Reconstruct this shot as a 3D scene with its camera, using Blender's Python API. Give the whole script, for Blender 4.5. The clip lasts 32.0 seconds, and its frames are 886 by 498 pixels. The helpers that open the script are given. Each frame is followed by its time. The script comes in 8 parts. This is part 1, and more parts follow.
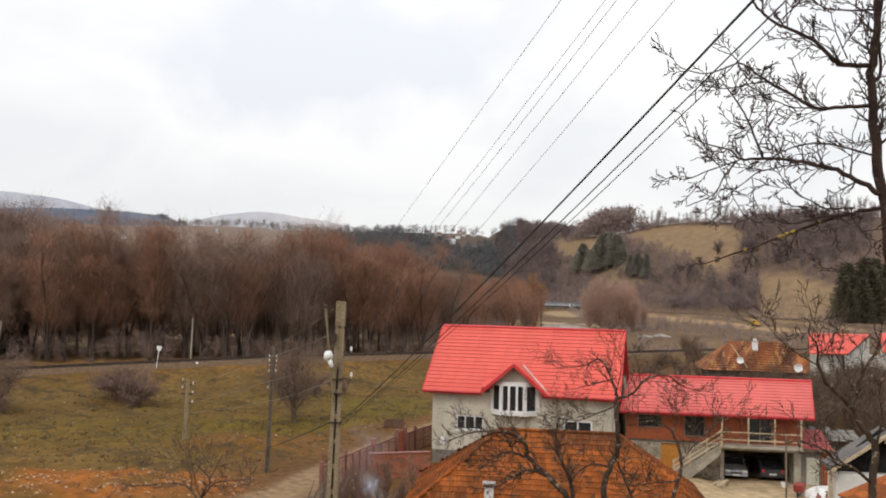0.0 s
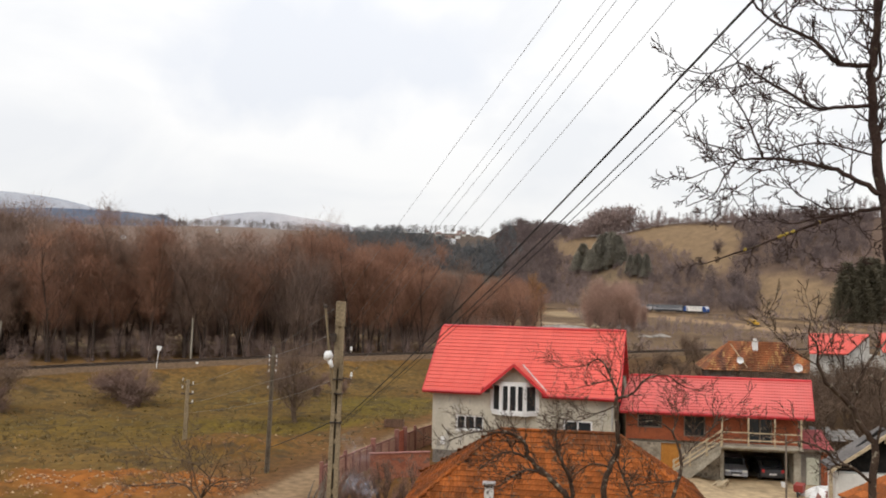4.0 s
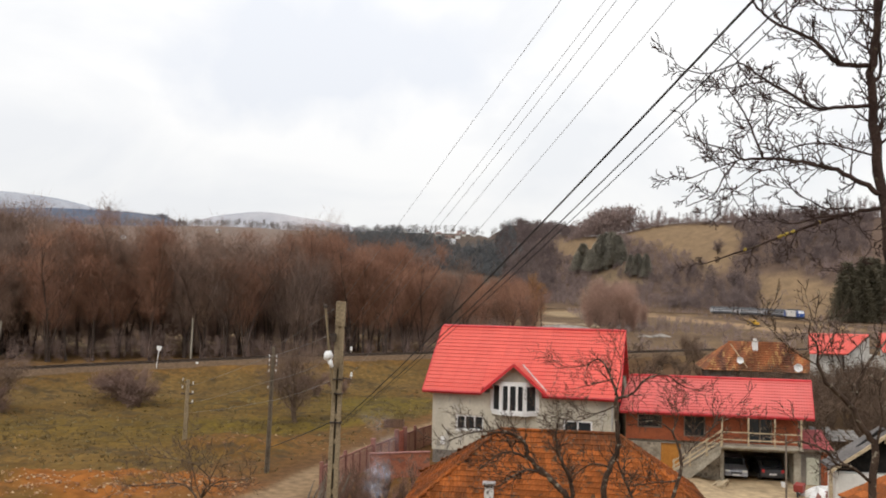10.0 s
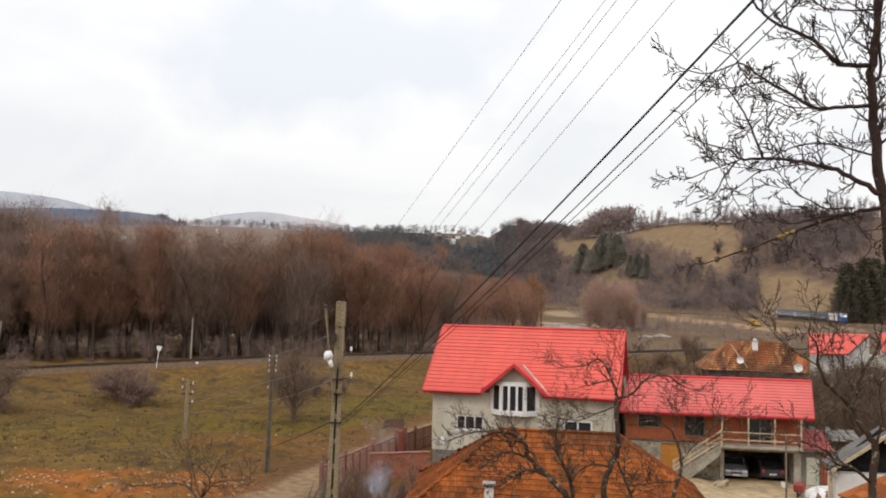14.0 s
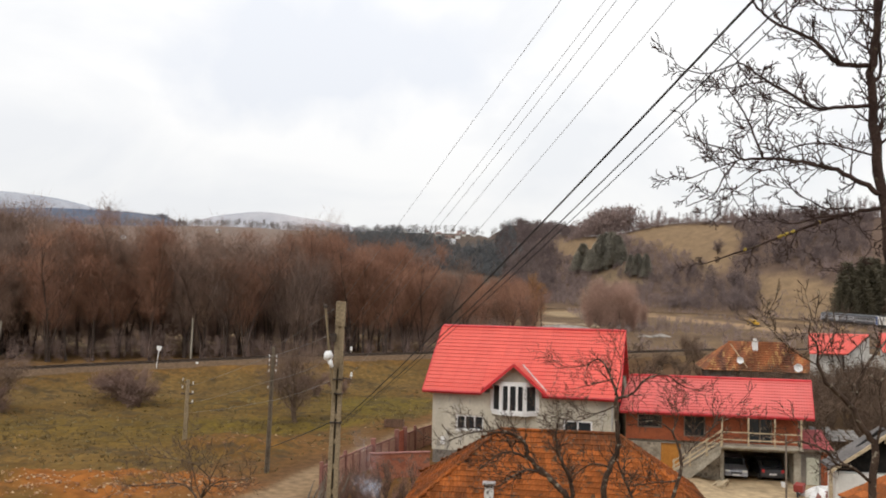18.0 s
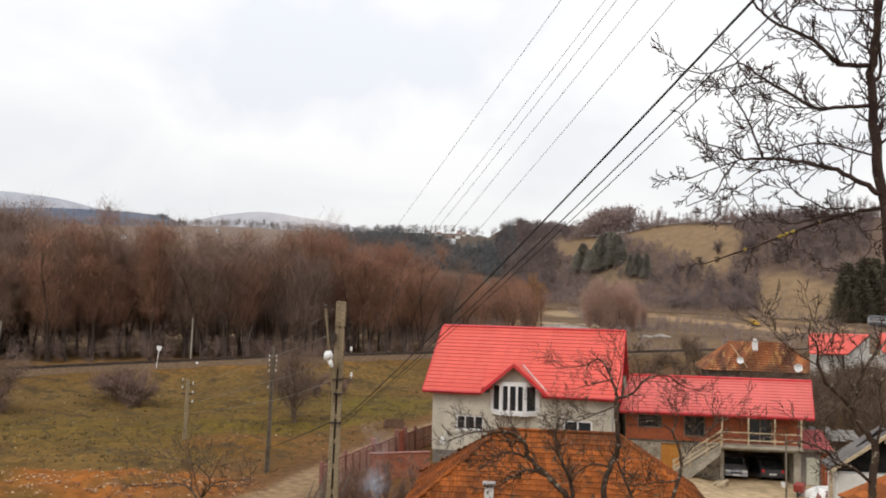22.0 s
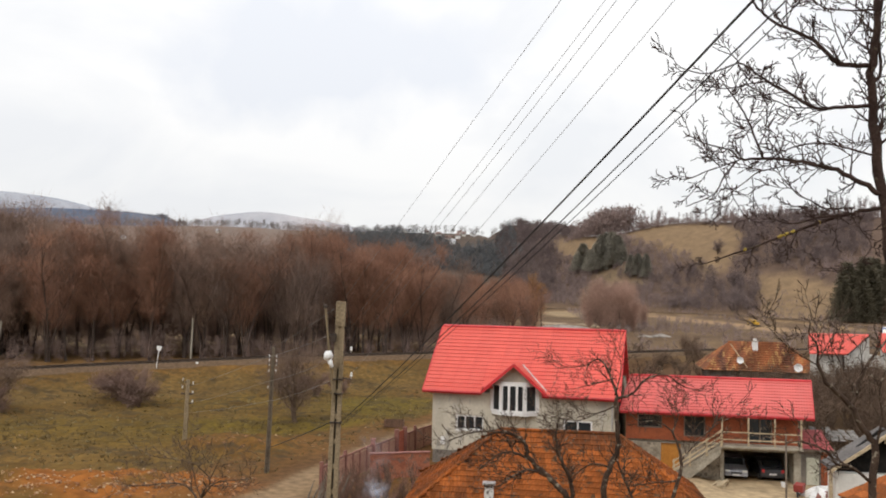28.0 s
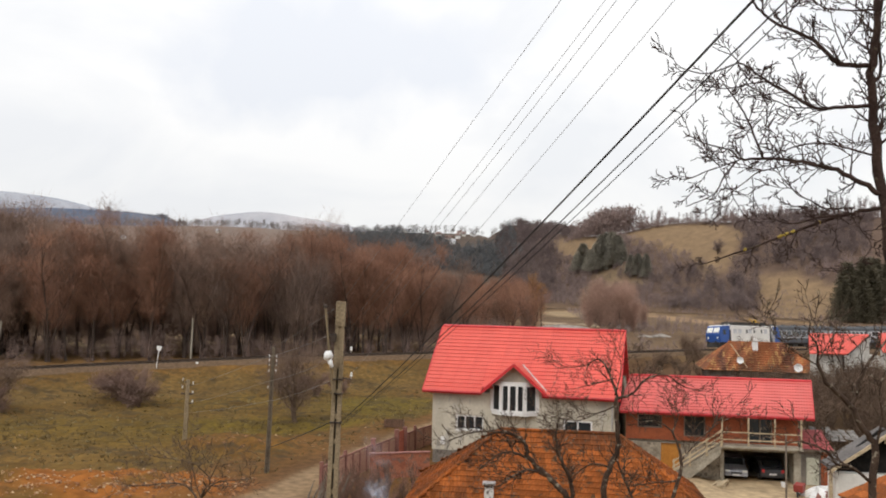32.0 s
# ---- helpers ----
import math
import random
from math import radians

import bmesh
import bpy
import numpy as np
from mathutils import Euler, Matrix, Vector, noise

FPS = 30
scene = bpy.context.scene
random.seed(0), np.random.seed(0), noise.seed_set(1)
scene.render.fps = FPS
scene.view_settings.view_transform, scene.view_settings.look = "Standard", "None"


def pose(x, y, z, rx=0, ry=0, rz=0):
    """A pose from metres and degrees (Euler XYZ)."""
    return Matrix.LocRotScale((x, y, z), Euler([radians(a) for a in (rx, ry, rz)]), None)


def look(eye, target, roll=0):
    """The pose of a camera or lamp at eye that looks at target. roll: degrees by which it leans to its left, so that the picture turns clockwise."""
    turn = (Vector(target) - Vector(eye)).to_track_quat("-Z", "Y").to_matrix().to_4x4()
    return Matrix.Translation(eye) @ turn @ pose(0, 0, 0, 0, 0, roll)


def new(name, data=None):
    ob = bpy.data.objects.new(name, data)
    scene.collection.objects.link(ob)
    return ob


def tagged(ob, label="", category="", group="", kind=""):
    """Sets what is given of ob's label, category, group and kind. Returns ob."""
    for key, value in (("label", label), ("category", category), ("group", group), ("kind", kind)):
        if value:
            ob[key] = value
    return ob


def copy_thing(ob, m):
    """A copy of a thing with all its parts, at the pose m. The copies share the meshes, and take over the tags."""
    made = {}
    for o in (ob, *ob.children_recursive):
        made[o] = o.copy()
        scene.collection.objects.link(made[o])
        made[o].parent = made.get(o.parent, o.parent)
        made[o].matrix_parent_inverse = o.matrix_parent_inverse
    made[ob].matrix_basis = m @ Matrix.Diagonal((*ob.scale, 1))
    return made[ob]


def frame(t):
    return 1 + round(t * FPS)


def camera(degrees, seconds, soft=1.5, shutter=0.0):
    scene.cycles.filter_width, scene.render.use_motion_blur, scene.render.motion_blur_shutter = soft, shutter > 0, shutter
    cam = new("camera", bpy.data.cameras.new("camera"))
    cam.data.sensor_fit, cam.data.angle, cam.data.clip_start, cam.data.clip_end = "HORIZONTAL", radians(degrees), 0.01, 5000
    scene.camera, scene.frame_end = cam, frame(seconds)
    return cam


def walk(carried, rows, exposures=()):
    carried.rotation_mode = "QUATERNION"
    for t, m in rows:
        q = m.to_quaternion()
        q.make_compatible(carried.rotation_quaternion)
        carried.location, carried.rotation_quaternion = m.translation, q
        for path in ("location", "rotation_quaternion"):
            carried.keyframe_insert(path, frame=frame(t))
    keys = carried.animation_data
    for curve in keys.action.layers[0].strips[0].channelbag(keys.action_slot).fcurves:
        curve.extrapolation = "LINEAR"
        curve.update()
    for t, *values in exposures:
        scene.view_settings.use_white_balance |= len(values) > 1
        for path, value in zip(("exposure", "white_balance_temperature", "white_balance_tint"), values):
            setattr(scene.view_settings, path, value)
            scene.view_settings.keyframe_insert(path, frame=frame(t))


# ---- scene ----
# The camera stands on a hillside, 13 m above the valley's datum, and does not move.
cam = camera(60, 32.0, soft=1.9)
AIM = pose(0, 0, 13, 93.12, 0, 0) @ pose(0, 0, 0, 0, 0, 1.2)
walk(cam, [(0.0, AIM), (32.0, AIM)], exposures=[(0.0, 0.0), (32.0, 0.0)])

# ---- world, sun ----
world = bpy.data.worlds.new("overcast_sky")
world.use_nodes = True
scene.world = world


def build_sky():
    nt = world.node_tree
    nd, ln = nt.nodes, nt.links
    bg = nd["Background"]
    sky = nd.new("ShaderNodeTexSky")
    sky.sky_type, sky.sun_disc = "NISHITA", False
    sky.sun_elevation, sky.sun_rotation = radians(38), radians(215)
    sky.air_density, sky.dust_density = 1.2, 2.0
    dim = nd.new("ShaderNodeVectorMath")
    dim.operation = "SCALE"
    dim.inputs["Scale"].default_value = 0.11
    ln.new(sky.outputs[0], dim.inputs[0])
    tc = nd.new("ShaderNodeTexCoord")
    mp = nd.new("ShaderNodeMapping")
    mp.inputs["Scale"].default_value = (2.0, 2.0, 4.5)
    mp.inputs["Location"].default_value = (SKY_SHIFT[0], SKY_SHIFT[1], SKY_SHIFT[2])
    ln.new(tc.outputs["Generated"], mp.inputs[0])
    n1 = nd.new("ShaderNodeTexNoise")
    n1.inputs["Scale"].default_value = 1.5
    n1.inputs["Detail"].default_value = 7.0
    n1.inputs["Roughness"].default_value = 0.5
    n1.inputs["Distortion"].default_value = 0.5
    ln.new(mp.outputs[0], n1.inputs["Vector"])
    ramp = nd.new("ShaderNodeValToRGB")
    ramp.color_ramp.elements[0].position, ramp.color_ramp.elements[0].color = 0.4, (0.885, 0.893, 0.915, 1)
    ramp.color_ramp.elements[1].position, ramp.color_ramp.elements[1].color = 0.58, (1.0, 0.992, 0.985, 1)
    ln.new(n1.outputs[0], ramp.inputs[0])
    mix = nd.new("ShaderNodeMix")
    mix.data_type = "RGBA"
    mix.inputs[0].default_value = 0.93
    ln.new(dim.outputs[0], mix.inputs[6])
    # one broad grey-blue cloud over the valley
    place, far, edge, cloud = nd.new("ShaderNodeMapping"), nd.new("ShaderNodeVectorMath"), nd.new("ShaderNodeMath"), nd.new("ShaderNodeMapRange")
    sc, at = (5.0, 5.0, 12.5), CLOUD_AT
    place.inputs["Scale"].default_value = sc
    place.inputs["Location"].default_value = (-at[0] * sc[0], -at[1] * sc[1], -at[2] * sc[2])
    ln.new(tc.outputs["Generated"], place.inputs[0])
    far.operation, edge.operation = "LENGTH", "MULTIPLY_ADD"
    ln.new(place.outputs[0], far.inputs[0])
    n2 = nd.new("ShaderNodeTexNoise")
    n2.inputs["Scale"].default_value, n2.inputs["Detail"].default_value = 7.0, 5.0
    ln.new(tc.outputs["Generated"], n2.inputs["Vector"])
    edge.inputs[1].default_value = 2.4
    ln.new(n2.outputs[0], edge.inputs[0])
    ln.new(far.outputs["Value"], edge.inputs[2])
    cloud.inputs[1].default_value, cloud.inputs[2].default_value, cloud.inputs[3].default_value, cloud.inputs[4].default_value = 1.75, 2.35, 1.0, 0.0
    ln.new(edge.outputs[0], cloud.inputs[0])
    veil = nd.new("ShaderNodeMix")
    veil.data_type = "RGBA"
    veil.inputs[7].default_value = (0.845, 0.866, 0.915, 1)
    ln.new(cloud.outputs[0], veil.inputs[0])
    ln.new(ramp.outputs[0], veil.inputs[6])
    ln.new(veil.outputs[2], mix.inputs[7])
    # an overcast sky brightens towards its top
    sep, up = nd.new("ShaderNodeSeparateXYZ"), nd.new("ShaderNodeMapRange")
    up.inputs[1].default_value, up.inputs[2].default_value, up.inputs[3].default_value, up.inputs[4].default_value = 0.0, 1.0, 0.95, 1.45
    ln.new(tc.outputs["Generated"], sep.inputs[0])
    ln.new(sep.outputs[2], up.inputs[0])
    lift = nd.new("ShaderNodeVectorMath")
    lift.operation = "SCALE"
    ln.new(mix.outputs[2], lift.inputs[0])
    ln.new(up.outputs[0], lift.inputs["Scale"])
    ln.new(lift.outputs[0], bg.inputs[0])
    bg.inputs[1].default_value = 1.0


CLOUD_AT = (-0.171, 0.944, 0.281)
SKY_SHIFT = (0.35, 0.2, 0.1)
build_sky()
sun = new("sun", bpy.data.lights.new("sun", "SUN"))
sun.data.energy, sun.data.angle, sun.data.color = 1.15, radians(14), (1.0, 0.95, 0.88)
sun.matrix_world = look((-30, -40, 55), (0, 0, 0))


# ---- mesh helpers ----
class Build:
    """Collects vertices and faces of one mesh."""

    def __init__(self):
        self.v, self.f = [], []

    def face(self, pts):
        n = len(self.v)
        self.v += [tuple(p) for p in pts]
        self.f.append(tuple(range(n, n + len(pts))))
        return self

    def box(self, x0, x1, y0, y1, z0, z1, m=None):
        n = len(self.v)
        pts = [(x, y, z) for z in (z0, z1) for y in (y0, y1) for x in (x0, x1)]
        self.v += [tuple(m @ Vector(p)) for p in pts] if m else pts
        for a in ((0, 2, 3, 1), (4, 5, 7, 6), (0, 1, 5, 4), (2, 6, 7, 3), (0, 4, 6, 2), (1, 3, 7, 5)):
            self.f.append(tuple(n + i for i in a))
        return self

    def extrude(self, poly, axis, lo, hi):
        """A polygon (a, b pairs) pulled along an axis from lo to hi."""
        n, k = len(self.v), len(poly)
        for c in (lo, hi):
            for a, b in poly:
                self.v.append({0: (c, a, b), 1: (a, c, b), 2: (a, b, c)}[axis])
        self.f.append(tuple(range(n + k - 1, n - 1, -1)))
        self.f.append(tuple(range(n + k, n + 2 * k)))
        for i in range(k):
            j = (i + 1) % k
            self.f.append((n + i, n + j, n + k + j, n + k + i))
        return self

    def tube(self, pts, rads, n=6, cap=True):
        pts = [Vector(p) for p in pts]
        base = len(self.v)
        for i, p in enumerate(pts):
            d = (pts[min(i + 1, len(pts) - 1)] - pts[max(i - 1, 0)])
            d = d.normalized() if d.length > 1e-9 else Vector((0, 0, 1))
            a = d.orthogonal().normalized()
            if i:
                a = last - d * last.dot(d)
                a = a.normalized() if a.length > 1e-6 else d.orthogonal().normalized()
            last = a
            b = d.cross(a)
            r = rads[i] if isinstance(rads, (list, tuple)) else rads
            for k in range(n):
                t = 2 * math.pi * k / n
                self.v.append(tuple(p + (a * math.cos(t) + b * math.sin(t)) * r))
        for i in range(len(pts) - 1):
            for k in range(n):
                q = base + i * n
                self.f.append((q + k, q + (k + 1) % n, q + n + (k + 1) % n, q + n + k))
        if cap:
            self.f.append(tuple(range(base + n - 1, base - 1, -1)))
            e = base + (len(pts) - 1) * n
            self.f.append(tuple(range(e, e + n)))
        return self

    def lathe(self, prof, n=16, m=None):
        """A profile of (radius, height) pairs turned round z."""
        base = len(self.v)
        for r, z in prof:
            for k in range(n):
                t = 2 * math.pi * k / n
                p = Vector((r * math.cos(t), r * math.sin(t), z))
                self.v.append(tuple(m @ p if m else p))
        for i in range(len(prof) - 1):
            for k in range(n):
                q = base + i * n
                self.f.append((q + k, q + (k + 1) % n, q + n + (k + 1) % n, q + n + k))
        self.f.append(tuple(range(base + n - 1, base - 1, -1)))
        e = base + (len(prof) - 1) * n
        self.f.append(tuple(range(e, e + n)))
        return self

    def mesh(self, name, bevel=0.0, smooth=False):
        me = bpy.data.meshes.new(name)
        me.from_pydata(self.v, [], self.f)
        if bevel:
            bm = bmesh.new()
            bm.from_mesh(me)
            bmesh.ops.remove_doubles(bm, verts=bm.verts, dist=0.0004)
            bmesh.ops.recalc_face_normals(bm, faces=bm.faces)
            sharp = [e for e in bm.edges if len(e.link_faces) == 2 and e.calc_face_angle(0) > 0.5]
            bmesh.ops.bevel(bm, geom=sharp, offset=bevel, segments=2, affect="EDGES", clamp_overlap=True, profile=0.6)
            bm.to_mesh(me)
            bm.free()
        if smooth:
            me.shade_smooth()
        me.update()
        return me


def part(name, b, material, parent, label="", bevel=0.0, smooth=False, at=None):
    """Links a Build (or a mesh) as one mesh object under a thing or a part."""
    me = b if isinstance(b, bpy.types.Mesh) else b.mesh(name, bevel, smooth)
    if not me.materials:
        me.materials.append(material)
    ob = new(name, me)
    ob.parent = parent
    if at is not None:
        ob.matrix_basis = at
    if label:
        ob["label"] = label
    return ob


def thing(name, m, label, category, group="", kind=""):
    ob = new(name)
    ob.matrix_basis = m
    ob.empty_display_size = 0.3
    return tagged(ob, label, category, group, kind)


def solid(name, b, material, label, category="", group="", kind="", bevel=0.0, smooth=False, m=None):
    """A thing of one mesh."""
    me = b if isinstance(b, bpy.types.Mesh) else b.mesh(name, bevel, smooth)
    if not me.materials:
        me.materials.append(material)
    ob = new(name, me)
    if m is not None:
        ob.matrix_basis = m
    return tagged(ob, label, category, group, kind)


# ---- materials ----
def mat(name, c1, c2, scale=1.5, fine=18.0, rough=0.8, bump=0.25, metal=0.0, spec=0.3, rand=0.0, stretch=(1, 1, 1), attr=False, alpha=1.0, coat=0.0, vary=0.28, speck=None):
    """Two colours mixed by a coarse noise, darkened and lit by a fine one, with relief."""
    m = bpy.data.materials.new(name)
    m.use_nodes = True
    nt = m.node_tree
    nd, ln = nt.nodes, nt.links
    bs = nd["Principled BSDF"]
    tc = nd.new("ShaderNodeTexCoord")
    mp = nd.new("ShaderNodeMapping")
    mp.inputs["Scale"].default_value = stretch
    ln.new(tc.outputs["Object"], mp.inputs[0])
    n1, n2 = nd.new("ShaderNodeTexNoise"), nd.new("ShaderNodeTexNoise")
    for n, s, d in ((n1, scale, 4.0), (n2, fine, 3.0)):
        n.inputs["Scale"].default_value, n.inputs["Detail"].default_value = s, d
        ln.new(mp.outputs[0], n.inputs["Vector"])
    r1 = nd.new("ShaderNodeMapRange")
    r1.inputs[1].default_value, r1.inputs[2].default_value = 0.36, 0.64
    ln.new(n1.outputs[0], r1.inputs[0])
    mx = nd.new("ShaderNodeMix")
    mx.data_type = "RGBA"
    ln.new(r1.outputs[0], mx.inputs[0])
    mx.inputs[6].default_value, mx.inputs[7].default_value = (*c1, 1), (*c2, 1)
    col = mx.outputs[2]
    if attr:
        at = nd.new("ShaderNodeAttribute")
        at.attribute_name = "cover"
        mu = nd.new("ShaderNodeMix")
        mu.data_type, mu.blend_type = "RGBA", "MULTIPLY"
        mu.inputs[0].default_value = 1.0
        ln.new(at.outputs[0], mu.inputs[6])
        ln.new(col, mu.inputs[7])
        col = mu.outputs[2]
    r2 = nd.new("ShaderNodeMapRange")
    r2.inputs[1].default_value, r2.inputs[2].default_value = 0.3, 0.7
    r2.inputs[3].default_value, r2.inputs[4].default_value = 1 - vary, 1 + vary
    ln.new(n2.outputs[0], r2.inputs[0])
    val = r2.outputs[0]
    if rand:
        oi = nd.new("ShaderNodeObjectInfo")
        r3 = nd.new("ShaderNodeMapRange")
        r3.inputs[3].default_value, r3.inputs[4].default_value = 1 - rand, 1 + rand
        ln.new(oi.outputs["Random"], r3.inputs[0])
        ml = nd.new("ShaderNodeMath")
        ml.operation = "MULTIPLY"
        ln.new(val, ml.inputs[0])
        ln.new(r3.outputs[0], ml.inputs[1])
        val = ml.outputs[0]
    if speck:
        n3, r4, sx = nd.new("ShaderNodeTexNoise"), nd.new("ShaderNodeMapRange"), nd.new("ShaderNodeMix")
        n3.inputs["Scale"].default_value, n3.inputs["Detail"].default_value = speck[1], 3.0
        if rand:
            n3.noise_dimensions, shift = "4D", nd.new("ShaderNodeMath")
            shift.operation, shift.inputs[1].default_value = "MULTIPLY", 60.0
            ln.new(oi.outputs["Random"], shift.inputs[0])
            ln.new(shift.outputs[0], n3.inputs["W"])
        ln.new(mp.outputs[0], n3.inputs["Vector"])
        r4.inputs[1].default_value, r4.inputs[2].default_value, r4.inputs[4].default_value = speck[2], speck[2] + 0.07, 0.8
        ln.new(n3.outputs[0], r4.inputs[0])
        sx.data_type = "RGBA"
        ln.new(r4.outputs[0], sx.inputs[0])
        ln.new(col, sx.inputs[6])
        sx.inputs[7].default_value = (*speck[0], 1)
        col = sx.outputs[2]
    vm = nd.new("ShaderNodeVectorMath")
    vm.operation = "SCALE"
    ln.new(col, vm.inputs[0])
    ln.new(val, vm.inputs["Scale"])
    ln.new(vm.outputs[0], bs.inputs["Base Color"])
    bs.inputs["Roughness"].default_value = rough
    bs.inputs["Metallic"].default_value = metal
    bs.inputs["Specular IOR Level"].default_value = spec
    bs.inputs["Coat Weight"].default_value = coat
    bs.inputs["Alpha"].default_value = alpha
    if bump:
        bp = nd.new("ShaderNodeBump")
        bp.inputs["Strength"].default_value, bp.inputs["Distance"].default_value = bump, 0.03
        ln.new(n2.outputs[0], bp.inputs["Height"])
        ln.new(bp.outputs[0], bs.inputs["Normal"])
    return m


def per_piece(m, name):
    """The same material, varied from piece to piece of a joined mesh."""
    m = m.copy()
    m.name = name
    nd = m.node_tree.nodes
    geo = nd.new("ShaderNodeNewGeometry")
    for n in nd:
        if n.bl_idname == "ShaderNodeObjectInfo":
            for to in [k.to_socket for k in n.outputs["Random"].links]:
                m.node_tree.links.new(geo.outputs["Random Per Island"], to)
            nd.remove(n)
            break
    return m


def glass(name, tint=(0.02, 0.025, 0.03)):
    m = bpy.data.materials.new(name)
    m.use_nodes = True
    bs = m.node_tree.nodes["Principled BSDF"]
    bs.inputs["Base Color"].default_value = (*tint, 1)
    bs.inputs["Roughness"].default_value = 0.06
    bs.inputs["Specular IOR Level"].default_value = 0.6
    return m


GROUND = mat("ground_cover", (0.985, 0.8, 0.54), (1.27, 1.02, 0.67), 0.13, 1.7, 0.95, 0.35, spec=0.1, attr=True)
BARK = mat("dark_bark", (0.058, 0.04, 0.03), (0.105, 0.074, 0.055), 3, 30, 0.9, 0.5, spec=0.15, speck=((0.15, 0.115, 0.08), 11, 0.62))
BARK_ORCHARD = mat("lichened_orchard_bark", (0.05, 0.033, 0.024), (0.095, 0.065, 0.047), 3, 30, 0.9, 0.5, spec=0.1, speck=((0.33, 0.29, 0.22), 6.0, 0.6))
BARK_WALNUT = mat("walnut_bark", (0.038, 0.023, 0.019), (0.066, 0.042, 0.034), 4, 30, 0.9, 0.5, spec=0.15, speck=((0.12, 0.095, 0.065), 12, 0.63))
BARK_GREY = mat("grey_bark", (0.095, 0.066, 0.046), (0.15, 0.105, 0.073), 3, 30, 0.9, 0.5, spec=0.15)
TWIG_RED = mat("reddish_twigs", (0.262, 0.142, 0.097), (0.32, 0.17, 0.113), 0.12, 0.8, 0.9, 0, spec=0.1, rand=0.15)
TWIG_BROWN = mat("brown_twigs", (0.238, 0.16, 0.124), (0.3, 0.2, 0.148), 0.12, 0.8, 0.9, 0, spec=0.1, rand=0.22)
WOOD_BRUSH = mat("wood_brush", (0.205, 0.145, 0.125), (0.265, 0.188, 0.16), 0.3, 2, 0.95, 0, spec=0.05)
TWIG_WOOD = mat("dark_hill_wood", (0.138, 0.106, 0.102), (0.188, 0.146, 0.139), 0.03, 0.4, 0.95, 0, spec=0.05)
# hill scrub, paler and greyer with the haze mixed into its colour
TWIG_HILL = mat("hazed_brown_scrub", (0.228, 0.174, 0.161), (0.292, 0.222, 0.203), 0.03, 0.4, 0.95, 0, spec=0.05)
POLE_OLD = mat("sooty_pole_concrete", (0.105, 0.084, 0.06), (0.165, 0.135, 0.10), 1.0, 16, 0.9, 0.4, spec=0.1)
# web colour darkened to give the shade inside the pole's slots
POLE_DARK = mat("shaded_pole_web", (0.045, 0.04, 0.034), (0.075, 0.066, 0.055), 1.0, 16, 0.9, 0.4, spec=0.1)
LICHEN = mat("yellow_lichen", (0.36, 0.25, 0.04), (0.46, 0.34, 0.07), 8, 60, 0.9, 0.3)
TWIG_GREY = mat("grey_twigs", (0.232, 0.165, 0.134), (0.29, 0.205, 0.162), 0.12, 0.8, 0.9, 0, spec=0.1, rand=0.2)
NEEDLES = mat("conifer_needles", (0.078, 0.068, 0.046), (0.115, 0.1, 0.066), 0.4, 4, 0.8, 0, spec=0.2, rand=0.2)
RED_ROOF = mat("red_metal_roof", (0.6, 0.082, 0.06), (0.66, 0.105, 0.078), 0.6, 9, 0.42, 0.05, spec=0.4, rand=0.05, vary=0.07)
WING_RED = mat("faded_red_metal_roof", (0.5, 0.088, 0.075), (0.58, 0.115, 0.1), 0.5, 9, 0.5, 0.05, spec=0.35, rand=0.08, vary=0.1)
RED_TRIM = mat("red_trim", (0.5, 0.03, 0.035), (0.6, 0.045, 0.05), 0.8, 9, 0.45, 0.05, spec=0.4, vary=0.07)
RENDER = mat("grey_render_coat", (0.47, 0.43, 0.345), (0.57, 0.525, 0.43), 0.6, 14, 0.9, 0.3, spec=0.15, vary=0.12, stretch=(1.6, 1.0, 0.45), speck=((0.4, 0.375, 0.33), 1.1, 0.6))
PLINTH = mat("dark_plinth", (0.17, 0.15, 0.13), (0.25, 0.22, 0.19), 1.2, 14, 0.9, 0.4, spec=0.15)
WHITE = mat("white_plastic", (0.74, 0.74, 0.73), (0.82, 0.82, 0.81), 1, 10, 0.4, 0.02, spec=0.4, vary=0.07)
PANE = glass("dark_pane")
TILE = mat("orange_clay_tile", (0.33, 0.094, 0.02), (0.125, 0.044, 0.017), 0.45, 11, 0.85, 0.5, spec=0.15, rand=0.34, speck=((0.085, 0.06, 0.035), 2.6, 0.585))
# bed below the clay tiles, coloured dark for the shade in their gaps
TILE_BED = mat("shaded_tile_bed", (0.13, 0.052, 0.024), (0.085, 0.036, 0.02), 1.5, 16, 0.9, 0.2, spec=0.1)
TILE_OLD = mat("weathered_clay_tile", (0.3, 0.1, 0.036), (0.1, 0.045, 0.03), 0.5, 4, 0.9, 0.4, spec=0.15, rand=0.5, speck=((0.42, 0.25, 0.1), 1.7, 0.56))
TILE_B = per_piece(TILE, "orange_clay_tile_field")
TILE_OLD_B = per_piece(TILE_OLD, "weathered_clay_tile_field")
BRICK = mat("orange_brick", (0.34, 0.10, 0.045), (0.27, 0.082, 0.04), 1.5, 24, 0.9, 0.4, spec=0.15, rand=0.2)
MORTAR = mat("mortar", (0.33, 0.285, 0.235), (0.42, 0.375, 0.315), 3, 20, 0.95, 0.3, spec=0.1)
CONCRETE = mat("concrete", (0.29, 0.26, 0.205), (0.41, 0.37, 0.3), 1.2, 16, 0.9, 0.35, spec=0.2)
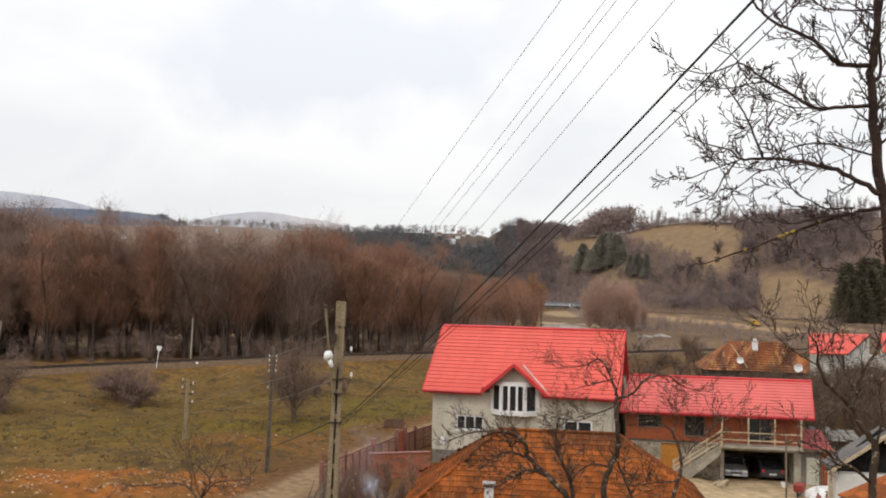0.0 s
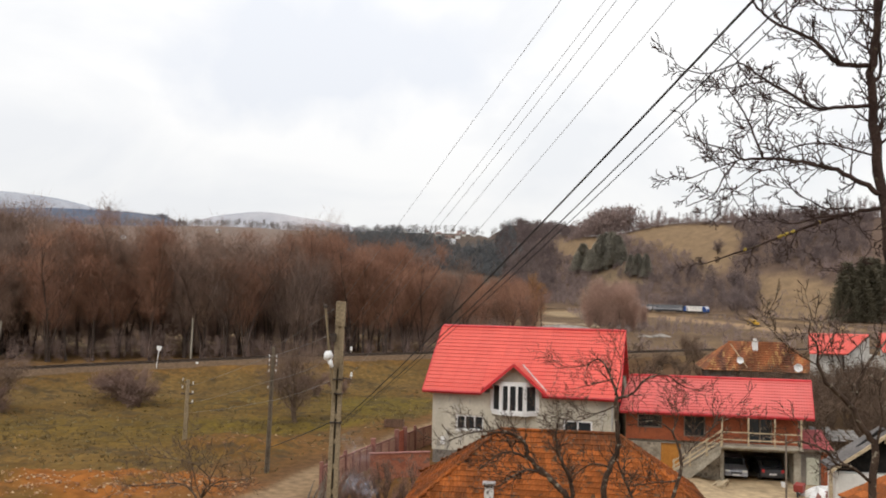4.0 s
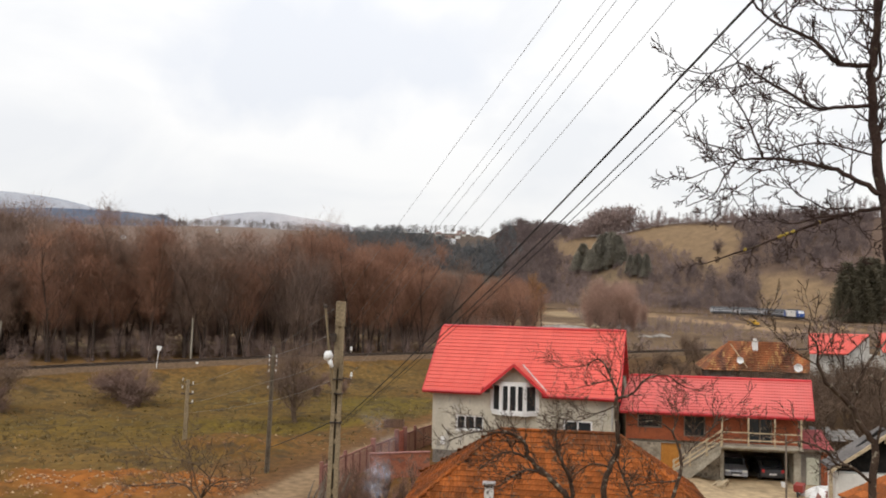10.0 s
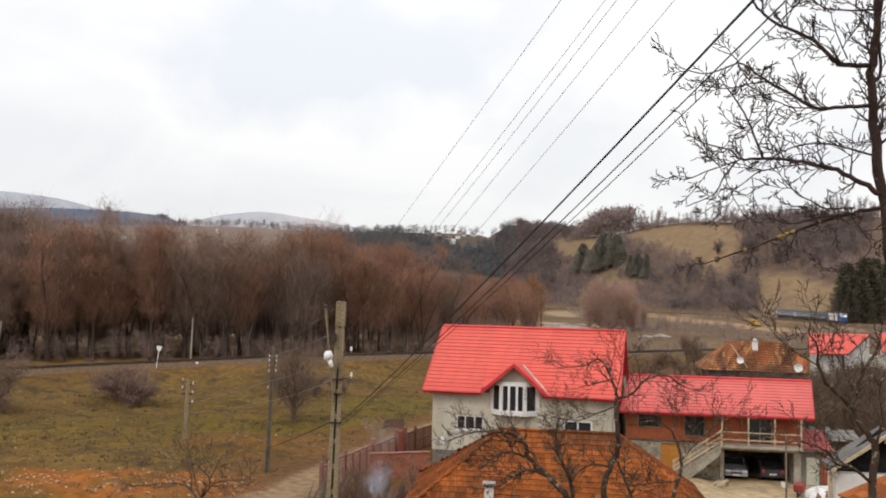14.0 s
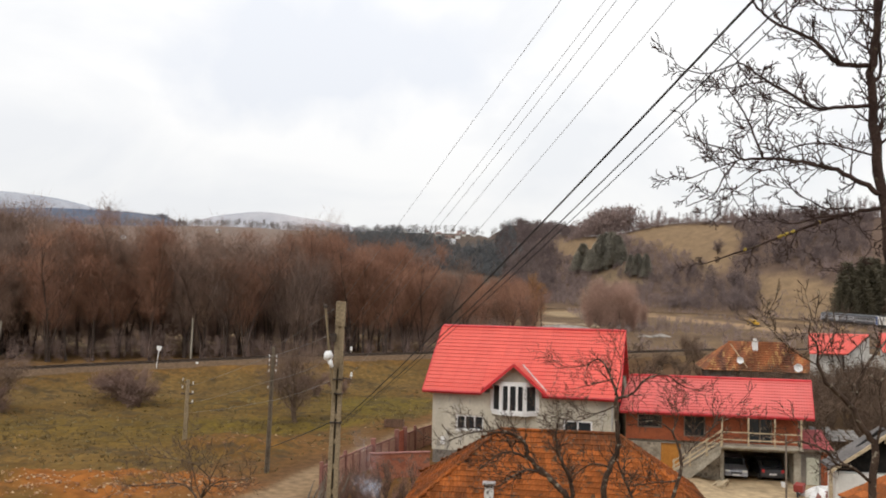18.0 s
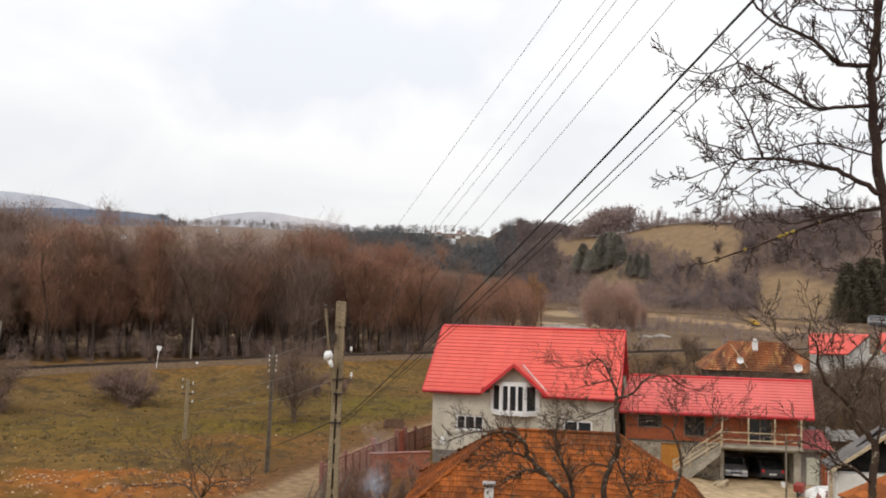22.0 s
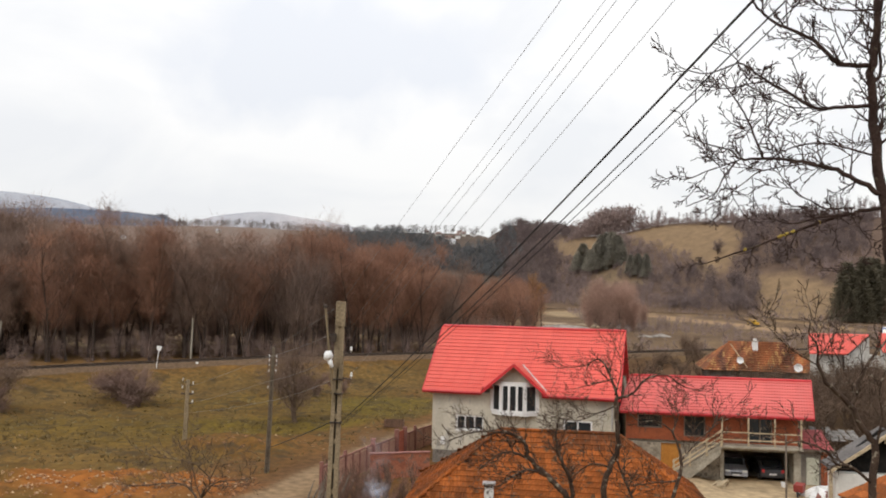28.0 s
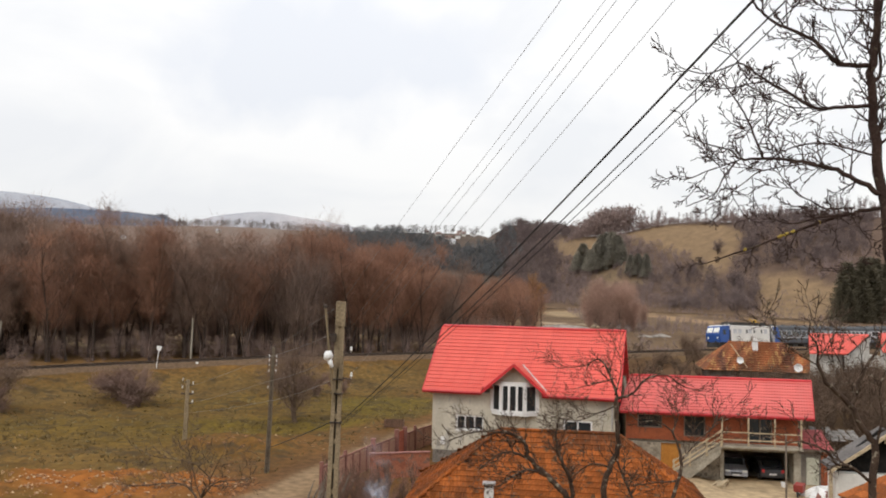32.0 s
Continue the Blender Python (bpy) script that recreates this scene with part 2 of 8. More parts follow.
ROUGH_WALL = mat("rough_stained_wall", (0.2, 0.165, 0.125), (0.36, 0.31, 0.24), 1.4, 9, 0.95, 0.6, spec=0.1, speck=((0.13, 0.1, 0.075), 3.0, 0.58))
POLE_CON = mat("weathered_pole_concrete", (0.22, 0.17, 0.105), (0.305, 0.24, 0.155), 1.0, 16, 0.9, 0.4, spec=0.2)
# near black: shade inside recesses put into the colour
DARK = mat("recess_shade_black", (0.012, 0.012, 0.012), (0.022, 0.02, 0.018), 2, 10, 0.9, 0, spec=0.1)
IRON = mat("dark_iron", (0.05, 0.042, 0.038), (0.10, 0.075, 0.06), 3, 20, 0.6, 0.2, metal=0.5)
STEEL = mat("galvanised_steel", (0.42, 0.42, 0.42), (0.52, 0.52, 0.51), 2, 20, 0.45, 0.1, metal=0.6)
WOOD_RAIL = mat("pale_wood", (0.42, 0.33, 0.21), (0.55, 0.44, 0.29), 2, 25, 0.75, 0.2, stretch=(1, 1, 4))
WOOD_OLD = mat("weathered_wood", (0.14, 0.11, 0.085), (0.23, 0.19, 0.15), 2, 25, 0.9, 0.3)
DOOR_WOOD = mat("ochre_door", (0.42, 0.17, 0.03), (0.50, 0.22, 0.045), 1.5, 20, 0.6, 0.15)
FENCE_RED = mat("red_brown_fence_paint", (0.20, 0.085, 0.068), (0.27, 0.12, 0.095), 2, 20, 0.7, 0.2, rand=0.15)
CABLE = mat("black_cable", (0.025, 0.024, 0.024), (0.04, 0.038, 0.038), 3, 20, 0.6, 0, spec=0.2)
WIRE = mat("aluminium_wire", (0.22, 0.21, 0.2), (0.28, 0.27, 0.255), 3, 20, 0.5, 0, metal=0.3)
PORCELAIN = mat("white_porcelain", (0.72, 0.72, 0.70), (0.82, 0.82, 0.80), 4, 30, 0.25, 0, spec=0.5)
BALLAST = mat("railway_ballast", (0.115, 0.075, 0.046), (0.155, 0.103, 0.064), 2.5, 14, 0.95, 0.8, spec=0.1)
LINE_STRIP = mat("pale_line_strip", (0.19, 0.15, 0.115), (0.27, 0.22, 0.175), 0.8, 8, 0.95, 0.5, spec=0.1)
RAIL = mat("rusty_rail", (0.035, 0.024, 0.018), (0.055, 0.038, 0.028), 2, 20, 0.6, 0.2, metal=0.4)
RAIL_HEAD = mat("polished_rail_head", (0.16, 0.125, 0.1), (0.24, 0.19, 0.155), 2, 20, 0.3, 0, metal=0.8)
SLEEPER = mat("tarred_sleeper", (0.05, 0.038, 0.03), (0.085, 0.065, 0.05), 2, 16, 0.9, 0.3, rand=0.15)
T_WHITE = mat("cream_white_coachwork", (0.68, 0.66, 0.62), (0.78, 0.76, 0.72), 0.4, 6, 0.4, 0.02, spec=0.4, vary=0.07)
T_BLUE = mat("bright_blue_coachwork", (0.02, 0.072, 0.27), (0.03, 0.092, 0.33), 0.5, 6, 0.4, 0.02, spec=0.4, vary=0.07)
T_GREYBLUE = mat("blue_grey_coachwork", (0.055, 0.06, 0.073), (0.085, 0.09, 0.105), 0.4, 6, 0.45, 0.02, spec=0.4, vary=0.07)
T_SILVER = mat("pale_grey_coachwork", (0.46, 0.46, 0.48), (0.56, 0.56, 0.575), 0.4, 6, 0.45, 0.02, spec=0.4, vary=0.07)
T_GREY = mat("grey_coachwork", (0.27, 0.27, 0.28), (0.35, 0.35, 0.36), 0.4, 6, 0.45, 0.02, spec=0.4, vary=0.07)
T_ROOF = mat("grey_carriage_roof", (0.078, 0.08, 0.086), (0.12, 0.123, 0.13), 0.4, 6, 0.85, 0.05, spec=0.1)
T_DARK = mat("underframe", (0.03, 0.028, 0.027), (0.055, 0.05, 0.046), 1, 10, 0.8, 0.2)
# headlight glass, and the painted sky reflection of the leading windscreens
LAMP_SKY_WHITE = mat("headlight_and_sky_white", (0.75, 0.75, 0.7), (0.85, 0.85, 0.8), 2, 9, 0.2, 0)
WILLOW = mat("pale_willow_twigs", (0.35, 0.228, 0.18), (0.42, 0.275, 0.215), 0.1, 1, 0.9, 0, spec=0.05, rand=0.15)
RUBBLE = mat("broken_brick", (0.26, 0.12, 0.055), (0.34, 0.19, 0.1), 1.0, 12, 0.95, 0.3)
ALDER_BARK = mat("alder_bark", (0.06, 0.044, 0.037), (0.1, 0.075, 0.062), 2, 14, 0.9, 0.3, spec=0.1)
WHITEWASH = mat("stained_whitewash", (0.46, 0.44, 0.4), (0.68, 0.66, 0.61), 0.9, 12, 0.9, 0.3, spec=0.1)
BUSH = mat("dark_bush_twigs", (0.14, 0.098, 0.074), (0.19, 0.133, 0.1), 0.5, 4, 0.9, 0, spec=0.1, rand=0.25)

# ---- plan of the railway: its centre line, one point every 32 m ----
TRACK = [(-70, 470), (-19.3, 507.8), (12, 514.2), (44, 513.5), (75, 505.9), (103.6, 491.6), (128.6, 471.5), (149.1, 445.9), (163.2, 415.8), (169.2, 384.6), (168.5, 353.3),
         (164, 322.5), (159.1, 292.5), (155.1, 263.4), (149.8, 235.8), (139.1, 210.1), (121.9, 188.2), (100.4, 170), (78.1, 153.5), (56.8, 138.7), (31.5, 125.7),
         (1.5, 114.5), (-28.1, 102.5), (-55.9, 87), (-81.5, 67.8), (-104, 45), (-126, 20)]
STEP, FIRST = 32.0, -176.0


def rail_z(u):
    return float(np.interp(u, [390, 448, 470, 482, 496, 522, 555, 580], [3.0, 4.0, 3.78, 3.85, 4.05, 3.7, 2.93, 2.8]))


def along(u):
    """The point of the railway's centre line at u metres."""
    s = (u - FIRST) / STEP
    i = int(min(max(math.floor(s), 1), len(TRACK) - 3))
    t = s - i
    p0, p1, p2, p3 = (Vector(TRACK[i + k]) for k in (-1, 0, 1, 2))
    p = 0.5 * (2 * p1 + (p2 - p0) * t + (2 * p0 - 5 * p1 + 4 * p2 - p3) * t * t + (3 * p1 - p0 - 3 * p2 + p3) * t ** 3)
    return Vector((p.x, p.y, rail_z(u)))


U_ALL = np.arange(-144, 624.1, 3.0)
LINE = np.array([tuple(along(u)) for u in U_ALL])


# ---- the shape of the ground ----
def smooth01(t):
    t = np.clip(t, 0, 1)
    return t * t * (3 - 2 * t)


def wav(x, y, s, k=0.0):
    """Soft unevenness between about -1 and 1, of wavelength s."""
    return (np.sin(x / s * 6.28 + 1.3 + k) * np.cos(y / s * 5.1 + 0.7 * k) + np.sin((x + y) / s * 3.7 + 2 * k) + np.cos((x * 0.7 - y * 1.2) / s * 4.4 - k)) / 3


def track_distance(x, y):
    best, zz = np.full(x.shape, 1e9), np.zeros(x.shape)
    for px, py, pz in LINE:
        d = (x - px) ** 2 + (y - py) ** 2
        near = d < best
        best = np.where(near, d, best)
        zz = np.where(near, pz, zz)
    return np.sqrt(best), zz


def hill_parts(x, y):
    base_y = np.interp(x, [60, 110, 150, 200, 260, 400, 700], [640, 585, 520, 455, 395, 330, 260])
    crest = np.interp(x, [70, 105, 150, 220, 300, 400, 600, 900], [0, 44, 72, 82, 84, 85, 92, 110])
    rise = smooth01((y - base_y) / 330.0)
    return crest * (0.35 * np.clip((y - base_y) / 330.0, 0, 1) + 0.65 * rise), rise


def ground_height(x, y):
    x, y = np.asarray(x, float), np.asarray(y, float)
    z = np.interp(y, [-400, -60, 0, 10, 20, 32, 45, 56], [60, 22, 11.2, 8.2, 5.2, 2.0, 0.7, 0.5])
    z = z + 0.12 * wav(x, y, 19) * smooth01((y - 8) / 30)
    # the wood's floor and the valley beyond the line
    z = z + 1.5 * smooth01((y - (114 + 0.42 * x) - 6) / 12) * smooth01((60 - x) / 60)
    z = z + 1.0 * smooth01((y - 140) / 60) + 0.4 * wav(x, y, 70) * smooth01((y - 150) / 100)
    # the low rise of the yards at the line's inner side
    z = z + 1.6 * smooth01((x - 26) / 14) * smooth01((y - 58) / 20) * smooth01((150 - y) / 30)
    # the sunken forecourt of the garage
    z = z - 0.28 * smooth01((x - 17.5) / 1.5) * smooth01((28 - x) / 2) * smooth01((y - 45) / 3) * smooth01((60 - y) / 2)
    h, _ = hill_parts(x, y)
    z = z + h + 2.5 * wav(x, y, 130) * np.clip(h / 25, 0, 1)
    # the far plateau with its village
    z = z + (91 + 15 * smooth01((-100 - x) / 200) + 4 * wav(x, 0 * y, 900, 2.0)) * smooth01((y - 760 - 0.12 * np.abs(x)) / 430) * smooth01((x + 2500) / 600) * smooth01((200 - x) / 150)
    z = z + 10 * smooth01((y - 900) / 200) * smooth01((x + 240) / 140) * smooth01((260 - x) / 120)
    # the bank of the railway
    d, tz = track_distance(x, y)
    bank = tz - 0.75 - np.clip(d - 3.2, 0, None) / 1.9
    low = np.minimum(z, tz - 0.75)
    z = np.where(d < 3.2, tz - 0.75, np.where(z > tz - 0.75, np.maximum(low, np.minimum(z, tz - 0.75 + (d - 3.2) / 1.6)), np.maximum(z, bank)))
    return z


def gz(x, y):
    return float(ground_height(np.array([x]), np.array([y]))[0])


def patch(x, y, cx, cy, rx, ry, turn=0.0, soft=0.35):
    """1 inside a ragged ellipse, 0 outside."""
    a = radians(turn)
    dx, dy = x - cx, y - cy
    u, v = (dx * math.cos(a) + dy * math.sin(a)) / rx, (-dx * math.sin(a) + dy * math.cos(a)) / ry
    r = np.sqrt(u * u + v * v) + 0.13 * wav(x, y, 0.5 * (rx + ry))
    return smooth01((1 + soft / 2 - r) / soft)


# the hill's meadows, each an outline in plan
MEADOWS = [[(124, 930), (150, 920), (166, 850), (168, 780), (156, 735), (141, 745), (127, 810), (121, 885)],
           [(180, 775), (206, 780), (221, 745), (241, 725), (254, 690), (251, 647), (237, 610), (218, 582), (199, 574), (202, 628), (196, 668), (182, 706), (176, 760)],
           [(226, 556), (245, 546), (252, 520), (256, 482), (236, 436), (206, 438), (170, 432), (204, 490)]]


# a bare grey-green slope below the conifers
BARE_SLOPE = [(142, 703), (161, 668), (160, 640), (166, 606), (150, 612), (136, 640), (119, 618), (106, 620), (128, 677)]


def inside(x, y, outline, soft):
    """1 inside an outline, 0 outside, with a ragged soft rim."""
    odd, near = np.zeros(np.shape(x), bool), np.full(np.shape(x), 1e9)
    for (ax, ay), (bx, by) in zip(outline, outline[1:] + outline[:1]):
        dx, dy = bx - ax, by - ay
        t = np.clip(((x - ax) * dx + (y - ay) * dy) / (dx * dx + dy * dy), 0, 1)
        near = np.minimum(near, np.hypot(x - ax - t * dx, y - ay - t * dy))
        odd ^= ((ay > y) != (by > y)) & (x < ax + (y - ay) * dx / (dy if abs(dy) > 1e-6 else 1e-6))
    d = np.where(odd, near, -near) + 2.5 * wav(x, y, 21, 1.0)
    return smooth01(0.5 + d / soft)


def meadow(x, y):
    x, y = np.asarray(x, float), np.asarray(y, float)
    m = np.zeros(np.shape(x))
    for outline in MEADOWS:
        m = np.maximum(m, inside(x, y, outline, 8.0))
    return m


def road_offset(x, y):
    """Distance from the middle of the dirt road."""
    cx = np.interp(y, [20, 38, 46, 54, 60, 66, 72, 80], [-17, -12.6, -9.4, -6.9, -4.8, -2.6, 0.5, 5.0])
    return np.abs(x - cx)


def cover_colour(x, y):
    def mixin(c, new_c, f):
        return c * (1 - f[..., None]) + np.array(new_c) * f[..., None]

    c = np.zeros(np.shape(x) + (3,)) + np.array((0.105, 0.078, 0.042))
    grass = smooth01((y - 50) / 6) * smooth01((118 + 0.42 * x - y) / 6) * smooth01((10 - x) / 7)
    c = mixin(c, (0.113, 0.089, 0.05), grass)
    c = mixin(c, (0.128, 0.094, 0.056), grass * smooth01(0.5 + 1.2 * wav(x, y, 17, 1)) * 0.7)
    c = mixin(c, (0.096, 0.083, 0.036), grass * smooth01(0.3 + wav(x, y, 31, 3)) * 0.7)
    c = mixin(c, (0.078, 0.054, 0.027), grass * smooth01(1.6 * wav(x, y, 5.5, 2) - 0.15) * 0.8)
    c = mixin(c, (0.062, 0.044, 0.022), grass * smooth01(2.2 * wav(x * 0.5, y, 3.4, 5) - 0.6) * 0.75)
    c = mixin(c, (0.15, 0.115, 0.056), grass * smooth01(1.4 * wav(x, y, 8.5, 4) - 0.2) * 0.5)
    c = mixin(c, (0.105, 0.096, 0.032), patch(x, y, -9, 69, 15, 6, 0, 0.7) * 0.85)
    c = mixin(c, (0.1, 0.086, 0.029), patch(x, y, -26, 66, 14, 6, 0, 0.8) * 0.5)
    # bare soil beside the road and round the houses
    soil = smooth01((10.5 + 2.5 * wav(x, y, 9, 2) - road_offset(x, y)) / 3.0) * smooth01((y - 36) / 6)
    c = mixin(c, (0.118, 0.076, 0.052), soil * 0.9)
    c = mixin(c, (0.104, 0.097, 0.036), patch(x, y, -4.5, 83, 7.5, 8, 0, 0.6) * smooth01((road_offset(x, y) - 4.5) / 2) * 0.9)
    yard = smooth01((x - 2) / 4) * smooth01((y - 36) / 6) * smooth01((112 - y) / 10)
    c = mixin(c, (0.13, 0.095, 0.065), yard)
    c = mixin(c, (0.37, 0.345, 0.32), patch(x, y, 21.3, 49.5, 7.5, 4.5) * 0.9)
    c = mixin(c, (0.215, 0.178, 0.152), smooth01((2.3 + 0.4 * wav(x, y, 6) - road_offset(x, y)) / 0.9) * smooth01((78 - y) / 5))
    c = mixin(c, (0.085, 0.062, 0.044), smooth01((x - 27) / 4) * smooth01((y - 54) / 4) * smooth01((96 - y) / 8))
    c = mixin(c, (0.092, 0.064, 0.05), smooth01((x - 9) / 4) * smooth01((y - 76) / 8) * smooth01((128 - y) / 8))
    # red rubble soil
    rub = patch(x, y, -25, 47.0, 15, 3.9, 4, 0.25)
    c = mixin(c, (0.19, 0.09, 0.04), rub * smooth01(0.75 + 0.8 * wav(x, y, 5, 4)))
    c = mixin(c, (0.118, 0.078, 0.042), patch(x, y, -15.6, 60.5, 4.4, 3.0, 0, 0.3))
    # the wood's floor
    wood = smooth01((y - (114 + 0.42 * x) - 4) / 4) * smooth01((70 - x) / 40)
    c = mixin(c, (0.145, 0.108, 0.09), wood)
    c = mixin(c, (0.3, 0.265, 0.22), wood * smooth01((y - (138 + 0.42 * x)) / 6) * smooth01(2.4 * wav(x, y, 15, 7) - 0.3))
    valley = smooth01((y - 118) / 15) * smooth01((x - 20) / 30)
    c = mixin(c, (0.108, 0.085, 0.075), valley)
    c = mixin(c, (0.20, 0.165, 0.125), valley * smooth01(0.2 + wav(x, y, 40, 5)) * 0.35)
    h, rise = hill_parts(x, y)
    c = mixin(c, (0.104, 0.086, 0.096), smooth01(h / 4))
    c = mixin(c, (0.182, 0.152, 0.132), meadow(x, y))
    c = mixin(c, (0.142, 0.124, 0.112), inside(x, y, BARE_SLOPE, 10.0))
    # far plateau and its fields, greyed: distance haze put into the cover
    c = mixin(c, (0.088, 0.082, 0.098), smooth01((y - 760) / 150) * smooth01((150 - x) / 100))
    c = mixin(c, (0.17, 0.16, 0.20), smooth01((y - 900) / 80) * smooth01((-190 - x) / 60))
    # the dirt track on the valley floor
    tr = np.abs(x - np.interp(y, [230, 270, 300, 340, 390, 450], [122, 123, 122, 119, 118, 122]))
    c = mixin(c, (0.26, 0.21, 0.175), smooth01((13 + 5 * wav(x, y, 31) - tr) / 6) * smooth01((y - 245) / 25) * smooth01((470 - y) / 40))
    # pale fields and the gravel bed of the river
    c = mixin(c, (0.25, 0.22, 0.19), patch(x, y, 74, 445, 17, 60, -9))
    c = mixin(c, (0.34, 0.325, 0.33), patch(x, y, 47, 284, 16, 9, 0) * smooth01(0.6 + wav(x, y, 9, 1)))
    # the line's own bank, dry and bare
    dd, _ = track_distance(x, y)
    c = mixin(c, (0.112, 0.09, 0.064), smooth01((16 + 3 * wav(x, y, 11) - dd) / 6) * smooth01((130 - y) / 10) * smooth01((20 - x) / 10) * 0.9)
    d, _ = track_distance(x, y)
    c = mixin(c, (0.13, 0.088, 0.05), smooth01((5.0 - d) / 2.0) * smooth01((330 - y) / 60) * smooth01((20 - x) / 12))
    c = mixin(c, (0.235, 0.19, 0.155), smooth01((9 + 3 * wav(x, y, 23) - d) / 4) * smooth01((y - 250) / 50))
    c = mixin(c, (0.1, 0.072, 0.046), smooth01((3.4 - d) / 0.8))
    near = smooth01((128 - y) / 14) * smooth01((6 - x) / 6) * smooth01((road_offset(x, y) - 2) / 3)
    return c * (1 + near[..., None] * np.array((0.08, 0.01, -0.27)))


def add_tussocks(m):
    """Dark dead tussocks and thin pale straw between them, where the grass grows."""
    nd, ln = m.node_tree.nodes, m.node_tree.links
    bs = nd["Principled BSDF"]
    old = bs.inputs["Base Color"].links[0].from_socket
    tc, mask = nd.new("ShaderNodeTexCoord"), nd.new("ShaderNodeAttribute")
    mask.attribute_name = "tufty"
    for scale, lo, hi, amount, colour in (((0.4, 0.8, 0.8), 0.52, 0.64, 0.8, (0.055, 0.038, 0.02)), ((1.3, 1.6, 1.6), 0.54, 0.66, 0.75, (0.07, 0.052, 0.026)), ((0.9, 2.4, 2.4), 0.6, 0.74, 0.55, (0.21, 0.165, 0.085))):
        mp, n, r, mul, mx = nd.new("ShaderNodeMapping"), nd.new("ShaderNodeTexNoise"), nd.new("ShaderNodeMapRange"), nd.new("ShaderNodeMath"), nd.new("ShaderNodeMix")
        mp.inputs["Scale"].default_value = scale
        mp.inputs["Location"].default_value = (scale[0] * 7, 3, 0)
        ln.new(tc.outputs["Object"], mp.inputs[0])
        n.inputs["Scale"].default_value, n.inputs["Detail"].default_value, n.inputs["Roughness"].default_value = 1.0, 4.0, 0.6
        ln.new(mp.outputs[0], n.inputs["Vector"])
        r.inputs[1].default_value, r.inputs[2].default_value, r.inputs[4].default_value = lo, hi, amount
        ln.new(n.outputs[0], r.inputs[0])
        mul.operation = "MULTIPLY"
        ln.new(r.outputs[0], mul.inputs[0])
        ln.new(mask.outputs["Fac"], mul.inputs[1])
        mx.data_type = "RGBA"
        ln.new(mul.outputs[0], mx.inputs[0])
        ln.new(old, mx.inputs[6])
        mx.inputs[7].default_value = (*colour, 1)
        old = mx.outputs[2]
    ln.new(old, bs.inputs["Base Color"])


add_tussocks(GROUND)


def build_ground():
    ang = np.concatenate([np.arange(-180, -44, 4.0), np.arange(-44, 44.01, 0.3), np.arange(48, 180.1, 4.0)])
    rad = [1.5]
    while rad[-1] < 4700:
        r = rad[-1]
        rad.append(r * (1.09 if r < 22 else 1.0165 if r < 170 else 1.032 if r < 900 else 1.07))
    rad = np.array(rad)
    a, r = np.meshgrid(np.radians(ang), rad)
    x, y = r * np.sin(a), r * np.cos(a)
    z = ground_height(x, y)
    fine = np.random.default_rng(4).normal(0, 1, z.shape) * np.clip(r * 0.0009, 0.01, 0.12)
    d, _ = track_distance(x, y)
    z = z + fine * (d > 4) * np.where(road_offset(x, y) < 3.5, 0.0, 1.0) * np.where((x > 5) & (y < 60), 0.1, 1.0)
    heap = patch(x, y, -25, 47.0, 15, 3.9, 4, 0.5) * (0.35 + 0.3 * wav(x, y, 2.3, 1)) + patch(x, y, -15.6, 60.5, 4.4, 3.0, 0, 0.8) * (0.7 + 0.3 * wav(x, y, 1.9, 1))
    z = z + heap
    n, k = z.shape
    v = np.stack([x, y, z], -1).reshape(-1, 3)
    q = np.arange(n * k).reshape(n, k)
    f = np.stack([q[:-1, :-1], q[:-1, 1:], q[1:, 1:], q[1:, :-1]], -1).reshape(-1, 4)[:, ::-1]
    me = bpy.data.meshes.new("ground")
    me.from_pydata(v.tolist(), [], f.tolist() + [tuple(range(k))])
    at = me.attributes.new("cover", "FLOAT_COLOR", "POINT")
    c = cover_colour(x, y).reshape(-1, 3)
    at.data.foreach_set("color", np.concatenate([c, np.ones((len(c), 1))], 1).astype(np.float32).ravel())
    g = smooth01((y - 50) / 5) * smooth01((114 + 0.42 * x - y) / 6) * smooth01((8 - x) / 6) * smooth01((road_offset(x, y) - 3) / 3)
    me.attributes.new("tufty", "FLOAT", "POINT").data.foreach_set("value", g.astype(np.float32).ravel())
    me.materials.append(GROUND)
    me.shade_smooth()
    tagged(new("ground", me), "valley floor, banks and hillsides with dry winter grass, bare soil and scrub", "ground", kind="structure")


build_ground()


# ---- far mountains ----
def mountain(name, dist, spine, depth, material, label):
    """A rounded ridge: spine gives (x, top) along it; it falls away towards and from the viewer."""
    xs = np.linspace(spine[0][0], spine[-1][0], 60)
    top = np.interp(xs, [s[0] for s in spine], [s[1] for s in spine]) 
    top = np.convolve(np.pad(top, 3, "edge"), np.ones(7) / 7, "valid") + 0.012 * np.abs(top) * wav(xs, xs * 0, 330)
    rows = []
    for t in np.linspace(-1, 1, 15):
        fall = math.cos(t * math.pi / 2)
        rows.append(np.stack([xs, np.full(60, dist + t * depth), top * fall - 60 * (1 - fall)], -1))
    v = np.concatenate(rows).tolist()
    f = [(i * 60 + j, i * 60 + j + 1, i * 60 + 61 + j, i * 60 + 60 + j) for i in range(14) for j in range(59)]
    me = bpy.data.meshes.new(name)
    me.from_pydata(v, [], f)
    me.materials.append(material)
    me.shade_smooth()
    tagged(new(name, me), label, "mountain", kind="structure")


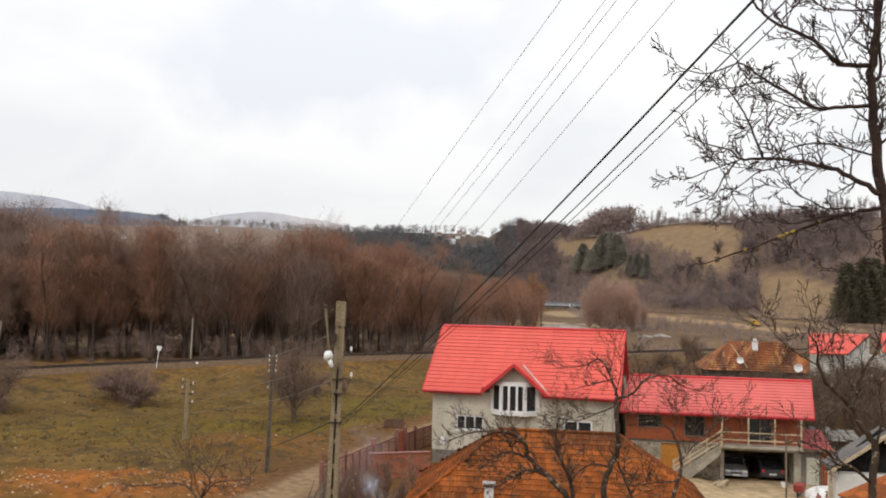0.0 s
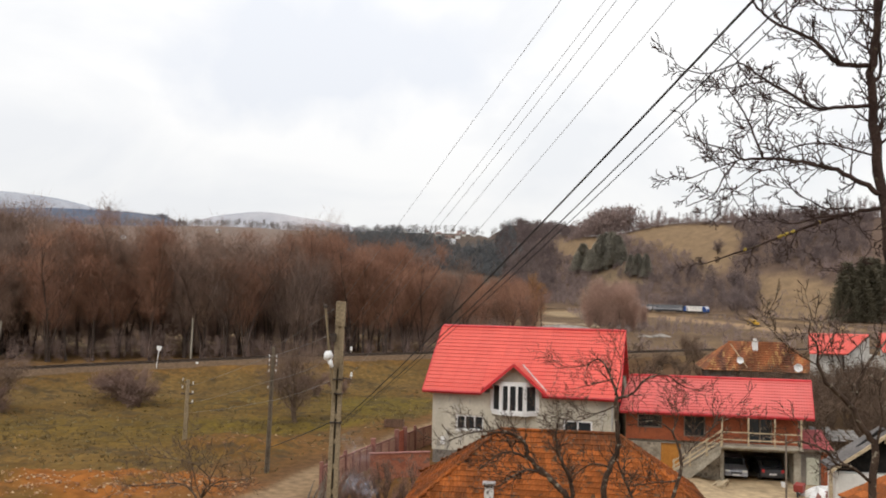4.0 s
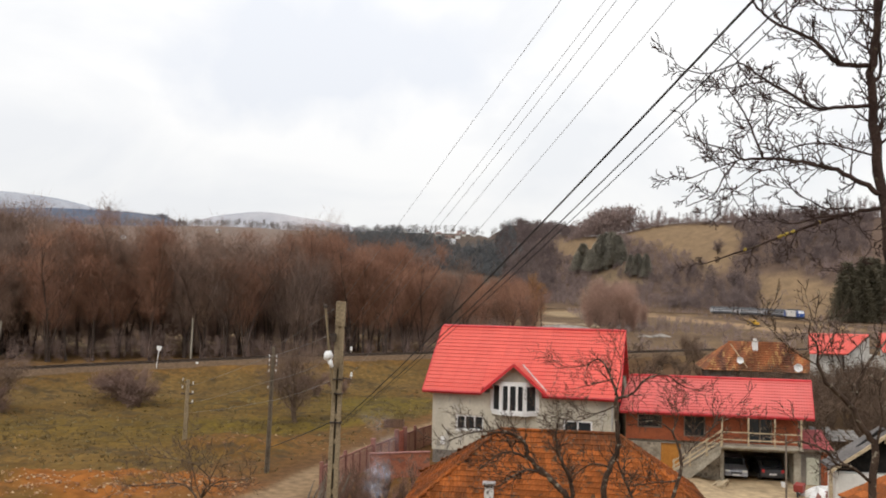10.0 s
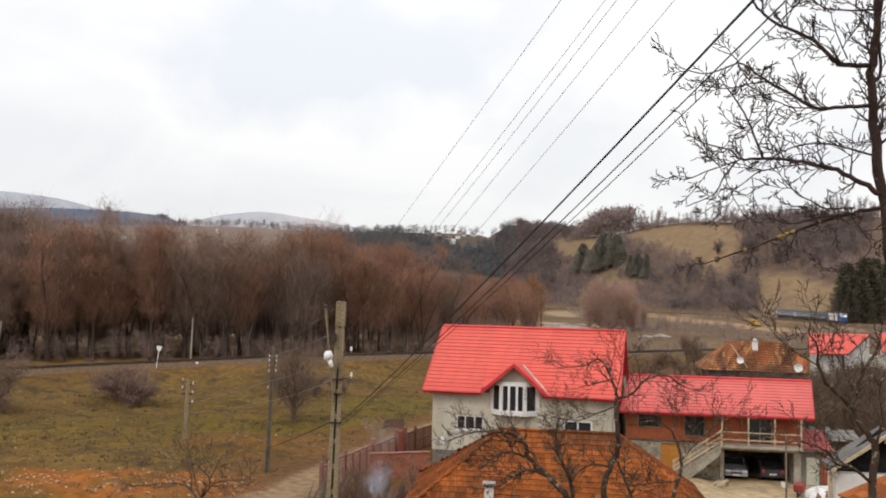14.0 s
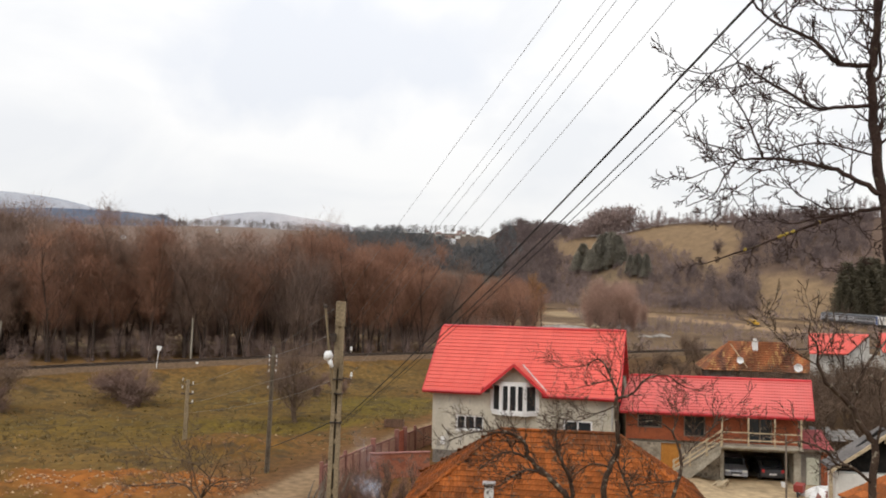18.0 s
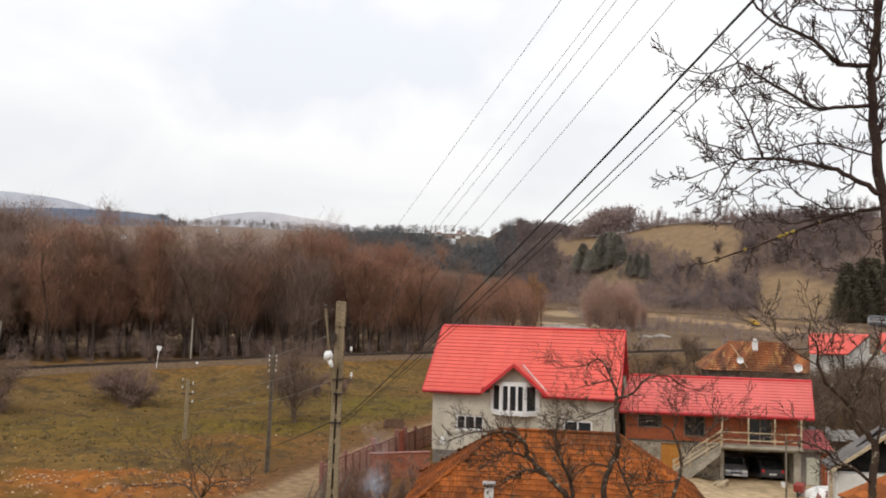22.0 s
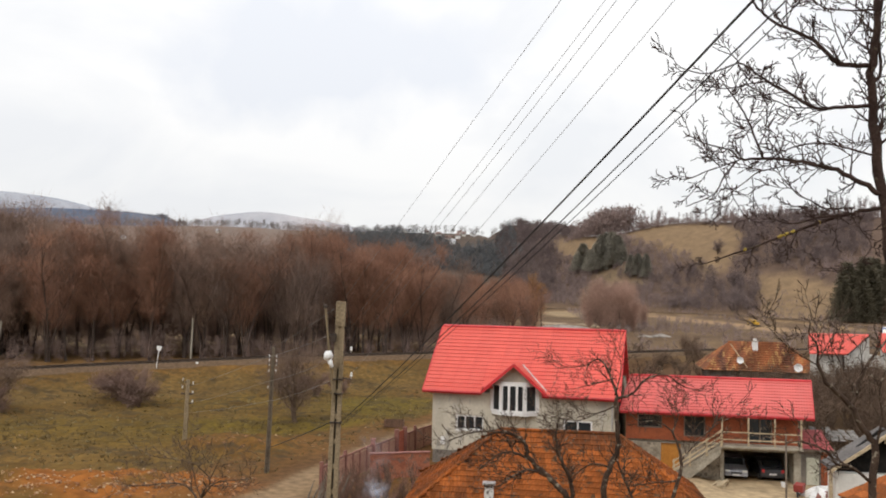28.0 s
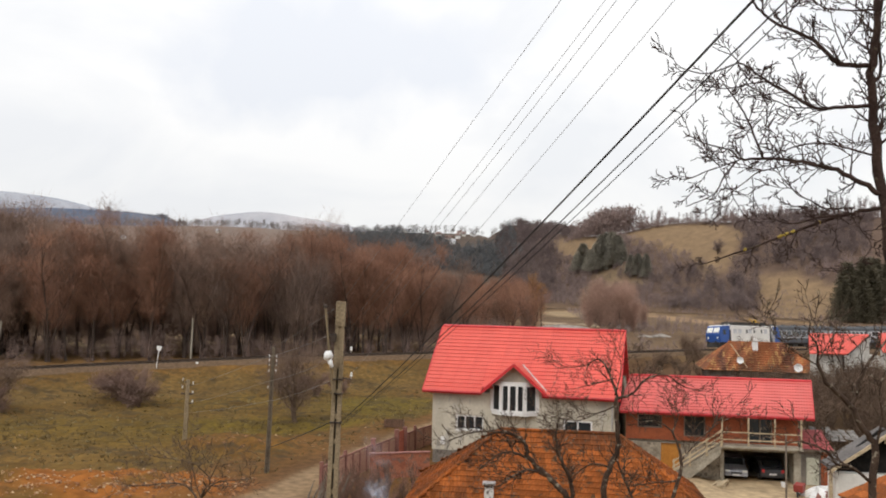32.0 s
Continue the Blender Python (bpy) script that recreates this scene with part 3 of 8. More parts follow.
# aerial haze is put into these three hill colours
HAZE_BLUE = mat("hazed_blue_hill", (0.27, 0.295, 0.345), (0.36, 0.37, 0.405), 0.0035, 0.02, 1, 0, spec=0, vary=0.08)
HAZE_PALE = mat("hazed_pale_hill", (0.37, 0.375, 0.405), (0.48, 0.455, 0.465), 0.0025, 0.02, 1, 0, spec=0, vary=0.06)
HAZE_DARK = mat("hazed_wooded_hill", (0.1, 0.12, 0.165), (0.155, 0.168, 0.202), 0.006, 0.05, 1, 0, spec=0, vary=0.16)
mountain("backdrop_mountain", 4000, [(-3600, 505), (-2770, 505), (-2327, 490), (-2148, 473), (-1969, 440), (-1775, 403), (-1551, 350), (-1250, 260)], 420, HAZE_BLUE, "pale blue mountain on the skyline")
mountain("backdrop_mountain_2", 4150, [(-1800, 180), (-1485, 306), (-1424, 336), (-1273, 390), (-1090, 420), (-937, 420), (-783, 400), (-628, 372), (-444, 343), (200, 200)], 400, HAZE_PALE, "low rounded blue mountain on the skyline")
mountain("backdrop_ridge", 2600, [(-2200, 250), (-1509, 262), (-1336, 267), (-1096, 263), (-1028, 256), (-951, 244), (-874, 222), (-815, 190), (-740, 130), (-300, 60)], 300, HAZE_DARK, "dark wooded ridge below the mountains")


# ---- railway ----
def build_railway():
    line = thing("railway_track", pose(0, 0, 0), "single railway line of rusty rails on dark sleepers and ballast", "railway", kind="structure")
    us = np.arange(-140, 612, 4.0)
    bed = Build()
    prof = [(-2.6, -0.85), (-1.75, -0.22), (1.75, -0.22), (2.6, -0.85)]
    rails = {-0.75: Build(), 0.75: Build()}
    rp = [(-0.075, -0.17), (0.075, -0.17), (0.03, -0.13), (0.036, 0.0), (-0.036, 0.0), (-0.03, -0.13)]

    def sweep(b, profile, off, closed):
        base, n = len(b.v), len(profile)
        for u in us:
            p, q = along(u), along(u + 0.5)
            d = (q - p).normalized()
            s = Vector((d.y, -d.x, 0)).normalized()
            for a, z in profile:
                b.v.append(tuple(p + s * (a + off) + Vector((0, 0, z))))
        for i in range(len(us) - 1):
            for k in range(n if closed else n - 1):
                b.f.append((base + i * n + k, base + i * n + (k + 1) % n, base + (i + 1) * n + (k + 1) % n, base + (i + 1) * n + k))

    sweep(bed, prof, 0, False)
    part("ballast_bed", bed, BALLAST, line)
    for off, b in rails.items():
        sweep(b, rp, off, True)
        rail = part("rail", b, RAIL, line)
        head = Build()
        sweep(head, [(-0.037, 0.004), (0.037, 0.004), (0.039, -0.045), (-0.039, -0.045)], off, True)
        part("rail_head", head, RAIL_HEAD, rail, "worn bright rail head")
    # pale strip added beyond the rails to give the bright line along them
    us = np.arange(505, 612, 4.0)
    line_strip = Build()
    sweep(line_strip, [(1.9, -0.5), (1.95, -0.17), (3.0, -0.22), (3.2, -0.6)], 0, False)
    part("cess_path", line_strip, LINE_STRIP, line, "pale gravel path along the far side of the track")
    one = Build().extrude([(-0.13, -0.21), (0.13, -0.21), (0.11, -0.15), (-0.11, -0.15)], 0, -1.25, 1.25).mesh("sleeper")
    one.materials.append(SLEEPER)
    for i in range(230):
        u = 436 + i * 0.62
        p, q = along(u), along(u + 0.5)
        d = (q - p).normalized()
        m = Matrix.Translation(p) @ Matrix.Rotation(math.atan2(d.y, d.x) - math.pi / 2, 4, "Z")
        part("sleeper", one, SLEEPER, line, at=m)


build_railway()


# ---- trees ----
class Blades:
    """Many slender twigs, each one thin triangle."""

    def __init__(self, seed):
        self.rng = np.random.default_rng(seed)
        self.tri = []

    def add(self, base, way, length, width):
        base, way = np.asarray(base, float), np.asarray(way, float)
        way = way / np.linalg.norm(way, axis=1, keepdims=True)
        side = np.cross(way, self.rng.normal(size=way.shape))
        side = side / (np.linalg.norm(side, axis=1, keepdims=True) + 1e-9) * (np.asarray(width) / 2)[:, None]
        self.tri.append(np.stack([base - side, base + side, base + way * np.asarray(length)[:, None]], 1))

    def arr(self):
        return np.concatenate(self.tri)

    def mesh(self, name):
        return tri_mesh(name, self.arr())


def tri_mesh(name, t):
    me = bpy.data.meshes.new(name)
    n = len(t)
    me.vertices.add(n * 3)
    me.vertices.foreach_set("co", t.astype(np.float32).ravel())
    me.loops.add(n * 3)
    me.loops.foreach_set("vertex_index", np.arange(n * 3, dtype=np.int32))
    me.polygons.add(n)
    me.polygons.foreach_set("loop_start", np.arange(0, n * 3, 3, dtype=np.int32))
    me.update(calc_edges=True)
    return me


def bare_tree(seed, h, spread, limbs, twigs, trunk_r, twig_w, first=0.22, up=0.75, stems=1, loose=0.10, lift=0.35):
    """A leafless tree: a tapered trunk (or several stems) with limbs, and a crown of fine twigs."""
    rng = np.random.default_rng(seed)
    wood, crown = Build(), Blades(seed + 1)
    for s in range(stems):
        lean = rng.normal(0, 0.04 if stems == 1 else 0.16, 2) * h
        hs = 0.88 * h * (1 if s == 0 else rng.uniform(0.75, 0.97))
        tp = [Vector((lean[0] * t ** 1.5 + rng.normal(0, 0.012) * h * t, lean[1] * t ** 1.5 + rng.normal(0, 0.012) * h * t, hs * t)) for t in np.linspace(0, 1, 8)]
        tp[0] = Vector((rng.normal(0, 0.12) * (stems > 1), rng.normal(0, 0.12) * (stems > 1), -0.4))
        tr = [trunk_r * (1.25 if i == 0 else 1) * (1 - 0.93 * i / 7) ** 0.8 for i in range(8)]
        wood.tube(tp, tr, 6)
        per = max(3, limbs // stems)
        for i in range(per):
            t = first + (0.97 - first) * (i + rng.uniform(0, 0.9)) / per
            k = min(int(t * 7), 6)
            p = tp[k].lerp(tp[k + 1], t * 7 - k)
            az = i * 2.4 + rng.uniform(-0.5, 0.5)
            rel = (t - first) / (1 - first)
            length = spread * (0.5 + 0.62 * math.sin((0.16 + 0.72 * rel) * math.pi)) * rng.uniform(0.7, 1.15)
            rise = up * rng.uniform(0.7, 1.4)
            d = Vector((math.cos(az), math.sin(az), rise)).normalized()
            pts = [p]
            for j in range(4):
                d = (d + Vector(rng.normal(0, 0.16, 3)) + Vector((0, 0, 0.10))).normalized()
                pts.append(pts[-1] + d * length / 4)
            r0 = max(0.015, trunk_r * 0.42 * (1 - 0.75 * t))
            wood.tube(pts, [r0 * (1 - 0.2 * j) + 0.004 for j in range(5)], 4, False)
            nt = int(twigs / (per * stems))
            seg = np.clip(rng.uniform(0.1, 1.0, nt) ** 0.75, 0, 0.999) * 4
            arr = np.array([tuple(q) for q in pts])
            i0 = seg.astype(int)
            base = arr[i0] + (arr[i0 + 1] - arr[i0]) * (seg - i0)[:, None] + rng.normal(0, loose * length, (nt, 3)) * np.array([1, 1, 0.8])
            way = np.array(tuple(d)) * 0.5 + rng.normal(0, 0.62, (nt, 3)) + np.array([0, 0, lift])
            crown.add(base, way, length * rng.uniform(0.16, 0.5, nt), twig_w * rng.uniform(0.6, 1.4, nt))
    return wood.mesh("trunk"), crown


def tree_thing(name, wood, crown_mesh, bark, twig, x, y, turn, scale, label, group="", category="tree"):
    ob = thing(name, pose(x, y, gz(x, y), 0, 0, turn) @ Matrix.Diagonal((scale, scale, scale, 1)), label, category, group)
    part("trunk", wood, bark, ob)
    part("crown", crown_mesh, twig, ob)
    return ob


def build_wood():
    """The row of tall alders behind the line, and the wood behind it."""
    rng = random.Random(7)
    kinds = []
    for i in range(6):
        h = (19, 21, 18, 22, 20, 17)[i]
        w, c = bare_tree(100 + i, h, (3.7, 4.0, 3.6, 3.9, 3.5, 3.8)[i], 60, 8500, 0.19, 0.032, 0.3, 1.25, (2, 3, 2, 3, 2, 3)[i], 0.24, 0.6)
        m = c.mesh("crown")
        twig = (TWIG_BROWN, TWIG_RED, TWIG_BROWN, TWIG_BROWN, TWIG_RED, TWIG_GREY)[i]
        kinds.append(tree_thing("alder_tree", w, m, ALDER_BARK, twig, -60 + i * 12.2, 144 + 0.42 * (-60 + i * 12.2), i * 50, 1.0, "tall bare alder with reddish brown twigs in a dense wood", "alders behind the line"))
    for row in range(3):
        for i in range(44):
            x = -140 + i * 3.35 + rng.uniform(-1.4, 1.4) + row * 1.3
            y = 131 + 0.42 * x + row * 7.0 + rng.uniform(-2.5, 2.5) + max(0, -x - 60) * 0.45
            if x > -0.02 * y or y < 60:
                continue
            s = rng.uniform(1.06, 1.14) * min(1.0, (y + 10) / 140) ** 0.8
            k = rng.randrange(6)
            if x > -0.117 * y:
                k = rng.choice((1, 4))
                s *= 0.87 if x < -0.04 * y else 0.74
            elif x > -0.2 * y:
                s *= 0.94
            copy_thing(kinds[k], pose(x, y, gz(x, y), 0, 0, rng.uniform(0, 360)) @ Matrix.Diagonal((s, s, s * rng.uniform(0.92, 1.06), 1)))
    for x, y, s in ((-62.5, 112, 1.2), (-68, 118, 1.26), (-66, 117, 1.25), (-69.5, 122, 1.27), (-64.5, 113, 1.22), (-66.5, 121, 1.22), (-63.6, 116, 1.2), (-65.3, 114.5, 1.24), (-67.2, 124, 1.3), (-71, 125, 1.3), (-68.5, 128, 1.32), (-64.8, 119, 1.2), (-66.2, 113, 1.2)):
        copy_thing(kinds[rng.choice((0, 2, 5, 5))], pose(x, y, gz(x, y), 0, 0, rng.uniform(0, 360)) @ Matrix.Diagonal((s, s, s, 1)))
    return kinds


ALDERS = build_wood()


LARCH = mat("larch_twigs", (0.27, 0.145, 0.07), (0.33, 0.18, 0.085), 0.25, 2, 0.9, 0, spec=0.05)


def build_valley_trees():
    rng = random.Random(11)
    label = "bare brown tree in the river valley"
    w, c = bare_tree(130, 14, 3.0, 26, 2300, 0.2, 0.09, 0.12, 0.8)
    a = tree_thing("valley_tree", w, c.mesh("crown"), BARK, TWIG_GREY, 4, 190, 0, 1, label, "valley trees")
    w, c = bare_tree(131, 12, 3.4, 26, 2300, 0.2, 0.09, 0.10, 0.8, 3)
    b = tree_thing("valley_tree", w, c.mesh("crown"), BARK, TWIG_BROWN, 14, 205, 0, 1, label, "valley trees")
    spots = []
    for i in range(80):
        y = rng.uniform(150, 330)
        x = y * rng.uniform(-0.04, 0.118)
        spots.append((x, y, rng.uniform(0.55, 0.74) + 0.0010 * (y - 170)))
    for x, y, s in spots:
        copy_thing(rng.choice((a, b, ALDERS[1], ALDERS[2], ALDERS[4])), pose(x, y, gz(x, y), 0, 0, rng.uniform(0, 360)) @ Matrix.Diagonal((s, s, s, 1)))
    # two slim orange-brown trees rising over the house
    w, c = bare_tree(132, 17, 2.3, 30, 2300, 0.2, 0.05, 0.32, 0.8)
    s = tree_thing("larch_tree", w, c.mesh("crown"), BARK, LARCH, 23.0, 195, 0, 1, "slim bare larch with rusty orange twigs", "larches")
    copy_thing(s, pose(25.6, 198, gz(25.6, 198), 0, 0, 80) @ Matrix.Diagonal((0.85, 0.85, 0.85, 1)))
    copy_thing(s, pose(17.6, 200, gz(17.6, 200), 0, 0, 150) @ Matrix.Diagonal((0.9, 0.9, 0.72, 1)))
    w, c = bare_tree(134, 12, 4.6, 40, 1800, 0.2, 0.12, 0.04, 0.9, 5)
    tree_thing("round_bush", w, c.mesh("crown"), BARK, TWIG_WOOD, 220, 614, 0, 1.0, "dark rounded bare bush alone on the hill meadow", "", "bush")
    # the pale dense willow clump beside the line
    w, c = bare_tree(133, 17, 4.0, 84, 11000, 0.1, 0.046, 0.03, 1.7, 8, 0.26, 0.7)
    wl = tree_thing("willow_clump", w, c.mesh("crown"), WILLOW, WILLOW, 54.5, 246, 0, 1.02, "dense pale grey-brown willow clump on the valley floor", "willows", "bush")
    for x, y, s in ((50.5, 245, 0.98), (59, 250, 0.9), (64, 256, 0.62), (69, 264, 0.5), (47, 246, 0.78), (56, 242, 0.9), (61, 246, 0.62), (52.5, 240, 0.85)):
        copy_thing(wl, pose(x, y, gz(x, y), 0, 0, x * 37) @ Matrix.Diagonal((s, s, s, 1)))


build_valley_trees()


def conifer(seed, h, r, n, fat=1.0):
    rng = np.random.default_rng(seed)
    wood = Build().tube([(0, 0, -0.4), (0, 0, h * 0.5), (0, 0, h)], [h * 0.016, h * 0.010, 0.02], 6)
    crown = Blades(seed)
    t = rng.uniform(0.06, 1, n) ** 0.85
    az = rng.uniform(0, 6.28, n)
    ring = np.round(t * 16) / 16
    reach = r * (1.03 - ring) ** 0.62 * rng.uniform(0.25, 1, n)
    out = np.stack([np.cos(az), np.sin(az), np.zeros(n)], 1)
    base = out * reach[:, None]
    base[:, 2] = ring * h - reach * 0.22 + rng.normal(0, 0.1, n)
    way = out * 0.9 + rng.normal(0, 0.5, (n, 3)) + np.array([0, 0, -0.12])
    crown.add(base, way, rng.uniform(0.5, 1.2, n) * r * 0.28, rng.uniform(0.12, 0.26, n) * r * 0.28 * fat)
    return wood.mesh("trunk"), crown


# needles of the far conifers, lightened in colour for the haze before them
HAZED_NEEDLES = mat("hazed_conifer_needles", (0.215, 0.2, 0.165), (0.29, 0.268, 0.215), 0.1, 1, 0.9, 0, spec=0.05, rand=0.15)


def build_conifers():
    w, c = conifer(61, 20, 6.2, 5200)
    label = "dark green conifer on the wooded hillside"
    made = {}
    # (x, y, size)
    for x, y, s in CONIFERS:
        kind = HAZED_NEEDLES if y > 500 else NEEDLES
        if kind not in made:
            made[kind] = tree_thing("conifer", w, c.mesh("crown"), BARK, kind, x, y, 0, s * 0.8, label, "conifers")
        else:
            copy_thing(made[kind], pose(x, y, gz(x, y), 0, 0, x * 61) @ Matrix.Diagonal((s, s, s * 0.92, 1)) @ Matrix.Diagonal((1.3, 1.3, 1.02, 1) if y > 500 else (1, 1, 1, 1)))


CONIFERS = [(149, 694, 1.35), (144, 690, 1.15), (154, 698, 1.3), (158, 690, 1.15), (140, 698, 1.0), (152, 684, 1.1), (141, 702, 1.2), (137, 708, 1.0), (146, 704, 1.35), (150, 702, 1.3), (156, 690, 1.2), (133, 726, 1.25), (129, 735, 0.9), (137, 720, 0.8), (163, 640, 0.9), (167, 628, 0.7), (160, 650, 0.8), (171, 645, 0.7),
            (201, 384, 1.3), (207, 392, 1.55), (214, 388, 1.65), (219, 396, 1.7), (210, 376, 1.35), (222, 380, 1.6), (204, 372, 1.1), (226, 402, 1.7), (198, 372, 0.8), (216, 368, 1.3)]
build_conifers()


def scatter(name, variants, spots, material, label, category):
    """Far scrub and woods, as one uncounted mass."""
    rng = np.random.default_rng(3)
    out = []
    zs = ground_height(np.array([s[0] for s in spots]), np.array([s[1] for s in spots]))
    for (x, y, s), z in zip(spots, zs):
        t = variants[rng.integers(len(variants))]
        a = rng.uniform(0, 6.28)
        rot = np.array([[math.cos(a), -math.sin(a), 0], [math.sin(a), math.cos(a), 0], [0, 0, 1]])
        out.append(t @ rot.T * s + np.array([x, y, z]))
    me = tri_mesh(name, np.concatenate(out))
    me.materials.append(material)
    return tagged(new(name, me), label, category, kind="stuff")


def build_far_woods():
    rng = np.random.default_rng(21)
    light = []
    for i in range(5):
        w, c = bare_tree(200 + i, 9, 2.6, 14, 230, 0.16, 0.3, 0.08, 0.9, 2, 0.28)
        light.append(c.arr())
    small = [bare_tree(220 + i, 9, 2.6, 10, 90, 0.16, 0.45, 0.08, 0.9, 2, 0.28)[1].arr() for i in range(4)]
    tall = []
    for i in range(3):
        w, c = bare_tree(210 + i, 12, 2.3, 18, 220, 0.2, 0.16, 0.3, 1.5)
        t = c.arr()
        stem = np.array([[(-0.2, 0, 0), (0.2, 0, 0), (0, 0, 11)], [(0, -0.2, 0), (0, 0.2, 0), (0, 0, 11)]])
        tall.append(np.concatenate([t, stem]))
    # scrub on the hill, thin on the meadows
    x, y = rng.uniform(60, 520, 16000), rng.uniform(300, 1000, 16000)
    h, rise = hill_parts(x, y)
    keep = (h > 1.5) & (x < y * 0.56) & (rise < 0.98) & (rng.uniform(0, 1, 16000) > meadow(x, y) * 1.0)
    keep &= rng.uniform(0, 1, 16000) < 0.75 + 0.35 * wav(x, y, 90, 2)
    keep &= rng.uniform(0, 1, 16000) > 0.62 * inside(x, y, BARE_SLOPE, 10.0)
    d, _ = track_distance(x, y)
    keep &= d > 16
    x, y = x[keep][:4600], y[keep][:4600]
    spots = [(a, b, s) for a, b, s in zip(x, y, rng.uniform(0.45, 0.95, len(x)))]
    deep = [(a, b, s * 1.35) for a, b, s in spots if a > 0.375 * b + 6 * math.sin(b / 17) and b > 545 + 8 * math.sin(a / 9)]
    deep += [(a, b, s * 1.2) for a, b, s in spots if 0.255 * b < a < 0.42 * b and 440 < b < 610 and math.sin(a / 13) + math.sin(b / 19) > -0.7]
    deep += [(a, b, s * 1.2) for a, b, s in spots if 0.2 * b < a < 0.255 * b and 560 < b < 690]
    known = {(a, b) for a, b, s in deep}
    scatter("hill_wood", light, deep, TWIG_WOOD, "dark grey-brown bare wood on the upper hillside", "woodland")
    spots = [q for q in spots if (q[0], q[1]) not in known]
    scatter("hill_scrub", light, spots, TWIG_HILL, "dense grey-brown bare scrub covering the hillside", "scrub")
    x, y = rng.uniform(70, 175, 2400), rng.uniform(640, 1075, 2400)
    h, _ = hill_parts(x, y)
    keep = (h > 3) & (meadow(x, y) < 0.4) & (inside(x, y, BARE_SLOPE, 10.0) < 0.3) & (x < 0.185 * y)
    scatter("flank_wood", light, [(a, b, s * (0.45 if a > 0.146 * b and b < 900 else 1)) for a, b, s in zip(x[keep], y[keep], rng.uniform(0.9, 1.8, 2400))][:800], TWIG_WOOD, "dark bare wood on the hill's flank", "woodland")
    # tall bare trees along the crest
    x = rng.uniform(75, 560, 1100)
    base_y = np.interp(x, [60, 110, 150, 200, 260, 400, 700], [640, 585, 520, 455, 395, 330, 260])
    y = base_y + 330 + rng.uniform(-40, 30, 1100)
    spots = [(a, b, s) for a, b, s in zip(x, y, 0.45 + 1.1 * rng.uniform(0, 1, 1100) ** 2.6) if a < b * 0.66]
    grove = []
    for k in range(130):
        a = 166 + 29 * math.cos(k * 2.4) * (k / 130) ** 0.5
        b = float(np.interp(a, [60, 110, 150, 200, 260, 400, 700], [640, 585, 520, 455, 395, 330, 260])) + 318 + 22 * math.sin(k * 1.7)
        grove.append((a, b, (2.95 if k % 3 else 1.0) + 0.4 * math.cos(k * 3) - (1.5 if k % 3 else 0.3) * ((a - 178) / 30) ** 2))
    scatter("crest_grove", light, grove, TWIG_HILL, "grey-brown rounded grove of bare trees on the crest", "woodland")
    hedge = []
    for k in range(500):
        a = 138 + 224 * (k / 500) + rng.uniform(-2, 2)
        b = float(np.interp(a, [60, 110, 150, 200, 260, 400, 700], [640, 585, 520, 455, 395, 330, 260])) + (292 if a > 172 else 322) + rng.uniform(-6, 10)
        hedge.append((a, b, rng.uniform(0.35, 0.75) + 0.4 * max(0.0, math.sin(a / 4.7) * math.sin(a / 11.0))))
    scatter("crest_hedge", light, hedge, TWIG_HILL, "thick bare hedge along the crest above the meadow", "hedge")
    lone = []
    for k in range(120):
        a = rng.uniform(150, 470)
        b = float(np.interp(a, [60, 110, 150, 200, 260, 400, 700], [640, 585, 520, 455, 395, 330, 260])) + 325 + rng.uniform(-20, 40)
        if a < b * 0.62 and math.sin(a / 5.3) + math.sin(a / 17.0) > -0.4:
            lone.append((a, b, rng.uniform(0.8, 1.7)))
    scatter("skyline_trees", tall, lone, TWIG_WOOD, "tall thin bare trees standing against the sky", "woodland")
    scatter("crest_trees", tall + light[:1], [q for q in spots if math.sin(q[0] / 6.1) + 0.7 * math.sin(q[0] / 14.3) > 0.1], TWIG_HILL, "bare trees along the crest of the hill", "woodland")
    # low scrub on the valley floor and along the banks
    x, y = rng.uniform(20, 230, 5200), rng.uniform(140, 520, 5200)
    d, _ = track_distance(x, y)
    lane = np.abs(x - np.interp(y, [230, 270, 300, 340, 390, 450], [122, 123, 122, 119, 118, 122]))
    keep = (d > 9) & (x < y * 0.6) & (wav(x, y, 60, 1) > -0.25) & (x > 20 + 0.12 * y) & ((lane > 17) | (y < 238)) & ((y < 300) | (x < 100) | (d > 24))
    spots = [(a, b, s) for a, b, s in zip(x[keep], y[keep], rng.uniform(0.12, 0.4, 5200))]
    scatter("valley_scrub", small, spots, TWIG_HILL, "low grey-brown scrub on the valley floor", "scrub")
    # undergrowth in the alder wood
    x, y = rng.uniform(-110, 40, 3600), rng.uniform(70, 230, 3600)
    off = y - (131 + 0.42 * x)
    keep = (off > -7) & (off < 46 + np.clip(x + 20, 0, 30) * 1.5) & ((x < 6) | (x < 0.085 * y))
    spots = [(a, b, s * (2.4 if o > 14 and a < -4 else 0.8)) for a, b, s, o in zip(x[keep], y[keep], rng.uniform(0.3, 0.72, 3600), off[keep])]
    thin = [bare_tree(240 + i, 9, 2.4, 14, 330, 0.1, 0.085, 0.05, 1.3, 4, 0.2)[1].arr() for i in range(3)]
    scatter("wood_undergrowth", thin, spots, WOOD_BRUSH, "brown undergrowth between the alder trunks", "scrub")
    # woods on the slope of the far plateau
    dark = [conifer(230 + i, 16, 5.4, 90, 5.0)[1].arr() for i in range(3)]
    x, y = rng.uniform(-175, 220, 4200), rng.uniform(930, 1190, 4200)
    top = 1100 - 80 * np.exp(-((x - 26) / 46) ** 2) + 12 * wav(x, y, 70, 1)
    hh, _ = hill_parts(x, y)
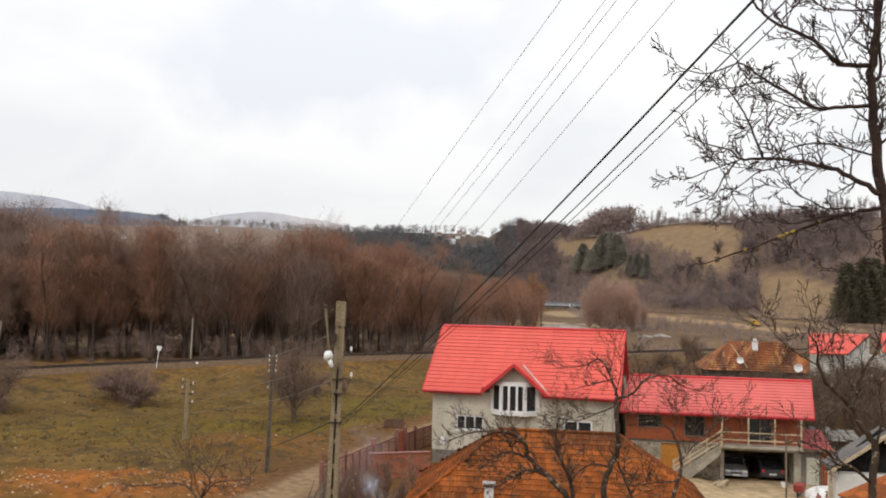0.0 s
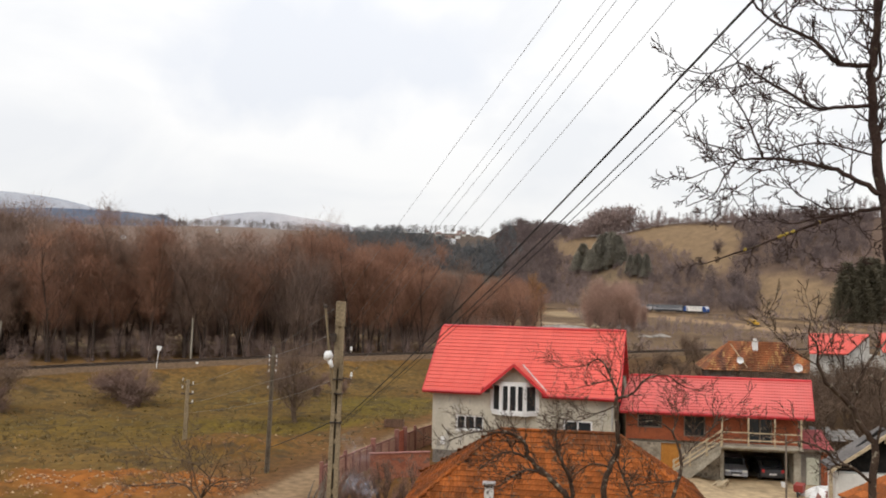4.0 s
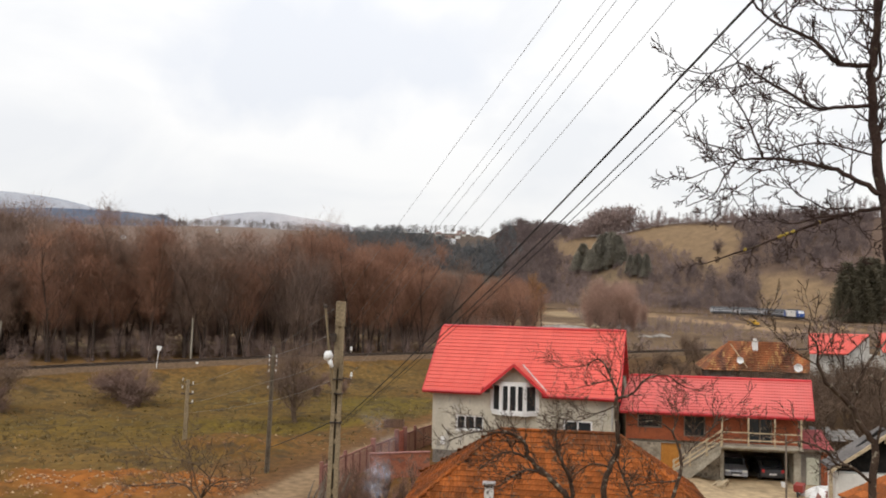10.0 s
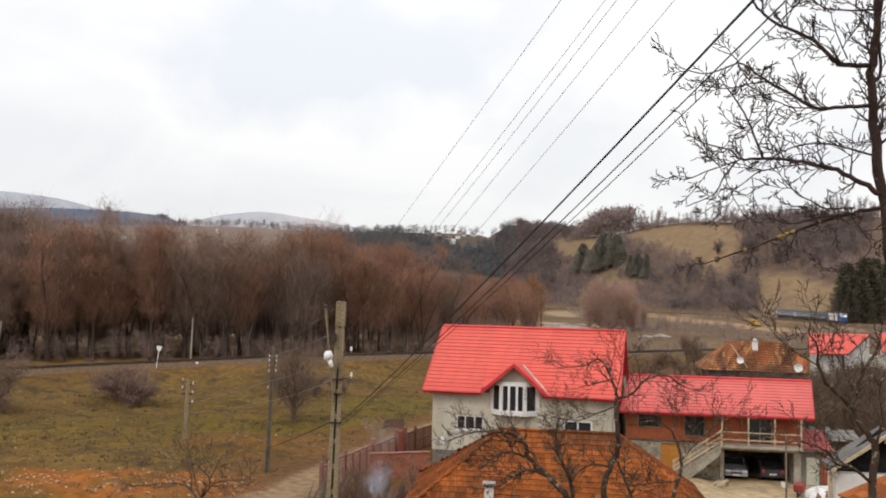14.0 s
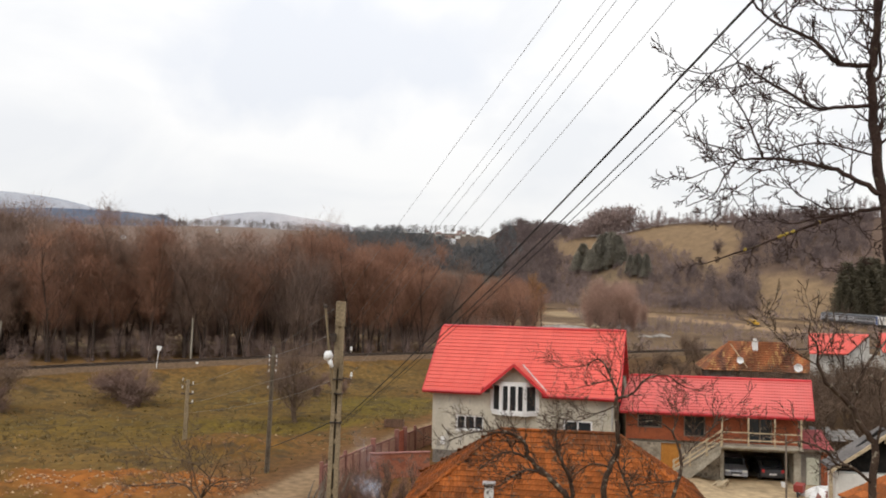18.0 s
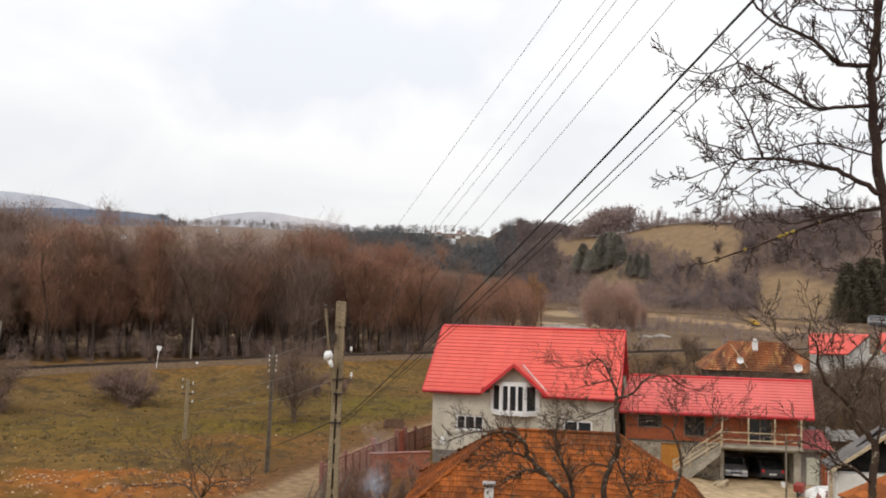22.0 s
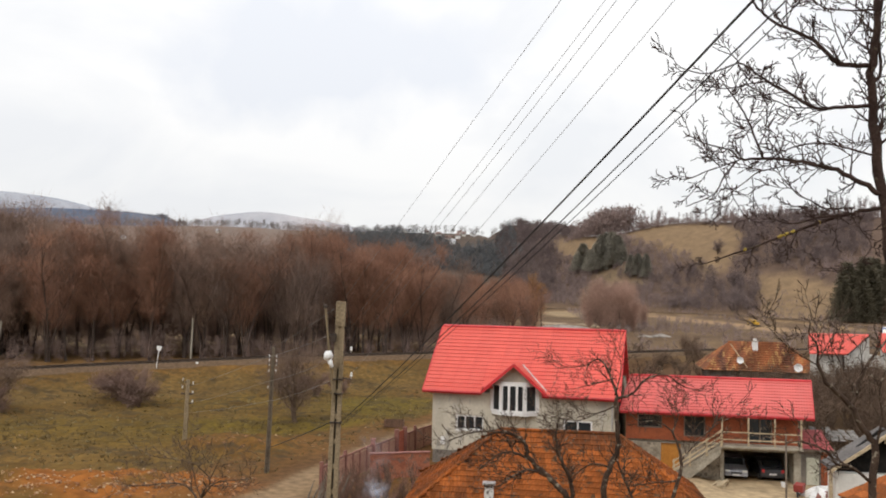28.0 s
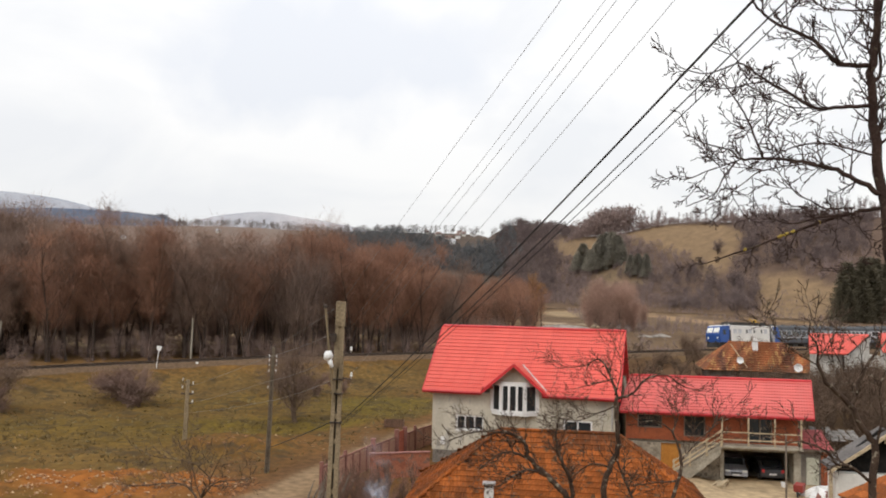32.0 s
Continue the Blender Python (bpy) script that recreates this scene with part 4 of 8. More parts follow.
    keep = (y < top) & (hh < 34) & (x < y * 0.2) & (rng.uniform(0, 1, 4200) < 0.9)
    spots = [(a, b, s) for a, b, s in zip(x[keep], y[keep], rng.uniform(0.55, 0.95, 4200))]
    scatter("far_conifer_wood", dark, spots, HAZE_GREEN, "dark conifer wood on the far slope", "woodland")
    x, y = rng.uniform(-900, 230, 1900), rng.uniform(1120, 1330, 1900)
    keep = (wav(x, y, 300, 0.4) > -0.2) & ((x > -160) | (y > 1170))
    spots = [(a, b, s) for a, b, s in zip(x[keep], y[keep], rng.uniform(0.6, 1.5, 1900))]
    scatter("plateau_trees", small, spots, HAZE_TWIG, "bare trees and hedges on the far plateau", "woodland")


def build_ridge_trees():
    """Crowns that break the outline of the wooded ridge below the mountains."""
    rng = np.random.default_rng(41)
    crowns = [bare_tree(250 + i, 9, 3.0, 12, 160, 0.2, 0.6, 0.1, 0.8, 1, 0.3)[1].arr() for i in range(3)]
    out = []
    for k in range(260):
        x = rng.uniform(-1240, -800) if k % 3 else rng.uniform(-1000, -860)
        top = float(np.interp(x, [-1336, -1096, -1028, -951, -874, -815, -740], [267, 263, 256, 244, 222, 190, 130]))
        size = rng.uniform(0.5, 1.3) * (1.5 if math.sin(x / 31) + math.sin(x / 13) > 0.7 else 0.8)
        out.append(crowns[k % 3] * size + np.array([x, 2600 + rng.uniform(-30, 20), top - 7]))
    me = tri_mesh("ridge_trees", np.concatenate(out))
    me.materials.append(HAZE_RIDGE)
    tagged(new("ridge_trees", me), "dark trees along the far ridge", "woodland", kind="stuff")


# ridge twigs in blue-grey, haze included in the colour
HAZE_RIDGE = mat("hazed_ridge_twigs", (0.15, 0.16, 0.19), (0.2, 0.205, 0.23), 0.02, 0.5, 0.95, 0, spec=0.05)
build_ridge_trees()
# plateau trees greyed and lightened to carry the air's haze
HAZE_GREEN = mat("hazed_conifer_green", (0.128, 0.132, 0.138), (0.168, 0.172, 0.176), 0.02, 0.5, 0.95, 0, spec=0.05)
HAZE_TWIG = mat("hazed_bare_twigs", (0.2, 0.182, 0.175), (0.26, 0.235, 0.225), 0.02, 0.5, 0.95, 0, spec=0.05)
build_far_woods()


# ---- roofs and walls ----
def roof_sheet_mesh(width, run, rise, courses, waves=6, skew=0.0):
    """One profiled metal sheet from the eave (0, 0, 0) up to (run, rise), stepped course by course."""
    b = Build()
    ln = math.hypot(run, rise)
    ny, nz = -rise / ln, run / ln
    cols = waves * 2 + 1
    rows = []
    for c in range(courses):
        for t, lift in ((c / courses, 0.045), ((c + 0.97) / courses, 0.012)):
            row = []
            for k in range(cols):
                w = 0.006 * math.cos(k * math.pi) + lift
                row.append(len(b.v))
                b.v.append((width * k / (cols - 1) + skew * run * t, run * t + ny * w, rise * t + nz * w))
            rows.append(row)
    for r, s in zip(rows, rows[1:]):
        for k in range(cols - 1):
            b.f.append((r[k], r[k + 1], s[k + 1], s[k]))
    return b.mesh("roof_sheet")


def metal_roof(parent, x0, x1, y_eave, z_eave, y_ridge, z_ridge, sheets, courses, gap=None, skew=0.0, paint=None):
    """A gable roof of metal tile sheets along x: deck, sheets on both slopes, verge boards, ridge cap, gutter."""
    paint = paint or RED_ROOF
    run, rise = y_ridge - y_eave, z_ridge - z_eave
    w = (x1 - x0) / sheets
    me = roof_sheet_mesh(w - 0.004, run, rise, courses, 6, skew)
    ks = skew * run
    me.materials.append(paint)
    spans = [(x0, x1, 0.0)] if not gap else [(x0, gap[0], 0.0), (gap[0], gap[1], gap[2]), (gap[1], x1, 0.0)]
    slope = rise / run

    def slab(corners, t):
        b = Build()
        b.v = [tuple(p) for p in corners] + [(p[0], p[1], p[2] - t) for p in corners]
        b.f = [(0, 1, 2, 3), (7, 6, 5, 4), (0, 4, 5, 1), (1, 5, 6, 2), (2, 6, 7, 3), (3, 7, 4, 0)]
        return b

    yb = 2 * y_ridge - y_eave
    roof = part("roof", slab([(x0 + ks, y_ridge, z_ridge - 0.05), (x1 + ks, y_ridge, z_ridge - 0.05), (x1 + 2 * ks, yb, z_eave - 0.05), (x0 + 2 * ks, yb, z_eave - 0.05)], 0.13), RED_TRIM, parent)
    for a, c, up in spans:
        ku = skew * up
        part("roof_deck", slab([(a + ku + 0.02, y_eave + 0.02 + up, z_eave - 0.09 + up * slope), (c + ku - 0.02, y_eave + 0.02 + up, z_eave - 0.09 + up * slope), (c + ks - 0.02, y_ridge, z_ridge - 0.05), (a + ks + 0.02, y_ridge, z_ridge - 0.05)], 0.12), RED_TRIM, roof)
        if not up:
            part("gutter", Build().tube([(a, y_eave - 0.06, z_eave - 0.05), (c, y_eave - 0.06, z_eave - 0.05)], 0.07, 8), RED_TRIM, roof)
    short = None
    if gap:
        keep = int(round(courses * (run - gap[2]) / run))
        short = roof_sheet_mesh(w - 0.004, run * keep / courses, rise * keep / courses, keep, 6, skew)
        short.materials.append(paint)
        off = 1 - keep / courses
    for i in range(sheets):
        mid = x0 + (i + 0.5) * w
        if gap and gap[0] < mid < gap[1]:
            part("roof_sheet", short, paint, roof, at=pose(x0 + i * w + ks * off, y_eave + run * off, z_eave + rise * off))
        else:
            part("roof_sheet", me, paint, roof, at=pose(x0 + i * w, y_eave, z_eave))
        part("roof_sheet", me, paint, roof, at=pose(x0 + (i + 1) * w + 2 * ks, 2 * y_ridge - y_eave, z_eave, 0, 0, 180))
    part("ridge_cap", Build().tube([(x0 + ks, y_ridge, z_ridge + 0.03), (x1 + ks, y_ridge, z_ridge + 0.03)], 0.11, 8), RED_TRIM, roof)
    for x in (x0, x1):
        for s in (-1, 1):
            yy = y_ridge + s * run
            xe = x + ks * (0 if s < 0 else 2)
            part("verge_board", slab([(xe - 0.03, yy, z_eave + 0.07), (xe + 0.03, yy, z_eave + 0.07), (x + ks + 0.03, y_ridge, z_ridge + 0.08), (x + ks - 0.03, y_ridge, z_ridge + 0.08)], 0.25), RED_TRIM, roof)
    return roof


def window_part(parent, name, x, y, z, w, h, mullions, m=None, depth=0.1):
    """A white window standing in a wall's plane, facing -y: frame bars, panes, sill."""
    win = part(name, Build().box(-w / 2, w / 2, 0.06, 0.08, 0, h), PANE, parent, "dark pane in a white frame", at=(m or Matrix()) @ pose(x, y, z))
    t = 0.125
    fr = Build().box(-w / 2, w / 2, -0.04, 0.05, 0, t).box(-w / 2, w / 2, -0.04, 0.05, h - t, h)
    fr.box(-w / 2, -w / 2 + t, -0.04, 0.05, t, h - t).box(w / 2 - t, w / 2, -0.04, 0.05, t, h - t)
    part("window_frame", fr, WHITE, win)
    for i in range(mullions):
        mx = -w / 2 + w * (i + 1) / (mullions + 1)
        part("mullion", Build().box(mx - 0.05, mx + 0.05, -0.03, 0.045, t, h - t), WHITE, win)
    part("window_sill", Build().box(-w / 2 - 0.06, w / 2 + 0.06, -0.12, 0.0, -0.06, -0.004), WHITE, win)
    return win


def wall_with_holes(x0, x1, z0, z1, y0, y1, holes):
    """A wall along x, one closed mesh, with rectangular holes (x0, x1, z0, z1) through it."""
    b = Build()
    xs = sorted({x0, x1, *[h[0] for h in holes], *[h[1] for h in holes]})
    zs = sorted({z0, z1, *[h[2] for h in holes], *[h[3] for h in holes]})
    nx, nz = len(xs), len(zs)
    b.v = [(x, y, z) for y in (y0, y1) for z in zs for x in xs]

    def full(i, k):
        if not (0 <= i < nx - 1 and 0 <= k < nz - 1):
            return False
        cx, cz = (xs[i] + xs[i + 1]) / 2, (zs[k] + zs[k + 1]) / 2
        return not any(h[0] < cx < h[1] and h[2] < cz < h[3] for h in holes)

    back = nx * nz
    for i in range(nx - 1):
        for k in range(nz - 1):
            if not full(i, k):
                continue
            a, c, e, g = k * nx + i, k * nx + i + 1, (k + 1) * nx + i + 1, (k + 1) * nx + i
            b.f += [(a, c, e, g), (back + g, back + e, back + c, back + a)]
            for (p, q), (di, dk) in (((a, c), (0, -1)), ((c, e), (1, 0)), ((e, g), (0, 1)), ((g, a), (-1, 0))):
                if not full(i + di, k + dk):
                    b.f.append((q, p, back + p, back + q))
    return b


# ---- the red-roofed house ----
def build_main_house():
    h = thing("house", pose(-1.4, 57, 0, 0, 0, -13.4), "two-storey house of pale grey render under a bright red metal roof", "house", kind="")
    holes = [(2.55, 4.62, 2.85, 3.97), (10.35, 12.4, 2.9, 4.02)]
    part("wall", wall_with_holes(0.77, 13.95, 1.35, 5.62, 0.55, 0.85, holes), RENDER, h)
    part("wall", Build().box(0.77, 13.95, 8.55, 8.85, 1.35, 5.6), RENDER, h)
    for x in (0.77, 13.65):
        part("gable_wall", Build().extrude([(0.85, 1.35), (8.55, 1.35), (8.55, 5.6), (4.7, 9.75), (0.85, 5.9)], 0, x, x + 0.3), RENDER, h)
    part("plinth", Build().box(0.83, 13.89, 0.6, 8.8, -0.3, 1.35), PLINTH, h)
    metal_roof(h, 0.12, 14.3, 0.0, 5.74, 4.7, 10.22, 13, 18, (4.484, 8.847, 0.78), 0.07)
    window_part(h, "window", 3.585, 0.66, 2.85, 2.07, 1.12, 2)
    window_part(h, "window", 11.375, 0.66, 2.9, 2.05, 1.12, 1)
    part("floor_slab", Build().box(1.07, 13.65, 0.85, 8.55, 4.3, 4.5), CONCRETE, h)
    # the bay window under its small gable
    bay = part("bay_window", Build().extrude([(5.2, 0.54), (5.95, -0.1), (7.68, -0.1), (8.52, 0.54)], 2, 4.18, 4.4), WHITE, h, "white three-sided bay window with six dark panes")
    part("bay_back", Build().extrude([(5.45, 0.56), (6.05, 0.1), (7.62, 0.1), (8.27, 0.56)], 2, 4.4, 6.45), DARK, bay)
    part("bay_head", Build().extrude([(5.2, 0.54), (5.95, -0.1), (7.68, -0.1), (8.52, 0.54)], 2, 6.42, 6.55), WHITE, bay)

    def pane_row(p, q, n):
        p, q = Vector(p), Vector(q)
        ln = (q - p).length
        m = pose(p.x, p.y, 4.4, 0, 0, math.degrees(math.atan2(q.y - p.y, q.x - p.x)))
        w = ln / n
        for i in range(n):
            pn = part("pane", Build().box(i * w, (i + 1) * w, 0.03, 0.05, 0, 2.02), PANE, bay, at=m)
        fr = Build()
        for i in range(n + 1):
            x = i * w
            fr.box(x - (0.14 if n == 1 else 0.08), x + (0.14 if n == 1 else 0.08), -0.04, 0.08, 0, 2.02)
        fr.box(0, ln, -0.035, 0.075, 0, 0.14).box(0, ln, -0.035, 0.075, 1.88, 2.02)
        part("bay_frame", fr, WHITE, bay, at=m)

    pane_row((5.22, 0.5), (5.95, -0.06), 1)
    pane_row((5.95, -0.06), (7.68, -0.06), 3)
    pane_row((7.68, -0.06), (8.5, 0.5), 1)
    # gable over the bay
    g = part("gable", Build().extrude([(5.32, 6.45), (8.46, 6.45), (6.9, 7.82)], 1, 0.25, 0.4), RENDER, h)
    part("gable_back", Build().box(5.0, 8.75, 0.56, 0.8, 5.625, 6.3), RENDER, h)
    rise = 2.05
    for s in (-1, 1):
        b = Build()
        a, e, z0, z1 = 6.9, 6.9 + s * 2.35, 7.98, 5.85
        ya, yb, ye = -0.45, 2.45, 0.22
        top = [(a, ya, z1 + rise), (e, ya, z1 + 0.02), (e, ye, z1 + 0.02), (a, yb, z1 + rise)]
        low = [(x, y, z - 0.14) for x, y, z in top]
        b.face(top).face(low[::-1])
        for i in range(4):
            j = (i + 1) % 4
            b.face([top[i], low[i], low[j], top[j]])
        part("gable_roof", b, RED_ROOF, g)
        for k in range(1, 7):
            t = k / 7
            x, z = a + (e - a) * t, z1 + rise + (0.02 - rise) * t
            part("roof_course", Build().box(-0.02, 0.02, ya, yb + (ye - yb) * t, -0.015, 0.03), RED_ROOF, g, at=pose(x, 0, z + 0.012))
        part("verge_board", Build().extrude([(a, z1 + rise + 0.06), (e, z1 + 0.06), (e, z1 - 0.22), (a, z1 + rise - 0.2)], 1, ya - 0.04, ya + 0.01), RED_TRIM, g)
    part("valley_flashing", Build().tube([(6.9 + 0.35, 1.95, 7.66), (9.2, 0.25, 5.98)], 0.05, 5), STEEL, g)
    part("valley_flashing", Build().tube([(6.9 - 0.35, 1.95, 7.66), (4.6, 0.25, 5.98)], 0.05, 5), RED_TRIM, g)
    for x0, x1 in ((4.5, 5.3), (8.6, 9.3)):
        z0, z1 = 5.74 + 0.953 * 0.36, 5.74 + 0.953 * 0.95
        part("gable_apron", Build().face([(x0, 0.36, z0 + 0.03), (x1, 0.36, z0 + 0.03), (x1, 0.95, z1 + 0.03), (x0, 0.95, z1 + 0.03)]).face([(x0, 0.36, z0 - 0.1), (x0, 0.95, z1 - 0.1), (x1, 0.95, z1 - 0.1), (x1, 0.36, z0 - 0.1)]).face([(x0, 0.36, z0 - 0.1), (x1, 0.36, z0 - 0.1), (x1, 0.36, z0 + 0.03), (x0, 0.36, z0 + 0.03)]), RED_ROOF, g)
    part("meter_box", Build().box(1.45, 1.75, 0.42, 0.548, 1.75, 2.3), WHITE, h, "small white meter box on the wall", bevel=0.02)
    part("downpipe", Build().tube([(13.75, 0.42, 0.6), (13.75, 0.42, 5.3), (13.75, 0.05, 5.55)], 0.05, 6), STEEL, h)


build_main_house()


# ---- the lower wing with the garage ----
def car(name, x, y, turn, paint, label, back=False):
    """A small parked car: body, cabin glass, bumpers, lights, plate bar, wheels. Front at -y."""
    c = thing(name, pose(x, y, 0.265, 0, 0, turn) @ Matrix.Diagonal((0.93, 0.95, 0.88, 1)), label, "car", "cars in the garage")
    prof = [(-2.0, 0.28), (-2.08, 0.5), (-2.0, 0.78), (-1.1, 0.98), (-0.45, 1.42), (0.95, 1.46), (1.75, 1.02), (2.02, 0.92), (2.05, 0.4), (1.95, 0.28)]
    part("body", Build().extrude(prof, 0, -0.84, 0.84), paint, c, bevel=0.09, smooth=True)
    part("windscreen", Build().extrude([(-1.05, 1.0), (-0.5, 1.385), (-0.47, 1.4), (-1.08, 1.015)], 0, -0.68, 0.68), PANE, c, at=pose(0, -0.045, 0.01))
    part("rear_window", Build().extrude([(1.0, 1.44), (1.68, 1.06), (1.72, 1.08), (1.02, 1.46)], 0, -0.62, 0.62), PANE, c, at=pose(0, 0.03, 0.0))
    for s in (-1, 1):
        part("side_window", Build().extrude([(-0.85, 1.02), (-0.4, 1.36), (0.9, 1.4), (1.45, 1.04)], 0, s * 0.83, s * 0.855), PANE, c)
        part("headlight", Build().box(s * 0.62 - 0.17, s * 0.62 + 0.17, -2.09, -1.98, 0.62, 0.78), LAMP_SKY_WHITE, c, bevel=0.03)
        part("tail_light", Build().box(s * 0.7 - 0.1, s * 0.7 + 0.1, 1.98, 2.07, 0.7, 0.95), RED_TRIM, c, bevel=0.02)
        for yy in (-1.25, 1.3):
            wh = part("wheel", Build().lathe([(0.12, -0.1), (0.29, -0.1), (0.31, -0.06), (0.31, 0.06), (0.29, 0.1), (0.12, 0.1)], 18), T_DARK, c, at=pose(s * 0.76, yy, 0.31, 0, 90, 0))
            part("rim", Build().lathe([(0.02, -0.112), (0.19, -0.105), (0.19, 0.105), (0.02, 0.112)], 12), STEEL, wh)
    part("grille", Build().box(-0.4, 0.4, -2.1, -2.02, 0.5, 0.62), T_DARK, c)
    part("bumper", Build().box(-0.8, 0.8, -2.12, -1.98, 0.3, 0.48), paint, c, bevel=0.04)
    part("number_plate", Build().box(-0.26, 0.26, 2.06 if back else -2.135, 2.075 if back else -2.12, 0.52 if back else 0.36, 0.64 if back else 0.47), WHITE, c)
    return c


SOOTY = mat("sooty_limewash", (0.62, 0.61, 0.58), (0.78, 0.77, 0.74), 2.0, 14, 0.85, 0.3, spec=0.1, speck=((0.09, 0.08, 0.07), 4.0, 0.56))
WHITE_DOOR = mat("pale_door_paint", (0.42, 0.42, 0.34), (0.52, 0.51, 0.42), 1.5, 12, 0.7, 0.1)
OLD_RED = mat("faded_red_metal", (0.28, 0.055, 0.055), (0.36, 0.085, 0.08), 1.0, 12, 0.6, 0.1)


def build_wing():
    w = thing("garage_wing", pose(13.07, 54, 0, 0, 0, -8.55), "brick wing with red metal roof, outside stair and open garage", "house")
    metal_roof(w, -0.5, 12.3, 0.0, 4.96, 4.2, 6.96, 12, 12, None, 0.26, WING_RED)
    # upper storey of bare brick
    holes = [(0.8, 2.48, 3.7, 4.65), (3.95, 5.4, 3.2, 4.7), (8.25, 9.85, 2.95, 4.75)]
    up = part("brick_wall", wall_with_holes(0.0, 11.5, 2.9, 5.35, 0.85, 1.1, holes), BRICK, w, "wall of bare orange brick")
    part("wall", Build().box(0, 11.5, 7.3, 7.55, 0, 5.35), MORTAR, w)
    for x in (0.0, 11.25):
        part("gable_wall", Build().extrude([(1.1, 0.3), (7.3, 0.3), (7.3, 5.3), (4.2, 6.9), (1.1, 5.3)], 0, x, x + 0.25), CONCRETE, w)
    for hx0, hx1, z0, z1 in holes[:2]:
        win = part("window", Build().box(hx0, hx1, 1.0, 1.02, z0, z1), PANE, w)
        part("window_frame", Build().box(hx0, hx0 + 0.08, 0.9, 0.98, z0, z1).box(hx1 - 0.08, hx1, 0.9, 0.98, z0, z1).box(hx0 + 0.08, hx1 - 0.08, 0.9, 0.98, z1 - 0.08, z1).box(hx0 + 0.08, hx1 - 0.08, 0.9, 0.98, z0, z0 + 0.08), WOOD_OLD, win)
    dr = part("balcony_door", Build().box(8.25, 9.85, 1.02, 1.05, 2.95, 4.75), PANE, w)
    part("door_frame", Build().box(8.25, 8.33, 0.88, 1.0, 2.95, 4.75).box(9.77, 9.85, 0.88, 1.0, 2.95, 4.75).box(9.0, 9.08, 0.9, 1.0, 2.95, 4.75), WOOD_OLD, dr)
    # lower storey
    part("wall", wall_with_holes(0.0, 11.5, -0.1, 2.72, 0.85, 1.1, [(2.4, 3.75, 0.55, 2.68), (6.63, 11.2, 0.2, 2.5)]), ROUGH_WALL, w, "rough unpainted lower wall")
    part("door", Build().box(2.4, 3.75, 0.98, 1.04, 0.55, 2.68), DOOR_WOOD, w, "ochre wooden door", bevel=0.01)
    part("lintel_beam", Build().box(6.4, 11.55, 0.72, 0.84, 2.42, 2.7), CONCRETE, w, bevel=0.02)
    part("pillar", Build().box(11.2, 11.65, 0.7, 0.845, 0.0, 2.42), CONCRETE, w, bevel=0.02)
    part("pillar", Build().box(6.35, 6.63, 0.7, 0.845, 0.0, 2.42), CONCRETE, w, bevel=0.02)
    part("garage_floor", Build().box(6.4, 11.3, 1.1, 7.3, 0.02, 0.26), CONCRETE, w)
    part("floor_slab", Build().box(0.25, 11.25, 1.1, 7.3, 2.72, 2.9), CONCRETE, w)
    part("partition_wall", Build().box(6.2, 6.4, 1.1, 7.3, 0.3, 2.72), PLINTH, w)
    part("balcony_slab", Build().box(6.2, 11.6, -0.15, 0.845, 2.72, 2.9), CONCRETE, w, bevel=0.02)
    # balcony railing and the stair's rail, pale timber
    for x in (6.33, 8.05, 9.75, 11.45):
        part("railing_post", Build().box(x - 0.045, x + 0.045, -0.13, -0.04, 2.9, 4.8), WOOD_RAIL, w)
    for z in (3.25, 3.75):
        part("railing_bar", Build().box(6.3, 11.5, -0.12, -0.05, z, z + 0.075), WOOD_RAIL, w)
    st = part("stair", Build().extrude([(3.0, 0.1), (3.6, 0.1), (6.2, 2.3), (6.2, 2.9), (6.0, 2.9), (3.0, 0.75)], 1, -0.4, 0.75), CONCRETE, w, "concrete outside stair with timber rails")
    for i in range(12):
        x = 3.05 + i * 0.26
        part("step", Build().box(x, x + 0.3, -0.45, 0.78, 0.72 + i * 0.18, 0.77 + i * 0.18), CONCRETE, st)
    for k, (x, z) in enumerate(((3.1, 0.7), (4.15, 1.45), (5.25, 2.2), (6.2, 2.85))):
        part("stair_post", Build().box(x - 0.05, x + 0.05, -0.5, -0.41, z, z + 1.15), WOOD_RAIL, st)
    for dz in (0.35, 0.65, 1.02):
        part("stair_rail", Build().extrude([(3.0, 0.62 + dz), (6.3, 2.92 + dz), (6.3, 3.02 + dz), (3.0, 0.72 + dz)], 1, -0.53, -0.46), WOOD_RAIL, st)
    # lean-to at the far end
    ln = thing("lean_to", w.matrix_basis @ pose(11.75, 0.2, 0), "small lean-to shed with red metal roof against the garage", "shed")
    # wall in the dark plinth colour, standing for the shadow beside the door
    part("wall", Build().box(0.0, 1.9, 0.9, 3.5, 0.2, 2.6), PLINTH, ln)
    part("door", Build().box(0.35, 1.15, 0.84, 0.896, 0.25, 2.1), WHITE_DOOR, ln, "pale washed-out door")
    part("pillar", Build().box(1.3, 1.75, 0.78, 0.896, 0.3, 2.6), BRICK, ln)
    rs = roof_sheet_mesh(2.0, 2.6, 0.95, 7, 8)
    rs.materials.append(OLD_RED)
    part("roof_sheet", rs, OLD_RED, ln, at=pose(0.0, 0.45, 2.72))
    part("rafter", Build().box(0, 2.0, 0.5, 3.0, 2.6, 2.7), WOOD_OLD, ln)
    return up


build_wing()
m0 = pose(13.07, 54, 0, 0, 0, -8.55)
CAR_SILVER = mat("silver_car_paint", (0.3, 0.3, 0.32), (0.38, 0.38, 0.4), 0.8, 6, 0.3, 0, metal=0.35, coat=0.5)
